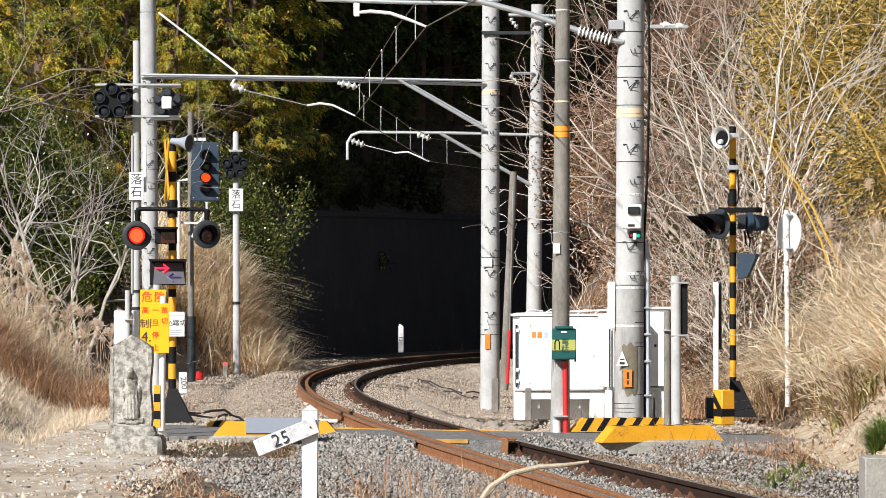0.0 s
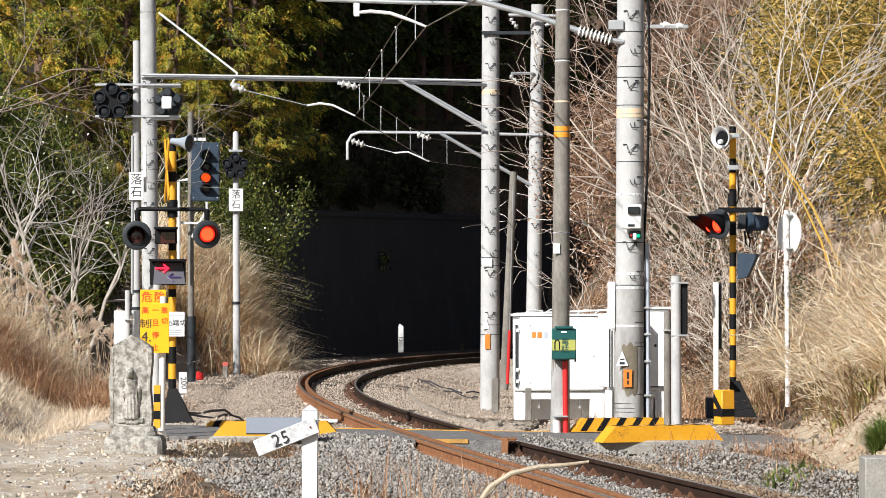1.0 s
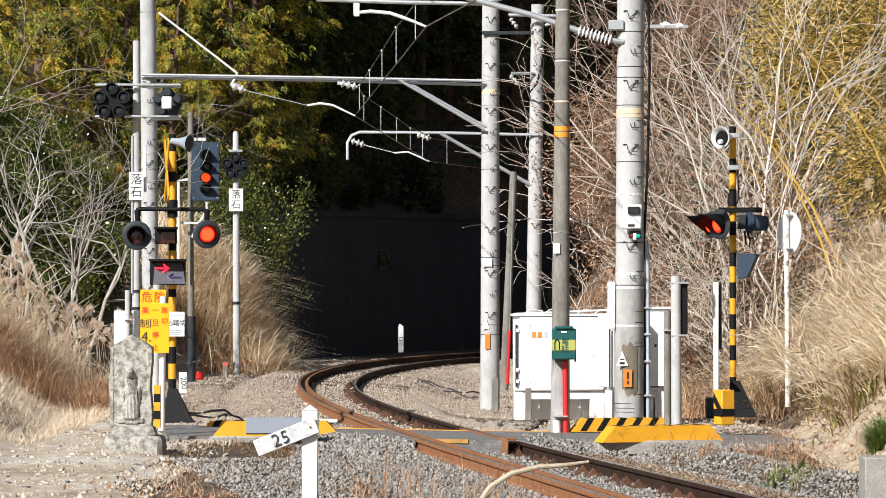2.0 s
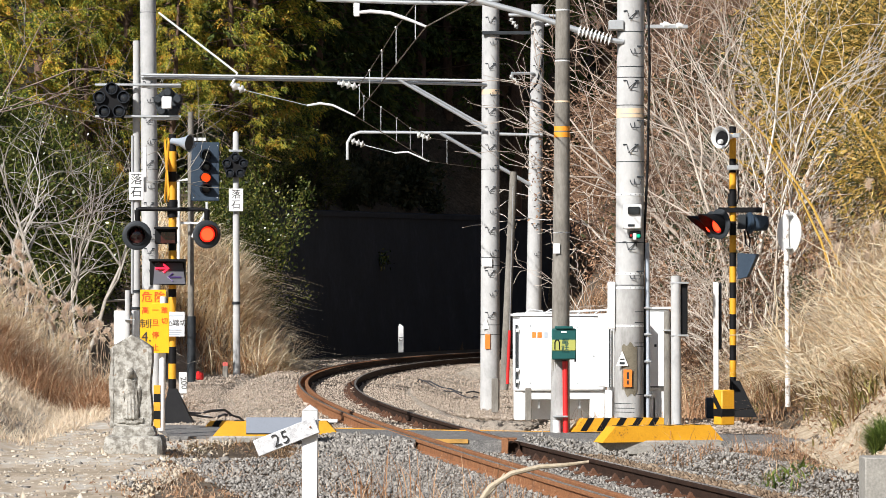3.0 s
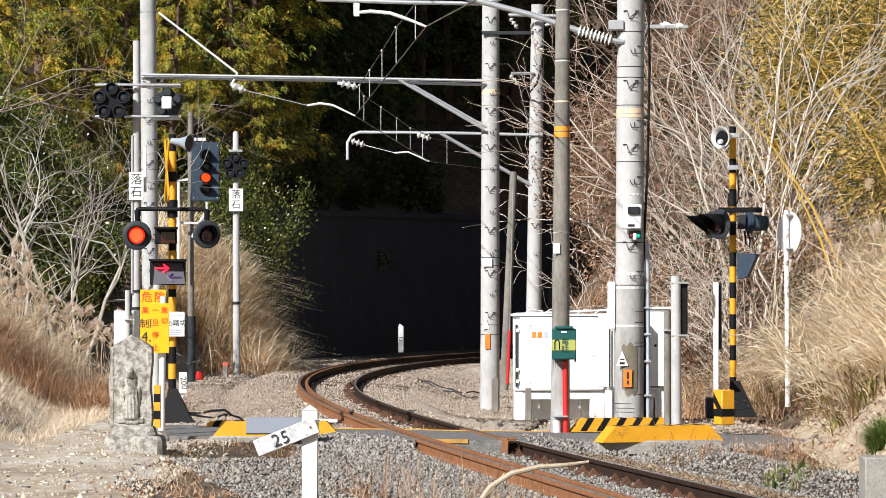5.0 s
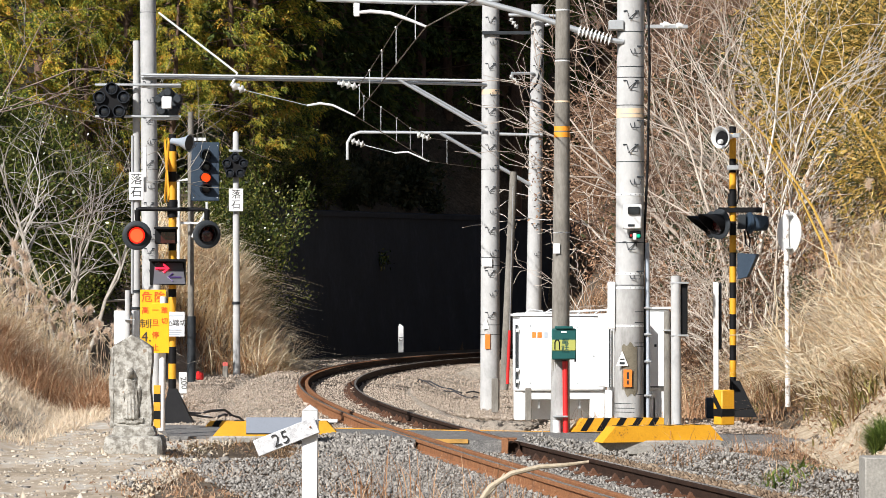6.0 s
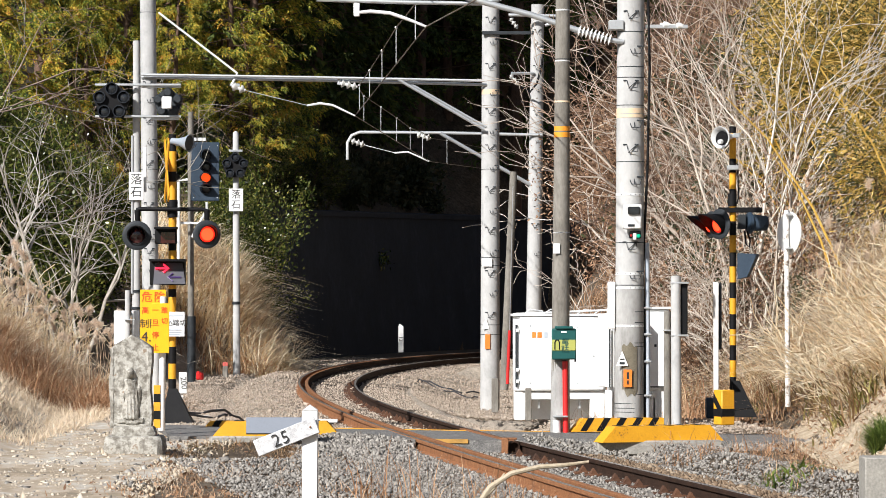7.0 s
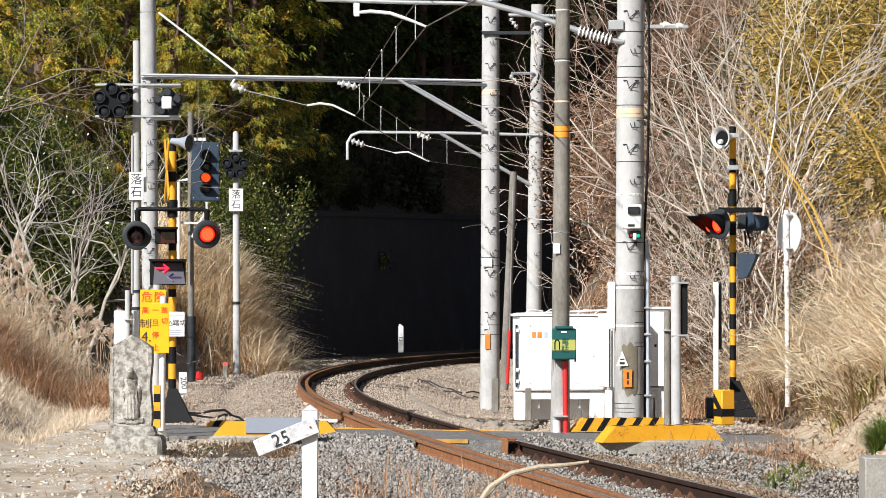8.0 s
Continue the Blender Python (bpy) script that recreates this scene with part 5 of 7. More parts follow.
def right_signal():
    t = thing("crossing_signal", (4.287, 54, 0.019), "striped crossing signal with paired hooded lamps", "crossing signal")
    x = 4.262
    striped_pole(t, x, 54, 0.035, 4.281, 0.05, 0,
                 [0.1, 0.374, 0.208, 0.241, 0.224, 0.249, 0.208, 0.249, 0.208, 0.233, 0.233, 0.233, 0.224, 0.233, 0.224, 0.241, 0.573])
    b = Vector((4.32, 54, 0.011))
    zs = 0.532
    part("base_cone", Geo().add([b + Vector(p) for p in ((-0.12, -0.2, 0), (0.28, -0.2, 0), (0.28, 0.2, 0), (-0.12, 0.2, 0), (-0.06, -0.05, zs), (0.04, -0.05, zs), (0.04, 0.05, zs), (-0.06, 0.05, zs))],
         [(0, 1, 5, 4), (1, 2, 6, 5), (2, 3, 7, 6), (3, 0, 4, 7), (4, 5, 6, 7), (3, 2, 1, 0)]), BLACK, t, "black flared base cover")
    part("base_box", Geo().box((3.921, 54, 0.143), (0.116, 0.3, 0.299), bevel=0.02), SLATE, t)
    g = Geo().box((4.366, 53.95, 3.05), (0.648, 0.08, 0.075)).lathe((4.254, 54, 3.109), (0, 0, 1), [(0, 0.065), (0.18, 0.065)], 16)
    part("lamp_arm", g, BLACK, t)
    LAMPS.append((signal_lamp(t, (4.044, 53.75, 2.838), 0.223, -50, hood=0.36), 0))
    LAMPS.append((signal_lamp(t, (3.945, 54.1, 2.837), 0.199, -64, hood=0.36), 0))
    g = Geo().lathe((4.461, 53.9, 2.858), (0.95, 0.25, 0), [(0, 0.09), (0.02, 0.16), (0.06, 0.16), (0.065, 0.12), (0.3, 0.11)], 24)
    part("far_lamp", g, SLATE, t, "dark lamp turned to the side road")
    part("far_hood", Geo().prism([(4.561, 53.8, 2.98), (4.784, 53.8, 2.947), (4.685, 53.8, 2.781), (4.561, 53.8, 2.748)], (0, 0.22, 0)), SLATE, t)
    g = Geo().tube([(4.428, 53.9, 2.75), (4.445, 53.9, 2.551), (4.494, 53.9, 2.501), (4.511, 53.9, 2.609), (4.461, 53.9, 2.734)], 0.014, 6)
    part("cable_loop", g, BLACK, t)
    part("junction", Geo().box((4.387, 53.9, 2.874), (0.116, 0.15, 0.216), bevel=0.01), DARK, t)
    part("side_indicator", Geo().prism([(4.32, 53.9, 2.418), (4.593, 53.7, 2.399), (4.453, 53.8, 2.069), (4.32, 53.9, 2.037)], (0.06, 0.25, 0)), SLATE, t, "blue-grey indicator box seen from its side")
    g = Geo().lathe((4.179, 53.9, 4.127), (-0.62, -0.75, -0.1), [(-0.12, 0.04), (0, 0.05), (0.06, 0.08), (0.14, 0.14), (0.18, 0.165), (0.195, 0.16), (0.17, 0.13), (0.05, 0.05)], 24)
    part("horn", g, ALU, t, "pale grey loudspeaker horn")
    # added black cone stands in for the shade inside this horn
    part("horn_mouth", Geo().lathe((4.122, 53.8, 4.081), (-0.62, -0.75, -0.1), [(0, 0.06), (0.005, 0.1), (0.04, 0.128)], 24), BLACK, t, "inside of the horn, its shade painted dark")
    part("horn_core", Geo().lathe((4.073, 53.7, 4.043), (-0.62, -0.75, -0.1), [(0, 0.035), (0.05, 0.035), (0.06, 0.02)], 14), ALU, t)
    part("clamp", Geo().box((4.258, 53.95, 3.672), (0.166, 0.14, 0.066)).box((4.308, 53.95, 4.145), (0.1, 0.12, 0.066)), STEEL, t)
    g = Geo().tube([(4.335, 53.98, 3.732), (4.343, 53.98, 3.233), (4.318, 53.98, 3.134)], 0.01, 6)
    part("cable", g, BLACK, t)


def cluster(t, c, rad, lamp_r, name="obstruction_light"):
    """Five round lenses on a five-sided dark board."""
    c = Vector(c)
    out = [c + Vector((math.sin(2 * math.pi * k / 5) * rad, 0, math.cos(2 * math.pi * k / 5) * rad)) for k in range(5)]
    brd = part("lamp_board", Geo().prism(out[::-1], (0, 0.08, 0)), BLACK, t)
    for k in range(5):
        p = c + Vector((math.sin(2 * math.pi * k / 5) * rad * 0.62, 0, math.cos(2 * math.pi * k / 5) * rad * 0.62))
        lm = part("lens_hood", Geo().lathe(p, (0, -1, 0), [(0, lamp_r * 1.15), (0.07, lamp_r * 1.15), (0.07, lamp_r), (0.01, lamp_r)], 20), DARK_HOOD, brd)
        part("lens_glass", Geo().lathe(p - Vector((0, 0.012, 0)), (0, -1, 0), [(0, lamp_r * 0.97), (0.012, lamp_r * 0.8), (0.02, lamp_r * 0.3)], 16), GLASS_DARK, brd)


def rockfall_sign(t, x0, x1, y0, y1, D, size):
    part("sign_plate", Geo().box(((x0 + x1) / 2, D, (y0 + y1) / 2), (x1 - x0, 0.012, y0 - y1), bevel=0.003), WHITE, t, "white plate with black characters")
    lettering("sign_lettering", "落石", ((x0 + x1) / 2, D - 0.008, (y0 * 0.72 + y1 * 0.28)), size, INK, t, step=size * 1.05)


def signal_posts():
    # pole with the large five-lamp light and its back-to-back twin
    t = thing("rockfall_signal", (-4.827, 58, 0.18), "pale post with five-lamp warning lights and rockfall sign", "signal post")
    part("shaft", Geo().tube([(-4.845, 58, 0.091), (-4.845, 58, 5.829)], [0.068, 0.055], 16), CONCRETE, t)
    part("pipe", Geo().tube([(-4.903, 57.95, 1.831), (-4.903, 57.95, 4.327)], 0.022, 10), STEEL, t)
    part("upper_bar", Geo().box((-4.806, 57.85, 5.124), (1.356, 0.06, 0.036)).box((-4.445, 57.9, 5.109), (0.625, 0.06, 0.062)), STEEL, t)
    part("lower_bar", Geo().box((-4.806, 57.85, 4.625), (1.356, 0.06, 0.036)).box((-4.383, 57.9, 4.592), (0.446, 0.06, 0.045)), STEEL, t)
    cluster(t, (-5.215, 57.75, 4.86), 0.32, 0.084)
    b = Vector((-4.338, 57.9, 4.842))
    out = [b + Vector((math.sin(2 * math.pi * k / 5) * 0.25, 0, math.cos(2 * math.pi * k / 5) * 0.25)) for k in range(5)]
    bb = part("light_back", Geo().prism(out[::-1], (0, 0.1, 0)), DARK, t, "dark back of a second light")
    for k in range(5):
        p = b + Vector((math.sin(2 * math.pi * k / 5) * 0.16, 0, math.cos(2 * math.pi * k / 5) * 0.16))
        part("lamp_can", Geo().lathe(p, (0, -1, 0), [(0, 0.08), (0.06, 0.075), (0.09, 0.05)], 14), DARK, bb)
    part("junction_box", Geo().box((-4.342, 57.72, 4.832), (0.161, 0.1, 0.196), bevel=0.015), WHITE, bb, "small white junction box")
    rockfall_sign(t, -4.953, -4.721, 3.746, 3.31, 57.9, 0.187)
    part("white_strip", Geo().box((-4.711, 58, 3.794), (0.054, 0.03, 0.714)), ALU, t)
    for y in (1.849, 1.581):
        part("band", Geo().tube([(-4.845, 58, y), (-4.845, 58, y + 0.04)], 0.078, 16), DARK, t)
    # second post
    t = thing("rockfall_signal", (-4.899, 87, -0.027), "thin white post with five-lamp light and rockfall sign", "signal post")
    part("shaft", Geo().tube([(-4.885, 87, -0.08), (-4.912, 87, 5.702), (-4.912, 87, 5.756)], [0.088, 0.07, 0.03], 16), CONCRETE, t)
    part("bracket", Geo().box((-4.907, 86.9, 5.283), (0.321, 0.08, 0.054)), STEEL, t)
    cluster(t, (-4.917, 86.85, 4.92), 0.335, 0.087)
    rockfall_sign(t, -5.064, -4.73, 4.386, 3.851, 86.85, 0.228)
    part("band", Geo().tube([(-4.899, 87, 1.646), (-4.899, 87, 1.713)], 0.095, 16), DARK, t)
    # colour-light signal
    t = thing("colour_light_signal", (-5.421, 79, -0.027), "grey post with a four-lamp railway signal showing orange", "railway signal")
    part("shaft", Geo().tube([(-5.421, 79, -0.087), (-5.433, 79, 5.795)], [0.072, 0.062], 16), OLD_CONCRETE, t)
    part("lower_sleeve", Geo().tube([(-5.407, 78.98, -0.063), (-5.407, 78.98, 1.396)], 0.09, 14), DARK, t)
    part("ladder", Geo().tube([(-5.659, 78.6, 2.364), (-5.659, 78.6, 4.299), (-5.466, 78.6, 4.323)], 0.035, 8).box((-5.436, 78.7, 3.394), (0.535, 0.05, 0.049)), ALU, t, "white access ladder rail")
    part("top_bracket", Geo().box((-5.291, 78.7, 5.186), (0.413, 0.1, 0.073)), ALU, t)
    bd = part("signal_board", Geo().box((-5.091, 78.6, 4.493), (0.605, 0.05, 1.258), bevel=0.02), SLATE, t, "blue-grey signal back board")
    for k, (y, m) in enumerate(((4.851, GLASS_DARK), (4.61, GLASS_DARK), (4.368, ORANGE_LIT), (4.127, GLASS_DARK))):
        c = Vector((-5.072, 78.55, y))
        part("lens", Geo().lathe(c, (0, -1, 0), [(0, 0.1), (0.012, 0.09), (0.02, 0.04)], 20), m, bd, "lit orange lens" if m == ORANGE_LIT else "")
        g, n = Geo(), 20
        v, f = [], []
        for r in (0.125, 0.112):
            for q in range(n):
                a = 2 * math.pi * q / n
                o = Vector((math.cos(a) * r, 0, math.sin(a) * r))
                ln = 0.02 + 0.24 * max(0.0, 0.3 + 0.7 * math.sin(a)) ** 0.6
                v += [c + o, c + o + Vector((0, -ln, -ln * 0.12))]
        for q in range(n):
            a, b2 = 2 * q, 2 * ((q + 1) % n)
            i, j = 2 * (n + q), 2 * (n + (q + 1) % n)
            f += [(a, b2, b2 + 1, a + 1), (i + 1, j + 1, j, i), (a + 1, b2 + 1, j + 1, i + 1)]
        part("hood", g.add(v, f), BLACK, bd)
    for y in (5.045, 3.933):
        for x in (-5.338, -4.831):
            part("rivet", Geo().lathe((x, 78.575, y), (0, -1, 0), [(0, 0.012), (0.01, 0.008)], 8), ALU, bd)
    part("lead_pipe", Geo().tube([(-5.055, 78.6, 3.84), (-5.055, 78.6, 3.67), (-5.383, 78.8, 3.093)], 0.03, 8), ALU, t)


# ---- signs and posts by the lane ----
def lane_signs():
    t = thing("height_limit_sign", (-3.548, 46.5, 0.087), "yellow height-limit warning sign on pale posts", "warning sign")
    part("post", Geo().tube([(-3.642, 46.6, 0.083), (-3.628, 46.6, 1.919)], 0.05, 14), CONCRETE, t)
    part("plate", Geo().box((-3.67, 46.5, 1.482), (0.329, 0.015, 0.744), bevel=0.003), SIGN_YELLOW, t)
    lettering("red_lettering", "危", (-3.748, 46.488, 1.754), 0.143, RED_INK, t)
    lettering("red_lettering", "険", (-3.59, 46.488, 1.754), 0.143, RED_INK, t)
    lettering("red_lettering", "高", (-3.769, 46.488, 1.589), 0.093, RED_INK, t)
    lettering("black_lettering", "制限", (-3.719, 46.488, 1.417), 0.122, INK, t)
    lettering("black_lettering", "4.", (-3.755, 46.488, 1.253), 0.179, INK, t)
    t = thing("stop_sign", (-3.467, 45.8, 0.097), "yellow stop-before-crossing sign on white posts", "warning sign")
    part("post", Geo().tube([(-3.517, 45.9, 0.093), (-3.495, 45.9, 1.767)], 0.042, 14), WHITE, t)
    part("plate", Geo().box((-3.523, 45.8, 1.372), (0.218, 0.015, 0.62), bevel=0.003), SIGN_YELLOW, t)
    lettering("red_lettering", "踏切", (-3.473, 45.788, 1.591), 0.085, RED_INK, t, step=0.134)
    lettering("red_lettering", "一旦停止", (-3.586, 45.788, 1.591), 0.092, RED_INK, t, step=0.155)
    t = thing("striped_stake", (-3.5, 45, 0.159), "short yellow and black striped marker stake", "stake")
    z = 0.678
    for k in range(5):
        h = 0.104
        part("black_band" if k % 2 else "yellow_band", Geo().box((-3.5, 45, z - h / 2), (0.083, 0.08, h), bevel=0.003), BLACK if k % 2 else YELLOW, t)
        z -= h
    t = thing("white_notice_board", (-4.107, 47.5, 0.052), "plain white board on a grey post behind the stone", "notice board")
    part("board", Geo().box((-4.151, 47.5, 1.368), (0.205, 0.03, 0.438), bevel=0.004), WHITE, t)
    part("board", Geo().box((-3.98, 47.55, 1.367), (0.102, 0.03, 0.438), bevel=0.004), ALU, t)
    part("post", Geo().tube([(-4.069, 47.4, 0.019), (-4.069, 47.4, 1.85)], 0.036, 12), CONCRETE, t)
    part("clamp", Geo().box((-4.036, 47.35, 1.471), (0.145, 0.06, 0.012)), STEEL, t)
    t = thing("distance_marker", (-4.369, 62, 0.124), "small white plate reading two hundred beside the track", "marker")
    part("plate", Geo().box((-4.388, 62, 0.334), (0.134, 0.03, 0.362), bevel=0.006), WHITE, t)
    lettering("marker_lettering", "200", (-4.377, 61.98, 0.334), 0.143, INK, t, turn=Matrix.Rotation(radians(84), 4, "Y"))
    part("stake", Geo().box((-4.41, 62.05, 0.161), (0.05, 0.05, 0.3)), WORN_WHITE, t)
    solo("red_box", Geo().box((-5.16, 78, 0.127), (0.156, 0.15, 0.156), bevel=0.02).box((-5.184, 78, 0.211), (0.096, 0.1, 0.036), bevel=0.01), RED, "small red plastic box on the gravel", "box", base=(-5.16, 78, 0.043))
    t = thing("boundary_stake", (-4.975, 84, -0.006), "short concrete stake with a red top", "stake")
    part("shaft", Geo().box((-4.975, 84, 0.136), (0.116, 0.12, 0.336), bevel=0.01), OLD_CONCRETE, t)
    part("red_top", Geo().box((-4.975, 84, 0.278), (0.121, 0.125, 0.09), bevel=0.008), paint("faded_red", (0.6, 0.12, 0.1), 0.85), t)
    t = thing("distance_post", (-1.235, 107, 0.237), "white numbered distance post by the dark wall", "post")
    part("post", Geo().prism([(-1.3, 107, 0.237), (-1.152, 107, 0.237), (-1.152, 107, 0.994), (-1.268, 107, 1.076), (-1.3, 107, 0.994)], (0, 0.1, 0)), WHITE, t)
    lettering("post_lettering", "12", (-1.234, 106.99, 0.632), 0.148, INK, t, turn=Matrix.Rotation(radians(90), 4, "Y"))


def gradient_post():
    t = thing("gradient_post", (-1.08, 30, -0.059), "white wooden gradient post with a tilted numbered arm", "gradient post")
    part("post", Geo().box((-1.085, 30, 0.352), (0.129, 0.129, 0.923), bevel=0.008), WORN_WHITE, t)
    x0, x1, zc, zt = -1.149, -1.02, 0.813, 0.859
    xm, hw = (x0 + x1) / 2, (x1 - x0) / 2
    part("post_cap", Geo().add([(x0, 30 - hw, zc), (x1, 30 - hw, zc), (x1, 30 + hw, zc), (x0, 30 + hw, zc), (xm, 30 - hw, zt), (xm, 30 + hw, zt)],
                               [(0, 1, 4), (1, 2, 5, 4), (2, 3, 5), (3, 0, 4, 5), (3, 2, 1, 0)]), WHITE, t)
    r = Matrix.Rotation(radians(-21.5), 4, "Y")
    part("arm", Geo().box((-1.274, 29.9, 0.6), (0.534, 0.03, 0.138), r, bevel=0.005), SCUFFED, t, "white arm with black numerals")
    lettering("arm_lettering", "25", (-1.319, 29.875, 0.582), 0.15, INK, t, turn=r, thin=0.0018)
    part("nail", Geo().lathe((-1.08, 29.88, 0.679), (0, -1, 0), [(0, 0.008), (0.006, 0.005)], 8), RUST, t)


def stone_stele():
    D = 42
    x0, x1, zb, zs, za = -3.812, -3.328, 0.255, 1.16, 1.328
    g = Geo()
    n, m = 44, 76
    rng = random.Random(3)
    grid = {}
    for j in range(m + 1):
        v = j / m
        for i in range(n + 1):
            u = i / n
            top = zs + (za - zs) * (1 - abs(u - 0.52) / 0.52) ** 0.85 if u > 0.02 else zs
            z = zb + (top - zb) * v
            x = x0 + (x1 - x0) * u + 0.01 * math.sin(v * 9)
            y = D
            # carved standing figure in a shallow niche
            fx, fz = (x - (x0 + x1) / 2) / (x1 - x0), (z - zb) / (zs - zb)
            def bump(q):
                return max(0.0, 1 - q) ** 0.5
            head = bump((fx + 0.01) ** 2 / 0.0085 + (fz - 0.69) ** 2 / 0.0042)
            halo = bump((fx + 0.01) ** 2 / 0.026 + (fz - 0.71) ** 2 / 0.013)
            wide = 0.14 + 0.16 * max(0.0, 0.6 - fz)
            body = bump((fx / wide) ** 2) if 0.12 < fz < 0.61 else 0.0
            fold = 0.25 * math.sin(fx * 75 + fz * 5) if body and fz < 0.42 else 0.0
            arm = bump(((abs(fx) - 0.19) / 0.06) ** 2 + ((fz - 0.42) / 0.13) ** 2)
            foot_ledge = 1.0 if 0.06 < fz < 0.12 and abs(fx) < 0.3 else 0.0
            rim = 0.35 if abs(fx) > 0.4 or fz < 0.05 else 0
            y -= 0.075 * head + 0.012 * halo + 0.06 * body + 0.02 * fold * body + 0.03 * arm + 0.03 * foot_ledge + 0.03 * rim
            y += 0.008 * noise.noise(Vector((x * 9, z * 9, 2))) + 0.004 * noise.noise(Vector((x * 31, z * 31, 5)))
            if i in (0, n) or j == m:
                y = D + 0.03
            grid[i, j] = len(g.v)
            g.v.append((x, y, z))
    k = len(g.v)
    for j in range(m + 1):
        for i in range(n + 1):
            x, y, z = g.v[grid[i, j]]
            g.v.append((x, D + 0.2 - (0.03 if i in (0, n) or j == m else 0), z))
    w = n + 1
    for j in range(m):
        for i in range(n):
            a = j * w + i
            g.f.append((a, a + 1, a + w + 1, a + w))
            g.f.append((k + a + w, k + a + w + 1, k + a + 1, k + a))
    for j in range(m):
        for i, s in ((0, 1), (n, -1)):
            a, b = j * w + i, (j + 1) * w + i
            q = (a, b, k + b, k + a)
            g.f.append(q if s > 0 else q[::-1])
    for i in range(n):
        a, b = m * w + i, m * w + i + 1
        g.f.append((a, b, k + b, k + a))
    g.m = [0] * len(g.f)
    st = thing("carved_stele", (-3.547, 42, -0.016), "lichened grey stone stele carved with a small figure", "stone monument")
    part("slab", g, STONE, st)
    def rough_block(x0, x1, y0, y1, z0, z1, seed):
        b = Geo()
        rows = [(0.0, 0.01), (0.3, 0.02), (0.75, 0.01), (0.95, -0.01), (1.0, -0.05)]
        for v, e in rows:
            z = z0 + (z1 - z0) * v
            for kk in range(36):
                a = 2 * math.pi * kk / 36
                c, s = math.cos(a), math.sin(a)
                sq = min(1 / max(abs(c), abs(s)), 1.3)
                wob = 1 + 0.09 * noise.noise(Vector((c * 2.5, s * 2.5, v * 2 + seed)))
                b.v.append(((x0 + x1) / 2 + c * sq * ((x1 - x0) / 2 + e) * wob, (y0 + y1) / 2 + s * sq * ((y1 - y0) / 2 + e) * wob, z + 0.012 * noise.noise(Vector((c * 3, s * 3, seed)))))
        for q in range(4):
            for kk in range(36):
                a, c2 = q * 36 + kk, q * 36 + (kk + 1) % 36
                b.f.append((a, c2, c2 + 36, a + 36))
        b.f.append(tuple(144 + kk for kk in range(36)))
        b.m = [0] * len(b.f)
        return b
    part("plinth", rough_block(-3.754, -3.308, 41.88, 42.3, 0.152, 0.281, 7), STONE, st, "squared stone plinth")
    part("base_rock", rough_block(-3.851, -3.211, 41.75, 42.45, -0.036, 0.171, 17), STONE, st, "rough base rock")


def edge_block():
    solo("concrete_block", Geo().box((3.979, 33.5, 0.01), (0.32, 0.5, 0.557), bevel=0.012), SLAB, "weathered grey concrete block at the foot of the bank", "concrete block", base=(3.979, 33.5, -0.263))


pole_fittings()
telephone_pole()
cabinets()
small_posts()
kerbs()
left_signal()
right_signal()
signal_posts()
lane_signs()
gradient_post()
stone_stele()
edge_block()


# ---- plants ----
def unit(v):
    return v / np.maximum(np.linalg.norm(v, axis=-1, keepdims=True), 1e-9)


def leaf_quads(rng, p, d, ln, wd, tri=False):
    """Diamond-shaped or three-cornered leaves from p along d."""
    n = len(p)
    side = unit(np.cross(d, unit(rng.normal(0, 1, (n, 3)))))
    ln, wd = np.broadcast_to(ln, n)[:, None], np.broadcast_to(wd, n)[:, None]
    if tri:
        v = np.stack([p, p + d * ln * 0.9 + side * wd * 0.6, p + d * ln - side * wd * 0.6], 1)
        return v.reshape(-1, 3), np.arange(3 * n).reshape(-1, 3)
    v = np.stack([p, p + d * ln * 0.45 + side * wd / 2, p + d * ln, p + d * ln * 0.45 - side * wd / 2], 1)
    return v.reshape(-1, 3), np.arange(4 * n).reshape(-1, 4)


def part_mesh(name, me, material, parent, label=""):
    me.name = name
    me.materials.append(material)
    ob = new(name, me)
    ob.parent = parent
    return tagged(ob, label)


def prisms(segs):
    """Three-sided twigs from rows of start, end, two radii."""
    s = np.array(segs, float)
    a, b, r0, r1 = s[:, 0:3], s[:, 3:6], s[:, 6], s[:, 7]
    d = unit(b - a)
    ref = np.where(abs(d[:, 2:3]) > 0.9, [[1.0, 0, 0]], [[0, 0, 1.0]])
    u = unit(np.cross(d, ref))
    w = np.cross(d, u)
    rings = []
    for p, r in ((a, r0), (b, r1)):
        for k in range(3):
            t = 2 * math.pi * k / 3
            rings.append(p + (u * math.cos(t) + w * math.sin(t)) * r[:, None])
    v = np.stack(rings, 1)
    n = len(s)
    f = np.array([[0, 1, 4, 3], [1, 2, 5, 4], [2, 0, 3, 5]])
    return v.reshape(-1, 3), (f[None] + 6 * np.arange(n)[:, None, None]).reshape(-1, 4)


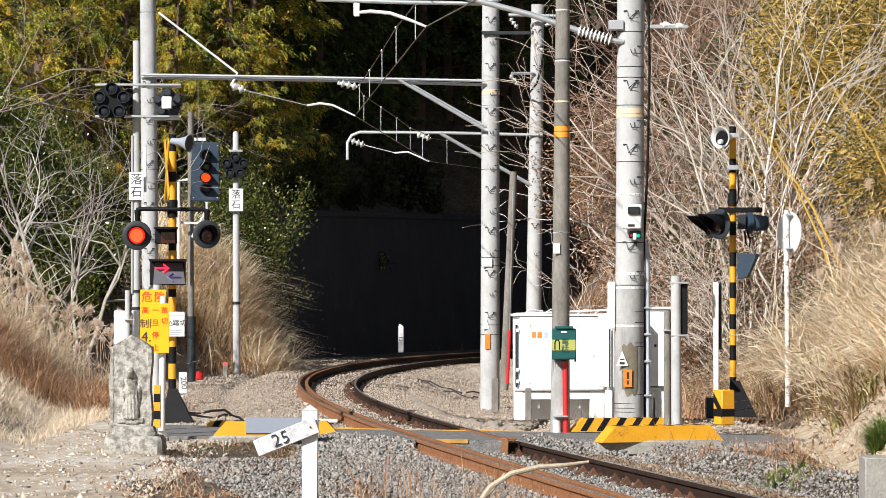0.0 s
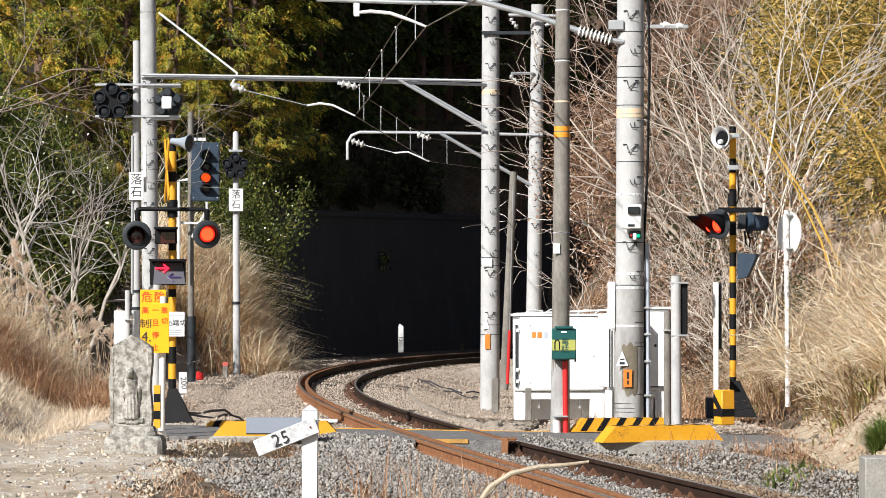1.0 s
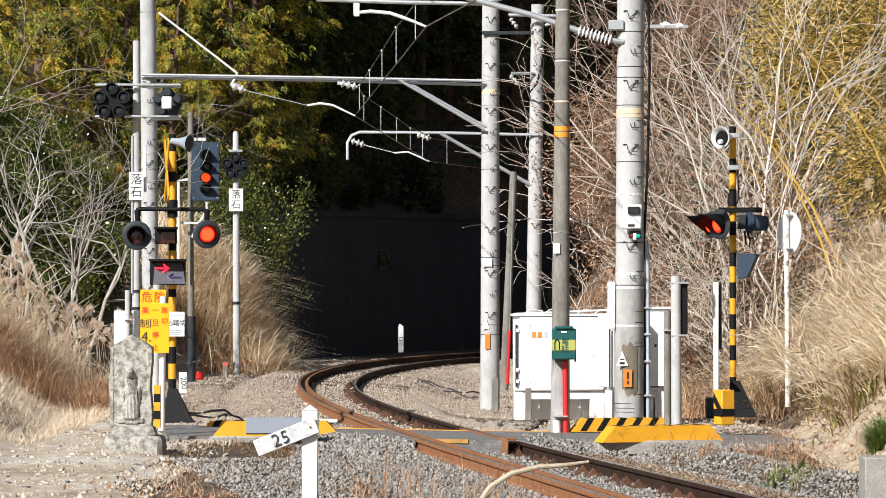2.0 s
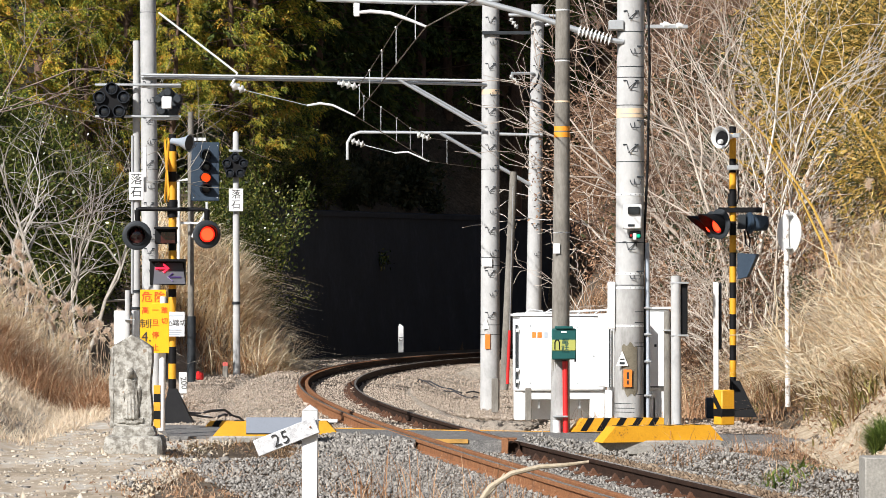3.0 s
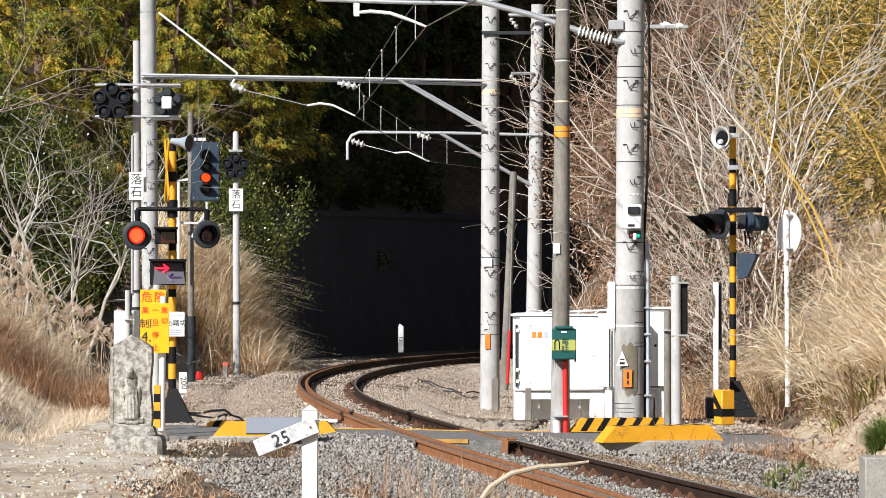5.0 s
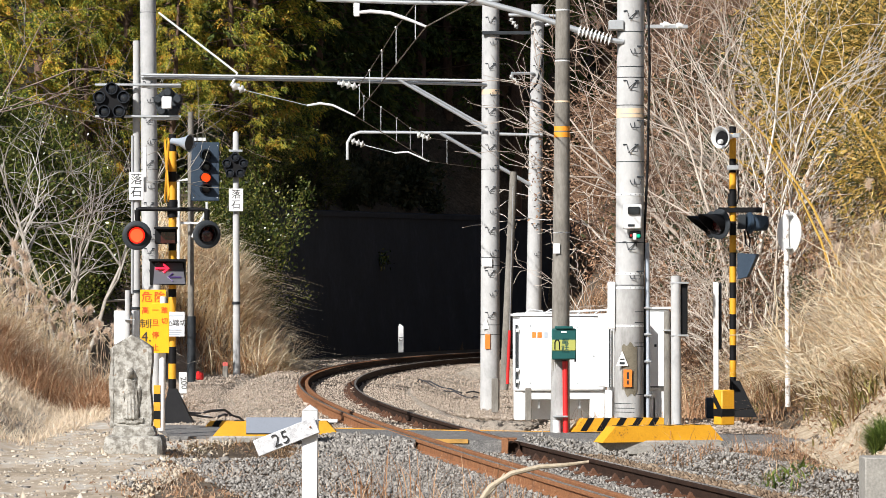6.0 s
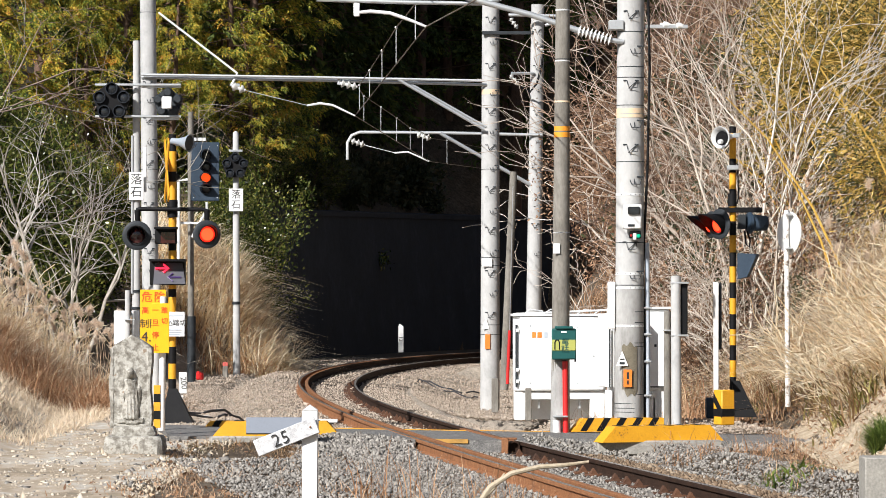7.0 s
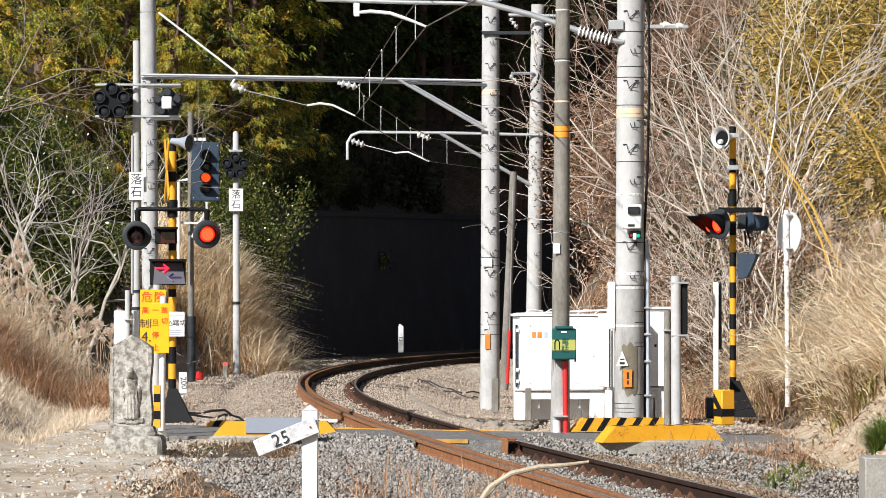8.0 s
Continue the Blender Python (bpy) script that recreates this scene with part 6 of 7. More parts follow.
def grow(rng, segs, p, d, ln, r, depth, spread, wander, kids, lift=0.12, steps=5, thin=0.004):
    """Adds a wandering branch and its side branches to segs."""
    step = ln / steps
    for k in range(steps):
        d = d + Vector([rng.gauss(0, wander) for _ in range(3)]) + Vector((0, 0, lift * 0.3))
        d.normalize()
        q = p + d * step
        r1 = max(r * (1 - 0.75 * (k + 1) / steps), thin)
        r0 = max(r * (1 - 0.75 * k / steps), thin)
        segs.append((*p, *q, r0, r1))
        if depth > 0 and k > 0:
            for _ in range(kids if depth > 1 else kids - (k % 2)):
                side = d.orthogonal().normalized()
                side.rotate(Matrix.Rotation(rng.uniform(0, 6.283), 3, d))
                grow(rng, segs, q, (d + side * rng.uniform(spread * 0.6, spread * 1.4)).normalized(), ln * rng.uniform(0.32, 0.55), r1 * 0.66, depth - 1, spread, wander * 1.15, kids, lift, 4 if depth > 1 else 3, thin)
        p = q


def bare_shrub(seed, stems, tall, r, lean, material, name, label, spread=0.7, wander=0.13, kids=2, depth=2, thin=0.004, lift=0.12):
    rng = random.Random(seed)
    t = thing(name, (0, 0, 0), label, "shrub" if tall < 4.5 else "tree", group=label)
    for k in range(stems):
        segs = []
        a = rng.uniform(0, 6.283)
        d = Vector((math.cos(a) * lean, math.sin(a) * lean, 1)).normalized()
        grow(rng, segs, Vector((math.cos(a) * 0.15, math.sin(a) * 0.15, -0.15)), d, tall * rng.uniform(0.7, 1.1), r * rng.uniform(0.7, 1.1), depth, spread, wander, kids, lift, 6, thin)
        v, f = prisms(segs)
        stem = part_mesh("stem", fast(v, f), material, t)
        if depth == 1:
            tagged(stem, kind="stuff")
    return t


def evergreen(seed, tall, low, radius, leaf, width, n_limbs, per, material, name, label, droop=0.45, dense=56, clump=0.6, tri=False, inner=0.25):
    """A trunk, limbs and a ragged crown of drooping sprays."""
    rng = np.random.default_rng(seed)
    t = thing(name, (0, 0, 0), label, "tree", group=label)
    part("trunk", Geo().tube([(0, 0, -0.6), (0.05, 0, tall * 0.35), (0, 0.08, tall * 0.7), (0, 0, tall * 0.98)], [tall * 0.016, tall * 0.012, tall * 0.007, 0.02], 10), BARK, t)
    segs, ps, ds = [], [], []
    for k in range(n_limbs):
        h = low + (tall - low) * (k + rng.random()) / n_limbs
        fr = (h - low) / (tall - low)
        ln = radius * (1 - fr) ** 0.6 * rng.uniform(0.55, 1.2) + 0.3
        a = rng.uniform(0, 6.283)
        o = np.array([math.cos(a), math.sin(a), 0.0])
        tip = np.array([0, 0, h]) + o * ln + np.array([0, 0, ln * rng.uniform(-0.25, 0.25)])
        segs.append((0, 0, h, *tip, 0.035, 0.008))
        m = max(3, int(per * ln / radius))
        for q in range(m):
            f = inner + (1 - inner) * (q + rng.random()) / m
            c = np.array([0, 0, h]) * (1 - f) + tip * f + rng.normal(0, 0.2, 3)
            k2 = int(rng.integers(dense // 16, dense // 8 + 1))
            ax = unit(o * 0.8 + rng.normal(0, 0.6, (k2, 3)) * np.array([1, 1, 0.4]) + np.array([0, 0, -droop]))
            sd = unit(np.cross(ax, np.array([0, 0, 1.0]) + rng.normal(0, 0.3, (k2, 3))))
            ln2 = rng.uniform(0.6, 1.15, (k2, 1)) * clump
            for w in range(10):
                u = 0.12 + 0.88 * w / 9
                ps.append(c + ax * ln2 * u + np.array([0, 0, -0.28 * u * u]) * ln2)
                ds.append(unit(ax * 0.75 + sd * (1 - 2 * (w % 2)) * (0.75 - 0.45 * u) + np.array([0, 0, -0.45 * u]) + rng.normal(0, 0.14, (k2, 3))))
    p, d = np.concatenate(ps), np.concatenate(ds)
    v, f = leaf_quads(rng, p, d, rng.uniform(leaf * 0.6, leaf * 1.3, len(p)), rng.uniform(width * 0.7, width * 1.3, len(p)), tri)
    part_mesh("crown", fast(v, f), material, t)
    v, f = prisms(segs)
    tagged(part_mesh("limb_work", fast(v, f), BARK, t), kind="stuff")
    return t


def leafy_bush(seed, tall, radius, n, leaf, width, material, name, label, up=0.1, tri=False, stems=5, bias=(0, 0, 0), lean=0.5):
    rng = np.random.default_rng(seed)
    t = thing(name, (0, 0, 0), label, "bush", group=label)
    r2 = random.Random(seed)
    segs = []
    for k in range(stems):
        a = r2.uniform(0, 6.283)
        grow(r2, segs, Vector((0, 0, -0.2)), Vector((math.cos(a) * lean, math.sin(a) * lean, 1)).normalized(), tall * 0.85, 0.03, 1, 0.7, 0.12, 2)
    v, f = prisms(segs)
    part_mesh("stem_work", fast(v, f), BARK, t)
    ends = np.array([s[3:6] for s in segs])
    c = ends[rng.integers(0, len(ends), n)] + rng.normal(0, 0.105, (n, 3)) * radius
    d = unit(unit(c - np.array([0, 0, tall * 0.4])) + rng.normal(0, 0.7, (n, 3)) + np.array([0, 0, up]) + np.array(bias))
    v, f = leaf_quads(rng, c, d, rng.uniform(leaf * 0.7, leaf * 1.3, n), rng.uniform(width * 0.7, width * 1.3, n), tri)
    part_mesh("leaves", fast(v, f), material, t)
    return t


def scatter(protos, spots, seed, lo=0.8, hi=1.2, tilt=4.0, spin=180):
    """Sets copies of the prototypes on the ground at the spots."""
    rng = random.Random(seed)
    used = set()
    for k, (x, y) in enumerate(spots):
        ob = protos[k % len(protos)]
        z = float(height(x, y))
        s = rng.uniform(lo, hi)
        m = pose(x, y, z, rng.uniform(-tilt, tilt), rng.uniform(-tilt, tilt), rng.uniform(-spin, spin)) @ Matrix.Scale(s, 4)
        if ob in used:
            copy_thing(ob, m)
        else:
            ob.matrix_basis = m
            used.add(ob)
    for ob in protos:
        if ob not in used:
            raise ValueError("unused plant " + ob.name)


def spots(n, xr, yr, seed, keep=None, off=False):
    """n places in a stretch of the plan; off: x counts from the track's middle."""
    rng, out = random.Random(seed), []
    while len(out) < n:
        x, y = rng.uniform(*xr), rng.uniform(*yr)
        if off:
            x += float(track_x(y))
        if keep is None or keep(x, y):
            out.append((x, y))
    return out


def blades(rng, roots, ln, az, lean, width, twist=0.5):
    """Arching grass blades: root, length, way they lean, how far, width."""
    n = len(roots)
    o = np.stack([np.cos(az), np.sin(az), np.zeros(n)], 1)
    sd = az + math.pi / 2 + rng.normal(0, twist, n)
    side = np.stack([np.cos(sd), np.sin(sd), np.zeros(n)], 1)
    ln, lean, width = ln[:, None], lean[:, None], width[:, None]
    up = np.array([[0, 0, 1.0]])
    rows = []
    sway = np.stack([np.cos(az + 1.57), np.sin(az + 1.57), np.zeros(n)], 1) * rng.normal(0, 0.14, (n, 1))
    for t, w in ((0, 0.7), (0.3, 1.0), (0.55, 0.85), (0.78, 0.6), (1.0, 0.12)):
        c = roots + up * ln * (t - 0.62 * lean * t * t) + o * ln * lean * (0.15 * t + 0.75 * t * t) + sway * ln * t * t
        rows += [c - side * width * w / 2, c + side * width * w / 2]
    v = np.stack(rows, 1)
    f = np.array([[0, 1, 3, 2], [2, 3, 5, 4], [4, 5, 7, 6], [6, 7, 9, 8]])
    return v.reshape(-1, 3), (f[None] + 10 * np.arange(n)[:, None, None]).reshape(-1, 4)


def grass(name, n, xr, yr, ln, width, lean, material, label, seed, az=None, off=True, keep=None, tufts=0, spread=0.25, fountain=False):
    rng = np.random.default_rng(seed)
    m = tufts or n
    y = rng.uniform(*yr, m * 3)
    x = rng.uniform(*xr, m * 3) + (track_x(y) if off else 0)
    if keep is not None:
        ok = keep(x, y)
        x, y = x[ok], y[ok]
    x, y = x[:m], y[:m]
    if tufts:
        k = rng.integers(0, len(x), n)
        x, y = x[k] + rng.normal(0, spread, n), y[k] + rng.normal(0, spread, n)
    c = len(x)
    roots = np.stack([x, y, height(x, y) - 0.03], 1)
    a = rng.uniform(0, 6.283, c) if az is None else rng.normal(az, 0.95, c)
    if fountain:
        a = np.where(rng.random(c) < 0.3, rng.normal(math.pi * 1.2, 0.9, c), a)
    v, f = blades(rng, roots, rng.uniform(*ln, c), a, rng.uniform(*lean, c), rng.uniform(*width, c))
    return stuff(name, fast(v, f), material, label, "grass")


def plume_stalk(seed):
    """One pampas stalk with its feathery head."""
    rng = np.random.default_rng(seed)
    t = thing("pampas_stalk", (0, 0, 0), "dry pampas stalk with a feathery pale plume", "pampas grass", group="pampas stalks with plumes")
    bend = rng.uniform(-0.12, 0.12, 2)
    pts = [(bend[0] * k * k, bend[1] * k * k, 1.75 * k) for k in (0, 0.35, 0.7, 1.0)]
    part("stalk", Geo().tube(pts, [0.006, 0.005, 0.0045, 0.004], 5), PINK_STRAW, t)
    n = 400
    u = rng.random(n)
    c = np.array(pts[3]) + np.stack([0.1 * u * u, 0.04 * u, -0.08 + 0.2 * u - 0.07 * u * u], 1)
    d = unit(np.stack([rng.normal(0.3, 0.6, n), rng.normal(0, 0.6, n), rng.normal(0.3, 0.5, n)], 1))
    v, f = leaf_quads(rng, c, d, rng.uniform(0.05, 0.12, n), 0.008)
    part_mesh("plume", fast(v, f), PLUME, t)
    return t


def clear_of_track(lo, hi):
    return lambda x, y: not (lo < x - float(track_x(y)) < hi)


SWAY = []


def planting():
    # evergreens on the bank behind and beside the wall
    lab = "tall yellowing evergreen tree with drooping sprays"
    near = [evergreen(k, 14.5, 1.2, 3.0, 0.125, 0.052, 115, 9, CEDAR, "evergreen_tree", lab, droop=0.6, dense=92, clump=0.46, inner=0.45) for k in (11, 12, 13)]
    # the wood steps up the hillside, so that each row stands in the sun above the one before it
    front = [(-7.9, 106, 0.45), (-10.2, 104.5, 0.55), (-12.4, 103.5, 0.75), (-7.4, 110.5, 0.65), (-9.6, 110, 0.8), (-12.0, 109, 0.95),
             (-6.8, 115, 0.95), (-8.8, 115, 1.05), (-6.2, 119.5, 1.15), (-10.8, 114, 1.05)]
    for k, (x, y, sc) in enumerate(front):
        m = pose(x, y, float(height(x, y)), 3 * math.sin(k), 3 * math.cos(k), 137 * k) @ Matrix.Scale(sc, 4)
        if k < 3:
            near[k].matrix_basis = m
        else:
            copy_thing(near[k % 3], m)
    for k, (x, y) in enumerate(((-12.4, 100.5), (-11.6, 98.3), (-13.0, 104), (-10.9, 103))):
        copy_thing(near[k % 3], pose(x, y, float(height(x, y)) - 0.5, 0, 0, 77 * k) @ Matrix.Scale(0.54 + 0.03 * (k % 3), 4))
    high = evergreen(16, 15.0, 4.6, 3.4, 0.115, 0.046, 90, 8, CEDAR, "evergreen_tree", "tall evergreen tree with a high yellowing crown", droop=0.6, dense=72, clump=0.42, inner=0.45)
    scatter([high], [(-6.5, 113), (-5.6, 112)], 33, 0.62, 0.7)
    far = [evergreen(k, 15.0, 1.0, 3.2, 0.22, 0.08, 64, 5, DARK_CEDAR, "evergreen_tree", "dark evergreen tree in the wood behind", dense=42, clump=0.6, tri=True) for k in (14, 15)]
    tall = evergreen(17, 25.0, 5.0, 3.6, 0.24, 0.09, 90, 5, DARK_CEDAR, "evergreen_tree", "very tall dark evergreen tree in the wood", dense=36, clump=0.7, tri=True)
    scatter([tall], spots(8, (-15, -8.5), (115, 128), 35, off=True), 36, 0.9, 1.15)
    sp = spots(8, (-15, -6.2), (110, 128), 5, lambda x, y: -0.128 * y < x < float(track_x(y)) - 9)
    sp += spots(24, (-12, 14), (120, 150), 7, lambda x, y: x < float(track_x(y)) - 8.5)
    sp += spots(12, (-12.5, -8), (122, 148), 38, off=True)
    sp += spots(16, (-6, 4), (138, 156), 40, lambda x, y: x < float(track_x(y)) - 7)
    sp += spots(9, (0.5, 6), (146, 160), 42, lambda x, y: x < float(track_x(min(y, 154))) - 5)
    sp += spots(10, (10, 24), (104, 140), 8, lambda x, y: x > float(track_x(y)) + 11)
    sp += spots(12, (1, 18), (156, 178), 18)
    scatter(far, sp, 27, 0.9, 1.25)
    bushes = [leafy_bush(k, 3.0, 1.9, 7000, 0.1, 0.048, BROADLEAF, "evergreen_bush", "dense bush with small glossy green leaves") for k in (31, 32)]
    sp = [(-7.0, 100), (-6.7, 103.6), (-6.0, 108.6), (-6.4, 111), (-7.6, 97), (-7.4, 101), (-11.6, 80), (-12.6, 83), (-11.2, 85), (-6.6, 107), (-5.8, 117.5), (-5.3, 119.6), (-4.7, 121.8), (-6.3, 115), (-6.0, 113), (-4.0, 124), (-10.6, 98), (-12.0, 97.5), (-9.6, 97.5), (-10.5, 99), (-8.8, 98.5), (-11.7, 99.5), (-13.0, 98), (-12.6, 95)]
    scatter(bushes, sp, 22, 0.7, 0.95)
    hedge = leafy_bush(35, 5.0, 2.2, 12000, 0.11, 0.055, BROADLEAF, "evergreen_bush", "tall dense glossy bush before the end of the wall", stems=8, lean=0.2)
    scatter([hedge], [(-5.2, 101.6), (-6.1, 102.6), (-5.5, 103.4), (-6.6, 101.2)], 46, 0.78, 0.88)
    low = leafy_bush(36, 1.6, 1.4, 3200, 0.1, 0.048, BROADLEAF, "evergreen_bush", "low glossy bush on the bank")
    scatter([low], spots(16, (-11.4, -7.9), (79, 87.5), 47) + spots(24, (-13.4, -9.7), (88, 95.5), 50), 48, 0.8, 1.25)
    under = [leafy_bush(k, 2.2, 2.4, 1500, 0.3, 0.13, DEEP_LEAF, "undergrowth_bush", "dark evergreen undergrowth above the wall", tri=True, stems=3) for k in (33, 34)]
    scatter(under, spots(46, (-10.5, -7.4), (106, 140), 10, off=True) + spots(30, (-7.6, -6.5), (107, 140), 30, off=True), 29, 0.5, 1.0)
    shade = leafy_bush(37, 1.5, 2.0, 1900, 0.11, 0.05, DEEP_LEAF, "undergrowth_bush", "dark green undergrowth among bare shrubs", stems=4)
    scatter([shade], spots(46, (7.2, 12), (57, 84), 51, lambda x, y: 0.058 * y < x < 0.11 * y, off=True), 52, 0.7, 1.15, 12)
    # bare shrubs and slender trees
    grey = [bare_shrub(k, 2, 3.8, 0.055, 0.5, GREY_TWIG, "bare_tree", "leafless grey tree with tangled crooked branches", 0.9, 0.25, kids=2, thin=0.0042, lift=0.15) for k in (41, 42, 43)]
    sp = [(-7.3, 70), (-8.1, 73), (-8.9, 77), (-7.6, 76)]
    scatter(grey, sp, 23, 0.95, 1.25, 9)
    weeping = [bare_shrub(k, 2, 8.0, 0.07, 0.3, PINK_TWIG, "bare_tree", "leafless tree with fine hanging pinkish twigs", 0.8, 0.17, kids=3, thin=0.005, lift=-0.45) for k in (44,)]
    scatter(weeping, [(-12.2, 88)], 49, 0.95, 1.15, 5)
    pale = [bare_shrub(k, 2, 4.4, 0.052, 0.3, PALE_TWIG, "bare_sapling", "leafless pale sapling on the sunny bank", 0.95, 0.24, kids=2, thin=0.006, lift=0.1) for k in (51, 52, 53)]
    sp = spots(18, (6.0, 11), (57, 80), 13, lambda x, y: 0.055 * y < x < 0.092 * y, off=True) + spots(6, (4.5, 5.4), (60, 64), 37)
    scatter(pale, sp, 24, 0.6, 1.15, 14)
    slim = [bare_shrub(k, 2, 5.4, 0.065, 0.35, PALE_TWIG, "bare_sapling", "tall slender leafless sapling with pale bark", 0.75, 0.13, kids=2, thin=0.006, lift=0.14) for k in (54, 55)]
    scatter(slim, [(4.9, 66), (5.3, 69), (5.2, 70.5), (5.1, 62), (5.6, 66), (6.0, 71), (6.4, 68), (5.4, 60.5), (7.0, 74), (5.9, 62.5)], 41, 0.75, 1.1, 12)
    brown = [bare_shrub(k, 6, 1.9, 0.02, 0.8, BROWN_TWIG, "bare_shrub", "dense leafless brown shrub on the bank", 0.95, 0.28, thin=0.0042) for k in (61, 62, 63)]
    sp = spots(52, (6.4, 14), (56, 98), 14, lambda x, y: 0.068 * y < x < 0.092 * y, off=True) + [(-10.2, 83), (-11.8, 85.5), (-13.4, 82)] + spots(12, (7.4, 10.5), (82, 98), 34, lambda x, y: x > 0.066 * y, off=True)
    scatter(brown, sp, 25, 0.8, 1.6, 14)
    small = [bare_shrub(k, 5, 1.1, 0.009, 0.9, STRAW, "dry_weed_clump", "tangled straw-coloured dry weed stalks", 0.8, 0.22, kids=3, depth=1, thin=0.005) for k in (67, 68)]
    sp = spots(20, (-8.2, -5.9), (60, 68), 31) + spots(22, (4.9, 7.6), (44, 58), 32, lambda x, y: x > float(track_x(y)) + float(foot_right(y)) + 0.1)
    scatter(small, sp, 30, 0.7, 1.3, 18)
    dry = [leafy_bush(k, 1.9, 2.4, 2600, 0.065, 0.03, DRY_LEAF, "dry_bush", "bush with withered reddish-brown leaves", -0.3, stems=4) for k in (65, 66)]
    sp = spots(64, (6.4, 15), (58, 100), 16, lambda x, y: 0.046 * y < x < 0.1 * y, off=True) + spots(26, (6.2, 9), (76, 98), 39, lambda x, y: x > 0.042 * y, off=True)
    scatter(dry, sp, 28, 0.8, 1.7, 14)
    # bamboo grass high on the right bank
    sasa = [leafy_bush(k, 2.0, 2.2, 6200, 0.12, 0.02, BAMBOO, "bamboo_bush", "yellowing bamboo grass bush on the bank", -0.3, bias=(-0.35, -0.2, -0.4)) for k in (71, 72, 73)]
    sp = spots(44, (5.6, 10.5), (58, 82), 15, lambda x, y: 0.1 * y < x < 0.128 * y and float(height(x, y)) > 0.04 * y)
    scatter(sasa, sp, 26, 0.8, 1.3, 14, 35)
    rng = random.Random(8)
    for k in range(16):
        x, y = rng.uniform(6.4, 9.0), rng.uniform(56, 68)
        z = float(height(x, y))
        h, lx = rng.uniform(1.8, 3.2), rng.uniform(-2.4, -1.0)
        g = Geo().tube([(x, y, z), (x + lx * 0.32, y, z + h * 0.45), (x + lx * 0.68, y - 0.2, z + h * 0.8), (x + lx, y - 0.4, z + h)], [0.022, 0.019, 0.014, 0.007], 5)
        solo("bamboo_cane", g, CANE, "arching yellow bamboo cane", "bamboo", group="arching yellow bamboo canes", base=(x, y, z))
    # grasses
    def bank(lo, hi):
        return lambda x, y: (x > track_x(y) + foot_right(y) + lo) & (height(x, y) < hi * y)
    grass("pampas_grass", 9000, (3.9, 12), (43, 66), (0.5, 1.3), (0.02, 0.038), (0.45, 1.55), STRAW, "long dry straw-coloured pampas blades hanging over the bank", 81,
          keep=lambda x, y: bank(0.35, 0.05)(x, y) & ((y > 52) | (x > track_x(y) + foot_right(y) + 0.6)), tufts=175, spread=0.14, az=math.pi * 1.1)
    grass("pampas_grass", 1500, (3.9, 12), (43, 66), (0.5, 1.1), (0.014, 0.026), (0.2, 1.2), PINK_STRAW, "pinkish pampas blades standing among the others", 100, keep=bank(0.4, 0.05), tufts=90, spread=0.14)
    grass("green_blades", 3200, (3.9, 12), (43, 66), (0.25, 0.7), (0.016, 0.03), (0.4, 1.5), OLIVE, "olive half-dry blades low in the pampas", 105, keep=bank(0.3, 0.047), tufts=110, spread=0.16)
    grass("dry_grass", 2200, (3.9, 12), (42, 64), (0.3, 0.9), (0.014, 0.026), (0.3, 1.6), BROWN_BLADE, "brown dead blades under the pampas", 96, keep=bank(0.2, 0.047), az=math.pi * 1.1)
    grass("dry_grass", 13000, (4.2, 11), (52, 84), (0.4, 1.2), (0.006, 0.014), (0.2, 1.2), RED_STRAW, "brown dry undergrowth on the bank", 82, keep=lambda x, y: (y > 56) | (x > 0.088 * y))
    grass("pampas_grass", 9000, (-9.5, -4.4), (58, 72), (0.35, 1.0), (0.009, 0.018), (0.4, 2.0), PINK_STRAW, "tall pinkish dry pampas grass beside the lane", 83, tufts=420, spread=0.2)
    grass("pampas_grass", 1100, (-9.5, -4.4), (58, 70), (0.4, 1.0), (0.01, 0.02), (0.3, 1.6), STRAW, "pale pampas blades beside the lane", 103, tufts=180, spread=0.2)
    grass("dry_weeds", 9000, (-6.4, -3.3), (56.6, 62), (0.25, 0.95), (0.008, 0.015), (0.3, 1.8), RED_STRAW, "russet dry weeds at the edge of the lane", 84, tufts=260, spread=0.16)
    grass("pampas_grass", 9000, (-7.0, -4.25), (88.4, 95), (0.6, 1.7), (0.018, 0.034), (0.3, 1.5), STRAW, "tall golden dry grass at the end of the wall", 85, off=False, tufts=260, spread=0.25)
    grass("pampas_grass", 1800, (-4.9, -4.2), (89, 94.5), (0.5, 1.3), (0.01, 0.02), (0.8, 1.7), STRAW, "arching golden blades hanging towards the track", 104, off=False, tufts=34, spread=0.12, az=-0.3)
    grass("dry_weeds", 1800, (-6.9, -4.4), (88, 93), (0.4, 1.3), (0.01, 0.022), (0.3, 1.5), RED_STRAW, "russet stalks among the golden grass", 93, off=False, tufts=90, spread=0.2)
    grass("straw_tuft", 16000, (-8.2, -4.95), (43.5, 57.5), (0.12, 0.4), (0.006, 0.012), (0.4, 1.5), PALE_STRAW, "pale straw tufts on the lane's edge", 86, off=False)
    grass("verge_grass", 2600, (-4.2, -2.6), (40.5, 47), (0.04, 0.14), (0.004, 0.008), (0.5, 1.5), OLIVE, "short dry verge grass by the stone", 87, off=False, tufts=70, spread=0.1)
    grass("verge_weeds", 1500, (-2.9, -1.5), (33, 46), (0.06, 0.22), (0.003, 0.007), (0.4, 1.4), PINK_STRAW, "thin brown weeds in the ballast", 88, off=False, tufts=40, spread=0.1)
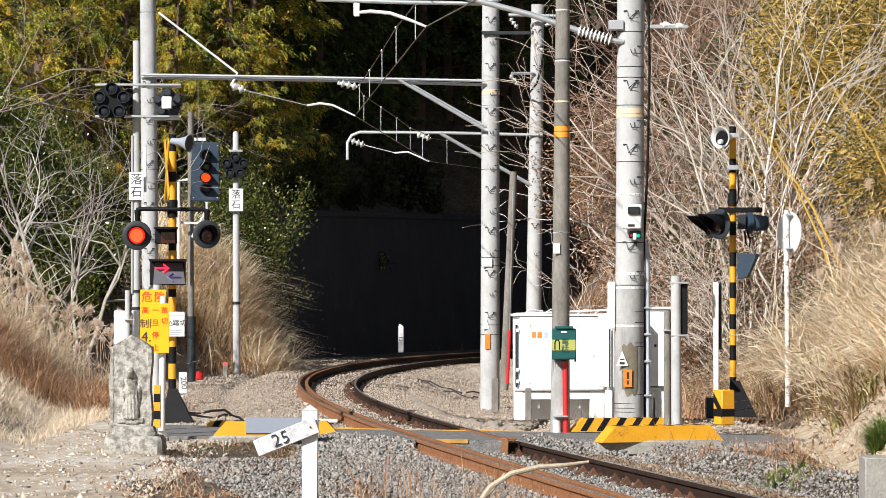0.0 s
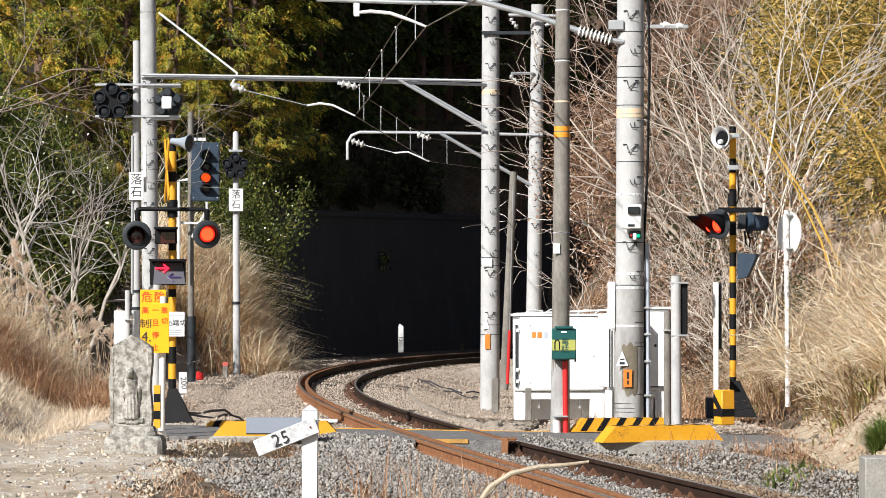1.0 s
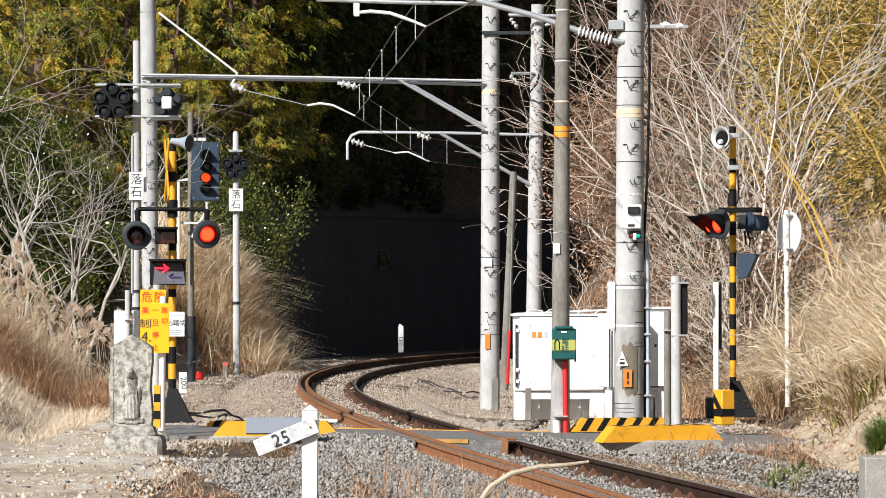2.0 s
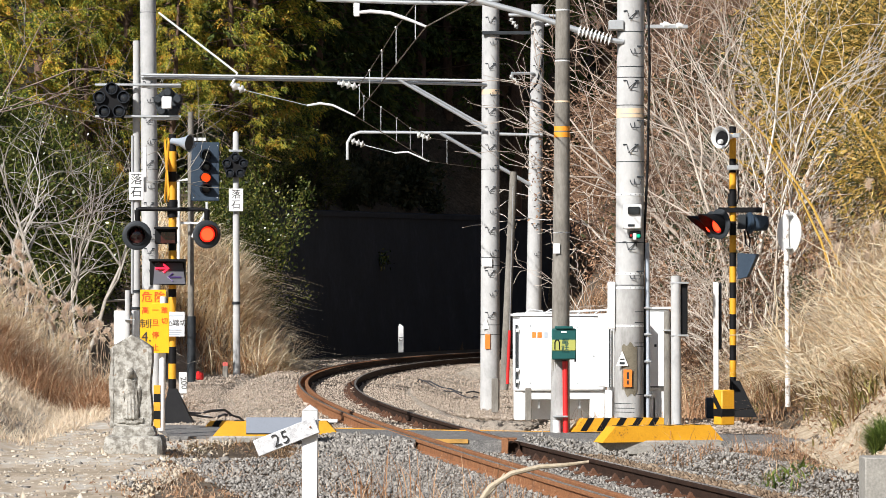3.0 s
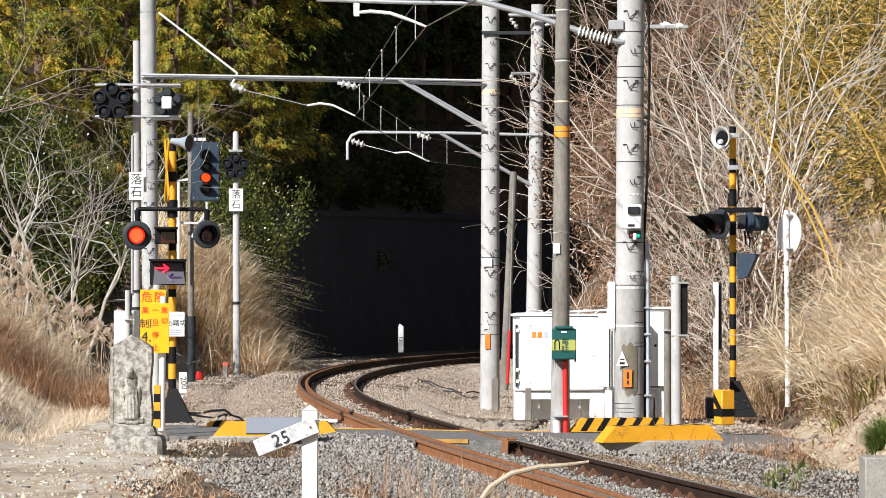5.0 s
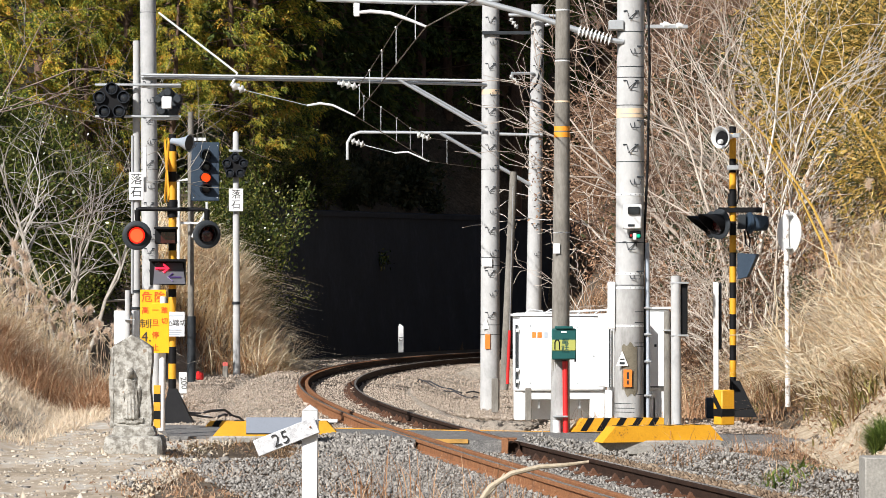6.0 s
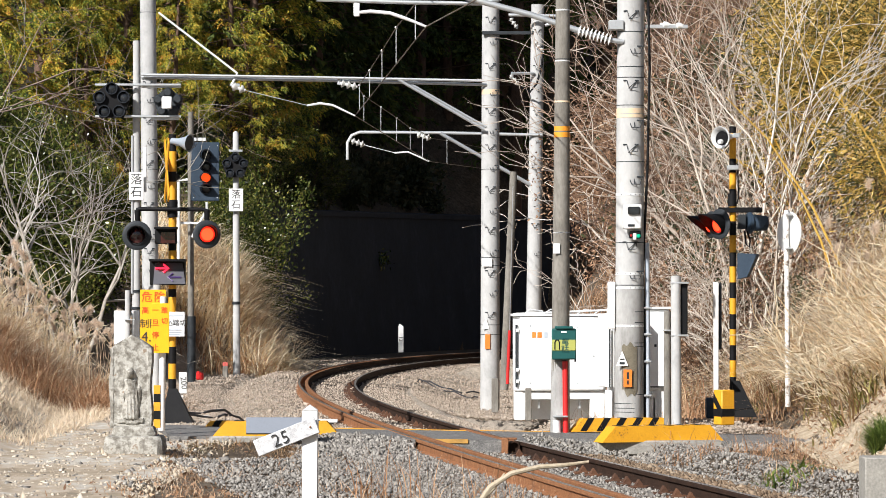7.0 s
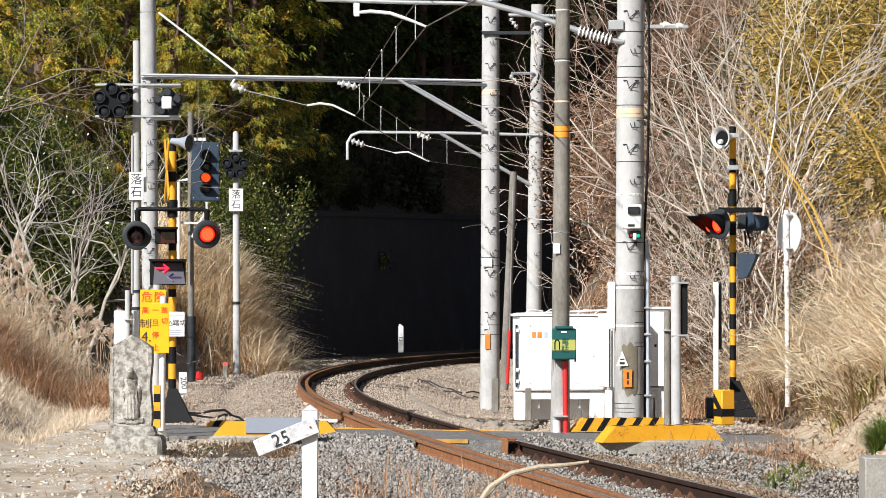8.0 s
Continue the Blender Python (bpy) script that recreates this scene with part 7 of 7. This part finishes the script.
    grass("verge_weeds", 2200, (2.0, 4.4), (37, 54), (0.08, 0.45), (0.004, 0.008), (0.3, 1.7), RED_STRAW, "thin straw weeds by the kerb", 89, off=False, tufts=60, spread=0.12,
          keep=lambda x, y: (x > track_x(y) + 1.9) & ((y < 43) | (x < 0.068 * y) | (x > 0.088 * y)))
    grass("verge_weeds", 2600, (-3.15, -1.6), (41.2, 45.4), (0.05, 0.28), (0.005, 0.01), (0.5, 1.9), BROWN_BLADE, "dark tangled dead weeds in the dip by the kerb", 106, off=False, tufts=60, spread=0.12)
    grass("verge_grass", 1500, (-4.9, -3.5), (42.5, 51), (0.03, 0.11), (0.006, 0.012), (0.4, 1.5), OLIVE, "mossy yellow-green patches on the lane", 107, off=False, tufts=16, spread=0.22)
    grass("green_tuft", 240, (3.25, 3.75), (36.6, 38.5), (0.12, 0.34), (0.014, 0.03), (0.4, 1.4), FRESH, "fresh green tufts at the foot of the bank", 90, off=False, tufts=9, spread=0.07)
    grass("green_tuft", 1300, (4.42, 4.6), (37.6, 38.0), (0.25, 0.5), (0.006, 0.012), (0.3, 1.1), FRESH, "dense green tuft on the bank", 91, off=False)
    grass("green_blades", 1500, (5.2, 8.0), (44, 56), (0.3, 0.9), (0.01, 0.022), (0.4, 1.3), FRESH, "green blades among the dry bank grass", 94, off=False, tufts=22, spread=0.15,
          keep=lambda x, y: x > track_x(y) + foot_right(y) + 0.6)
    grass("slope_grass", 7000, (2.6, 6.0), (34, 54), (0.04, 0.26), (0.005, 0.011), (0.4, 1.8), PINK_STRAW, "short dry grass on the sandy bank", 92, tufts=330, spread=0.09, keep=lambda x, y: (x > track_x(y) + foot_right(y) - 0.4) & ((y < 43) | (x > 0.088 * y)))
    grass("verge_grass", 6000, (-4.7, -2.6), (33.5, 47), (0.02, 0.09), (0.003, 0.006), (0.5, 1.8), PINK_STRAW, "flattened dry grass on the dusty verge", 97, off=False, tufts=130, spread=0.14)
    grass("verge_weeds", 3200, (-3.2, -0.9), (32.5, 47), (0.05, 0.22), (0.004, 0.008), (0.3, 1.8), RED_STRAW, "tangled brown weeds in the gravel", 98, off=False, tufts=60, spread=0.13)
    rng2 = np.random.default_rng(95)

    def litter(n, keep):
        y = rng2.uniform(30, 62, n)
        x = rng2.uniform(-9, 9, n)
        ok = keep(x, y)
        x, y = x[ok], y[ok]
        p = np.stack([x, y, height(x, y) + 0.012], 1)
        d = unit(np.stack([rng2.normal(0, 1, len(x)), rng2.normal(0, 1, len(x)), rng2.normal(0.15, 0.35, len(x))], 1))
        return fast(*leaf_quads(rng2, p, d, rng2.uniform(0.04, 0.1, len(x)), rng2.uniform(0.02, 0.045, len(x))))
    stuff("leaf_litter", litter(50000, lambda x, y: (x > track_x(y) + foot_right(y) - 0.5) & (x < track_x(y) + foot_right(y) + 1.6)), DRY_LEAF, "withered leaves lying on the bank", "leaf litter")
    stuff("leaf_litter", litter(14000, lambda x, y: (x < -1.6) & (x > -3.6) & (y < 50)), DRY_LEAF, "withered leaves and chaff on the verge", "leaf litter")
    p = np.array([[-2.1, 126.0, 3.15]]) + rng2.normal(0, 1, (160, 3)) * np.array([0.16, 0.08, 0.14])
    stuff("wall_weed", fast(*leaf_quads(rng2, p, unit(rng2.normal(0, 1, (160, 3)) + np.array([0, -0.5, -0.4])), rng2.uniform(0.1, 0.22, 160), 0.05)), BROADLEAF, "small yellow-green weed growing on the dark wall", "weed")
    # pampas stalks that nod in the wind
    stalks = [plume_stalk(k) for k in (101, 102, 103)]
    rng = random.Random(17)
    sp = [(-7.037, 63, 1.12), (-7.049, 62, 0.98), (-6.286, 62, 0.92), (-7.424, 64, 1.0), (-7.335, 62, 0.9), (-6.55, 61, 0.75), (-5.95, 61, 0.7), (-6.048, 63, 0.76), (-6.273, 60.5, 0.68), (-5.715, 61.5, 0.72),
          (-6.701, 61, 0.7), (-7.282, 61, 0.75), (-6.087, 60.5, 0.6), (-6.925, 60.5, 0.62), (-6.577, 62.5, 0.8), (-5.618, 62, 0.66)]
    for k, (x, y, s) in enumerate(sp):
        ob = stalks[k % 3]
        m = pose(x, y, float(height(x, y)), 0, 0, rng.uniform(0, 360)) @ Matrix.Scale(s, 4)
        if k < 3:
            ob.matrix_basis = m
        else:
            ob = copy_thing(ob, m)
        SWAY.append((ob, k))
    for x, y in spots(70, (-8.2, -5.0), (59, 68), 19):
        copy_thing(stalks[rng.randrange(3)], pose(x, y, float(height(x, y)), rng.uniform(-8, 8), rng.uniform(-8, 8), rng.uniform(0, 360)) @ Matrix.Scale(rng.uniform(0.55, 0.85), 4))
    for x, y in spots(14, (5.6, 7.6), (47, 58), 20):
        copy_thing(stalks[rng.randrange(3)], pose(x, y, float(height(x, y)), rng.uniform(-20, 5), rng.uniform(-30, -5), rng.uniform(0, 40)) @ Matrix.Scale(rng.uniform(0.6, 0.9), 4))


def foreground_stick():
    g = Geo().tube([(0.166, 20, 0.555), (0.258, 20, 0.688), (0.372, 20, 0.762), (0.526, 20, 0.798), (0.665, 20, 0.808), (0.794, 20, 0.826)], [0.017, 0.016, 0.0145, 0.013, 0.011, 0.007], 8)
    g.tube([(0.209, 20, 0.617), (0.271, 20, 0.675), (0.335, 20, 0.762)], [0.012, 0.01, 0.005], 7)
    solo("dry_branch", g, mat("pale_dry_stick", [(0.3, (0.3, 0.24, 0.16)), (0.7, (0.56, 0.48, 0.36))], 5, 0.85, bump=0.2, fine=0.4), "pale dry bent branch sticking up by the track", "branch", base=(0.166, 20, 0.555))
    rng = np.random.default_rng(44)
    n = 300
    k = rng.integers(0, 26, n)
    cx, cy = rng.uniform(-0.7, 0.75, 26), rng.uniform(26, 31, 26)
    x, y = cx[k] + rng.normal(0, 0.06, n), cy[k] + rng.normal(0, 0.08, n)
    roots = np.stack([x, y, height(x, y)], 1)
    v, f = blades(rng, roots, rng.uniform(0.25, 0.8, n), rng.uniform(0, 6.283, n), rng.uniform(0.1, 0.9, n), rng.uniform(0.004, 0.01, n))
    stuff("dry_weeds", fast(v, f), RED_STRAW, "thin dry brown weeds before the track", "weeds")


planting()
foreground_stick()


# ---- what moves: the lamps light in turn, the pampas nods ----
def motions():
    flips = (0.5, 1.1, 1.7, 2.3, 2.9, 3.5, 4.1, 4.7, 5.3, 5.9, 6.5, 7.2, 7.8)
    for lens, first in LAMPS:
        at = lens.location.copy()
        turn = 0 if first else 180
        rows = [(0.0, turn)]
        for t in flips:
            rows += [(t + k / 30, turn + 60 * k) for k in range(4)]
            turn += 180
        rows.append((8.0, turn))
        seen, keys = set(), []
        for t, a in rows:
            if frame(t) not in seen:
                seen.add(frame(t))
                keys.append((t, pose(at.x, at.y, at.z, 0, 0, a)))
        walk(lens, keys)
    # pampas stalks nod in a light wind
    for ob, k in SWAY:
        m0 = ob.matrix_basis.copy()
        keys = []
        for i in range(17):
            t = i * 0.5
            a = 1.6 * math.sin(0.9 * t + k * 0.7) + 0.7 * math.sin(2.3 * t + k * 1.9)
            b = 0.8 * math.sin(1.3 * t + k * 1.1)
            keys.append((t, m0 @ pose(0, 0, 0, b, a, 0)))
        walk(ob, keys)


motions()
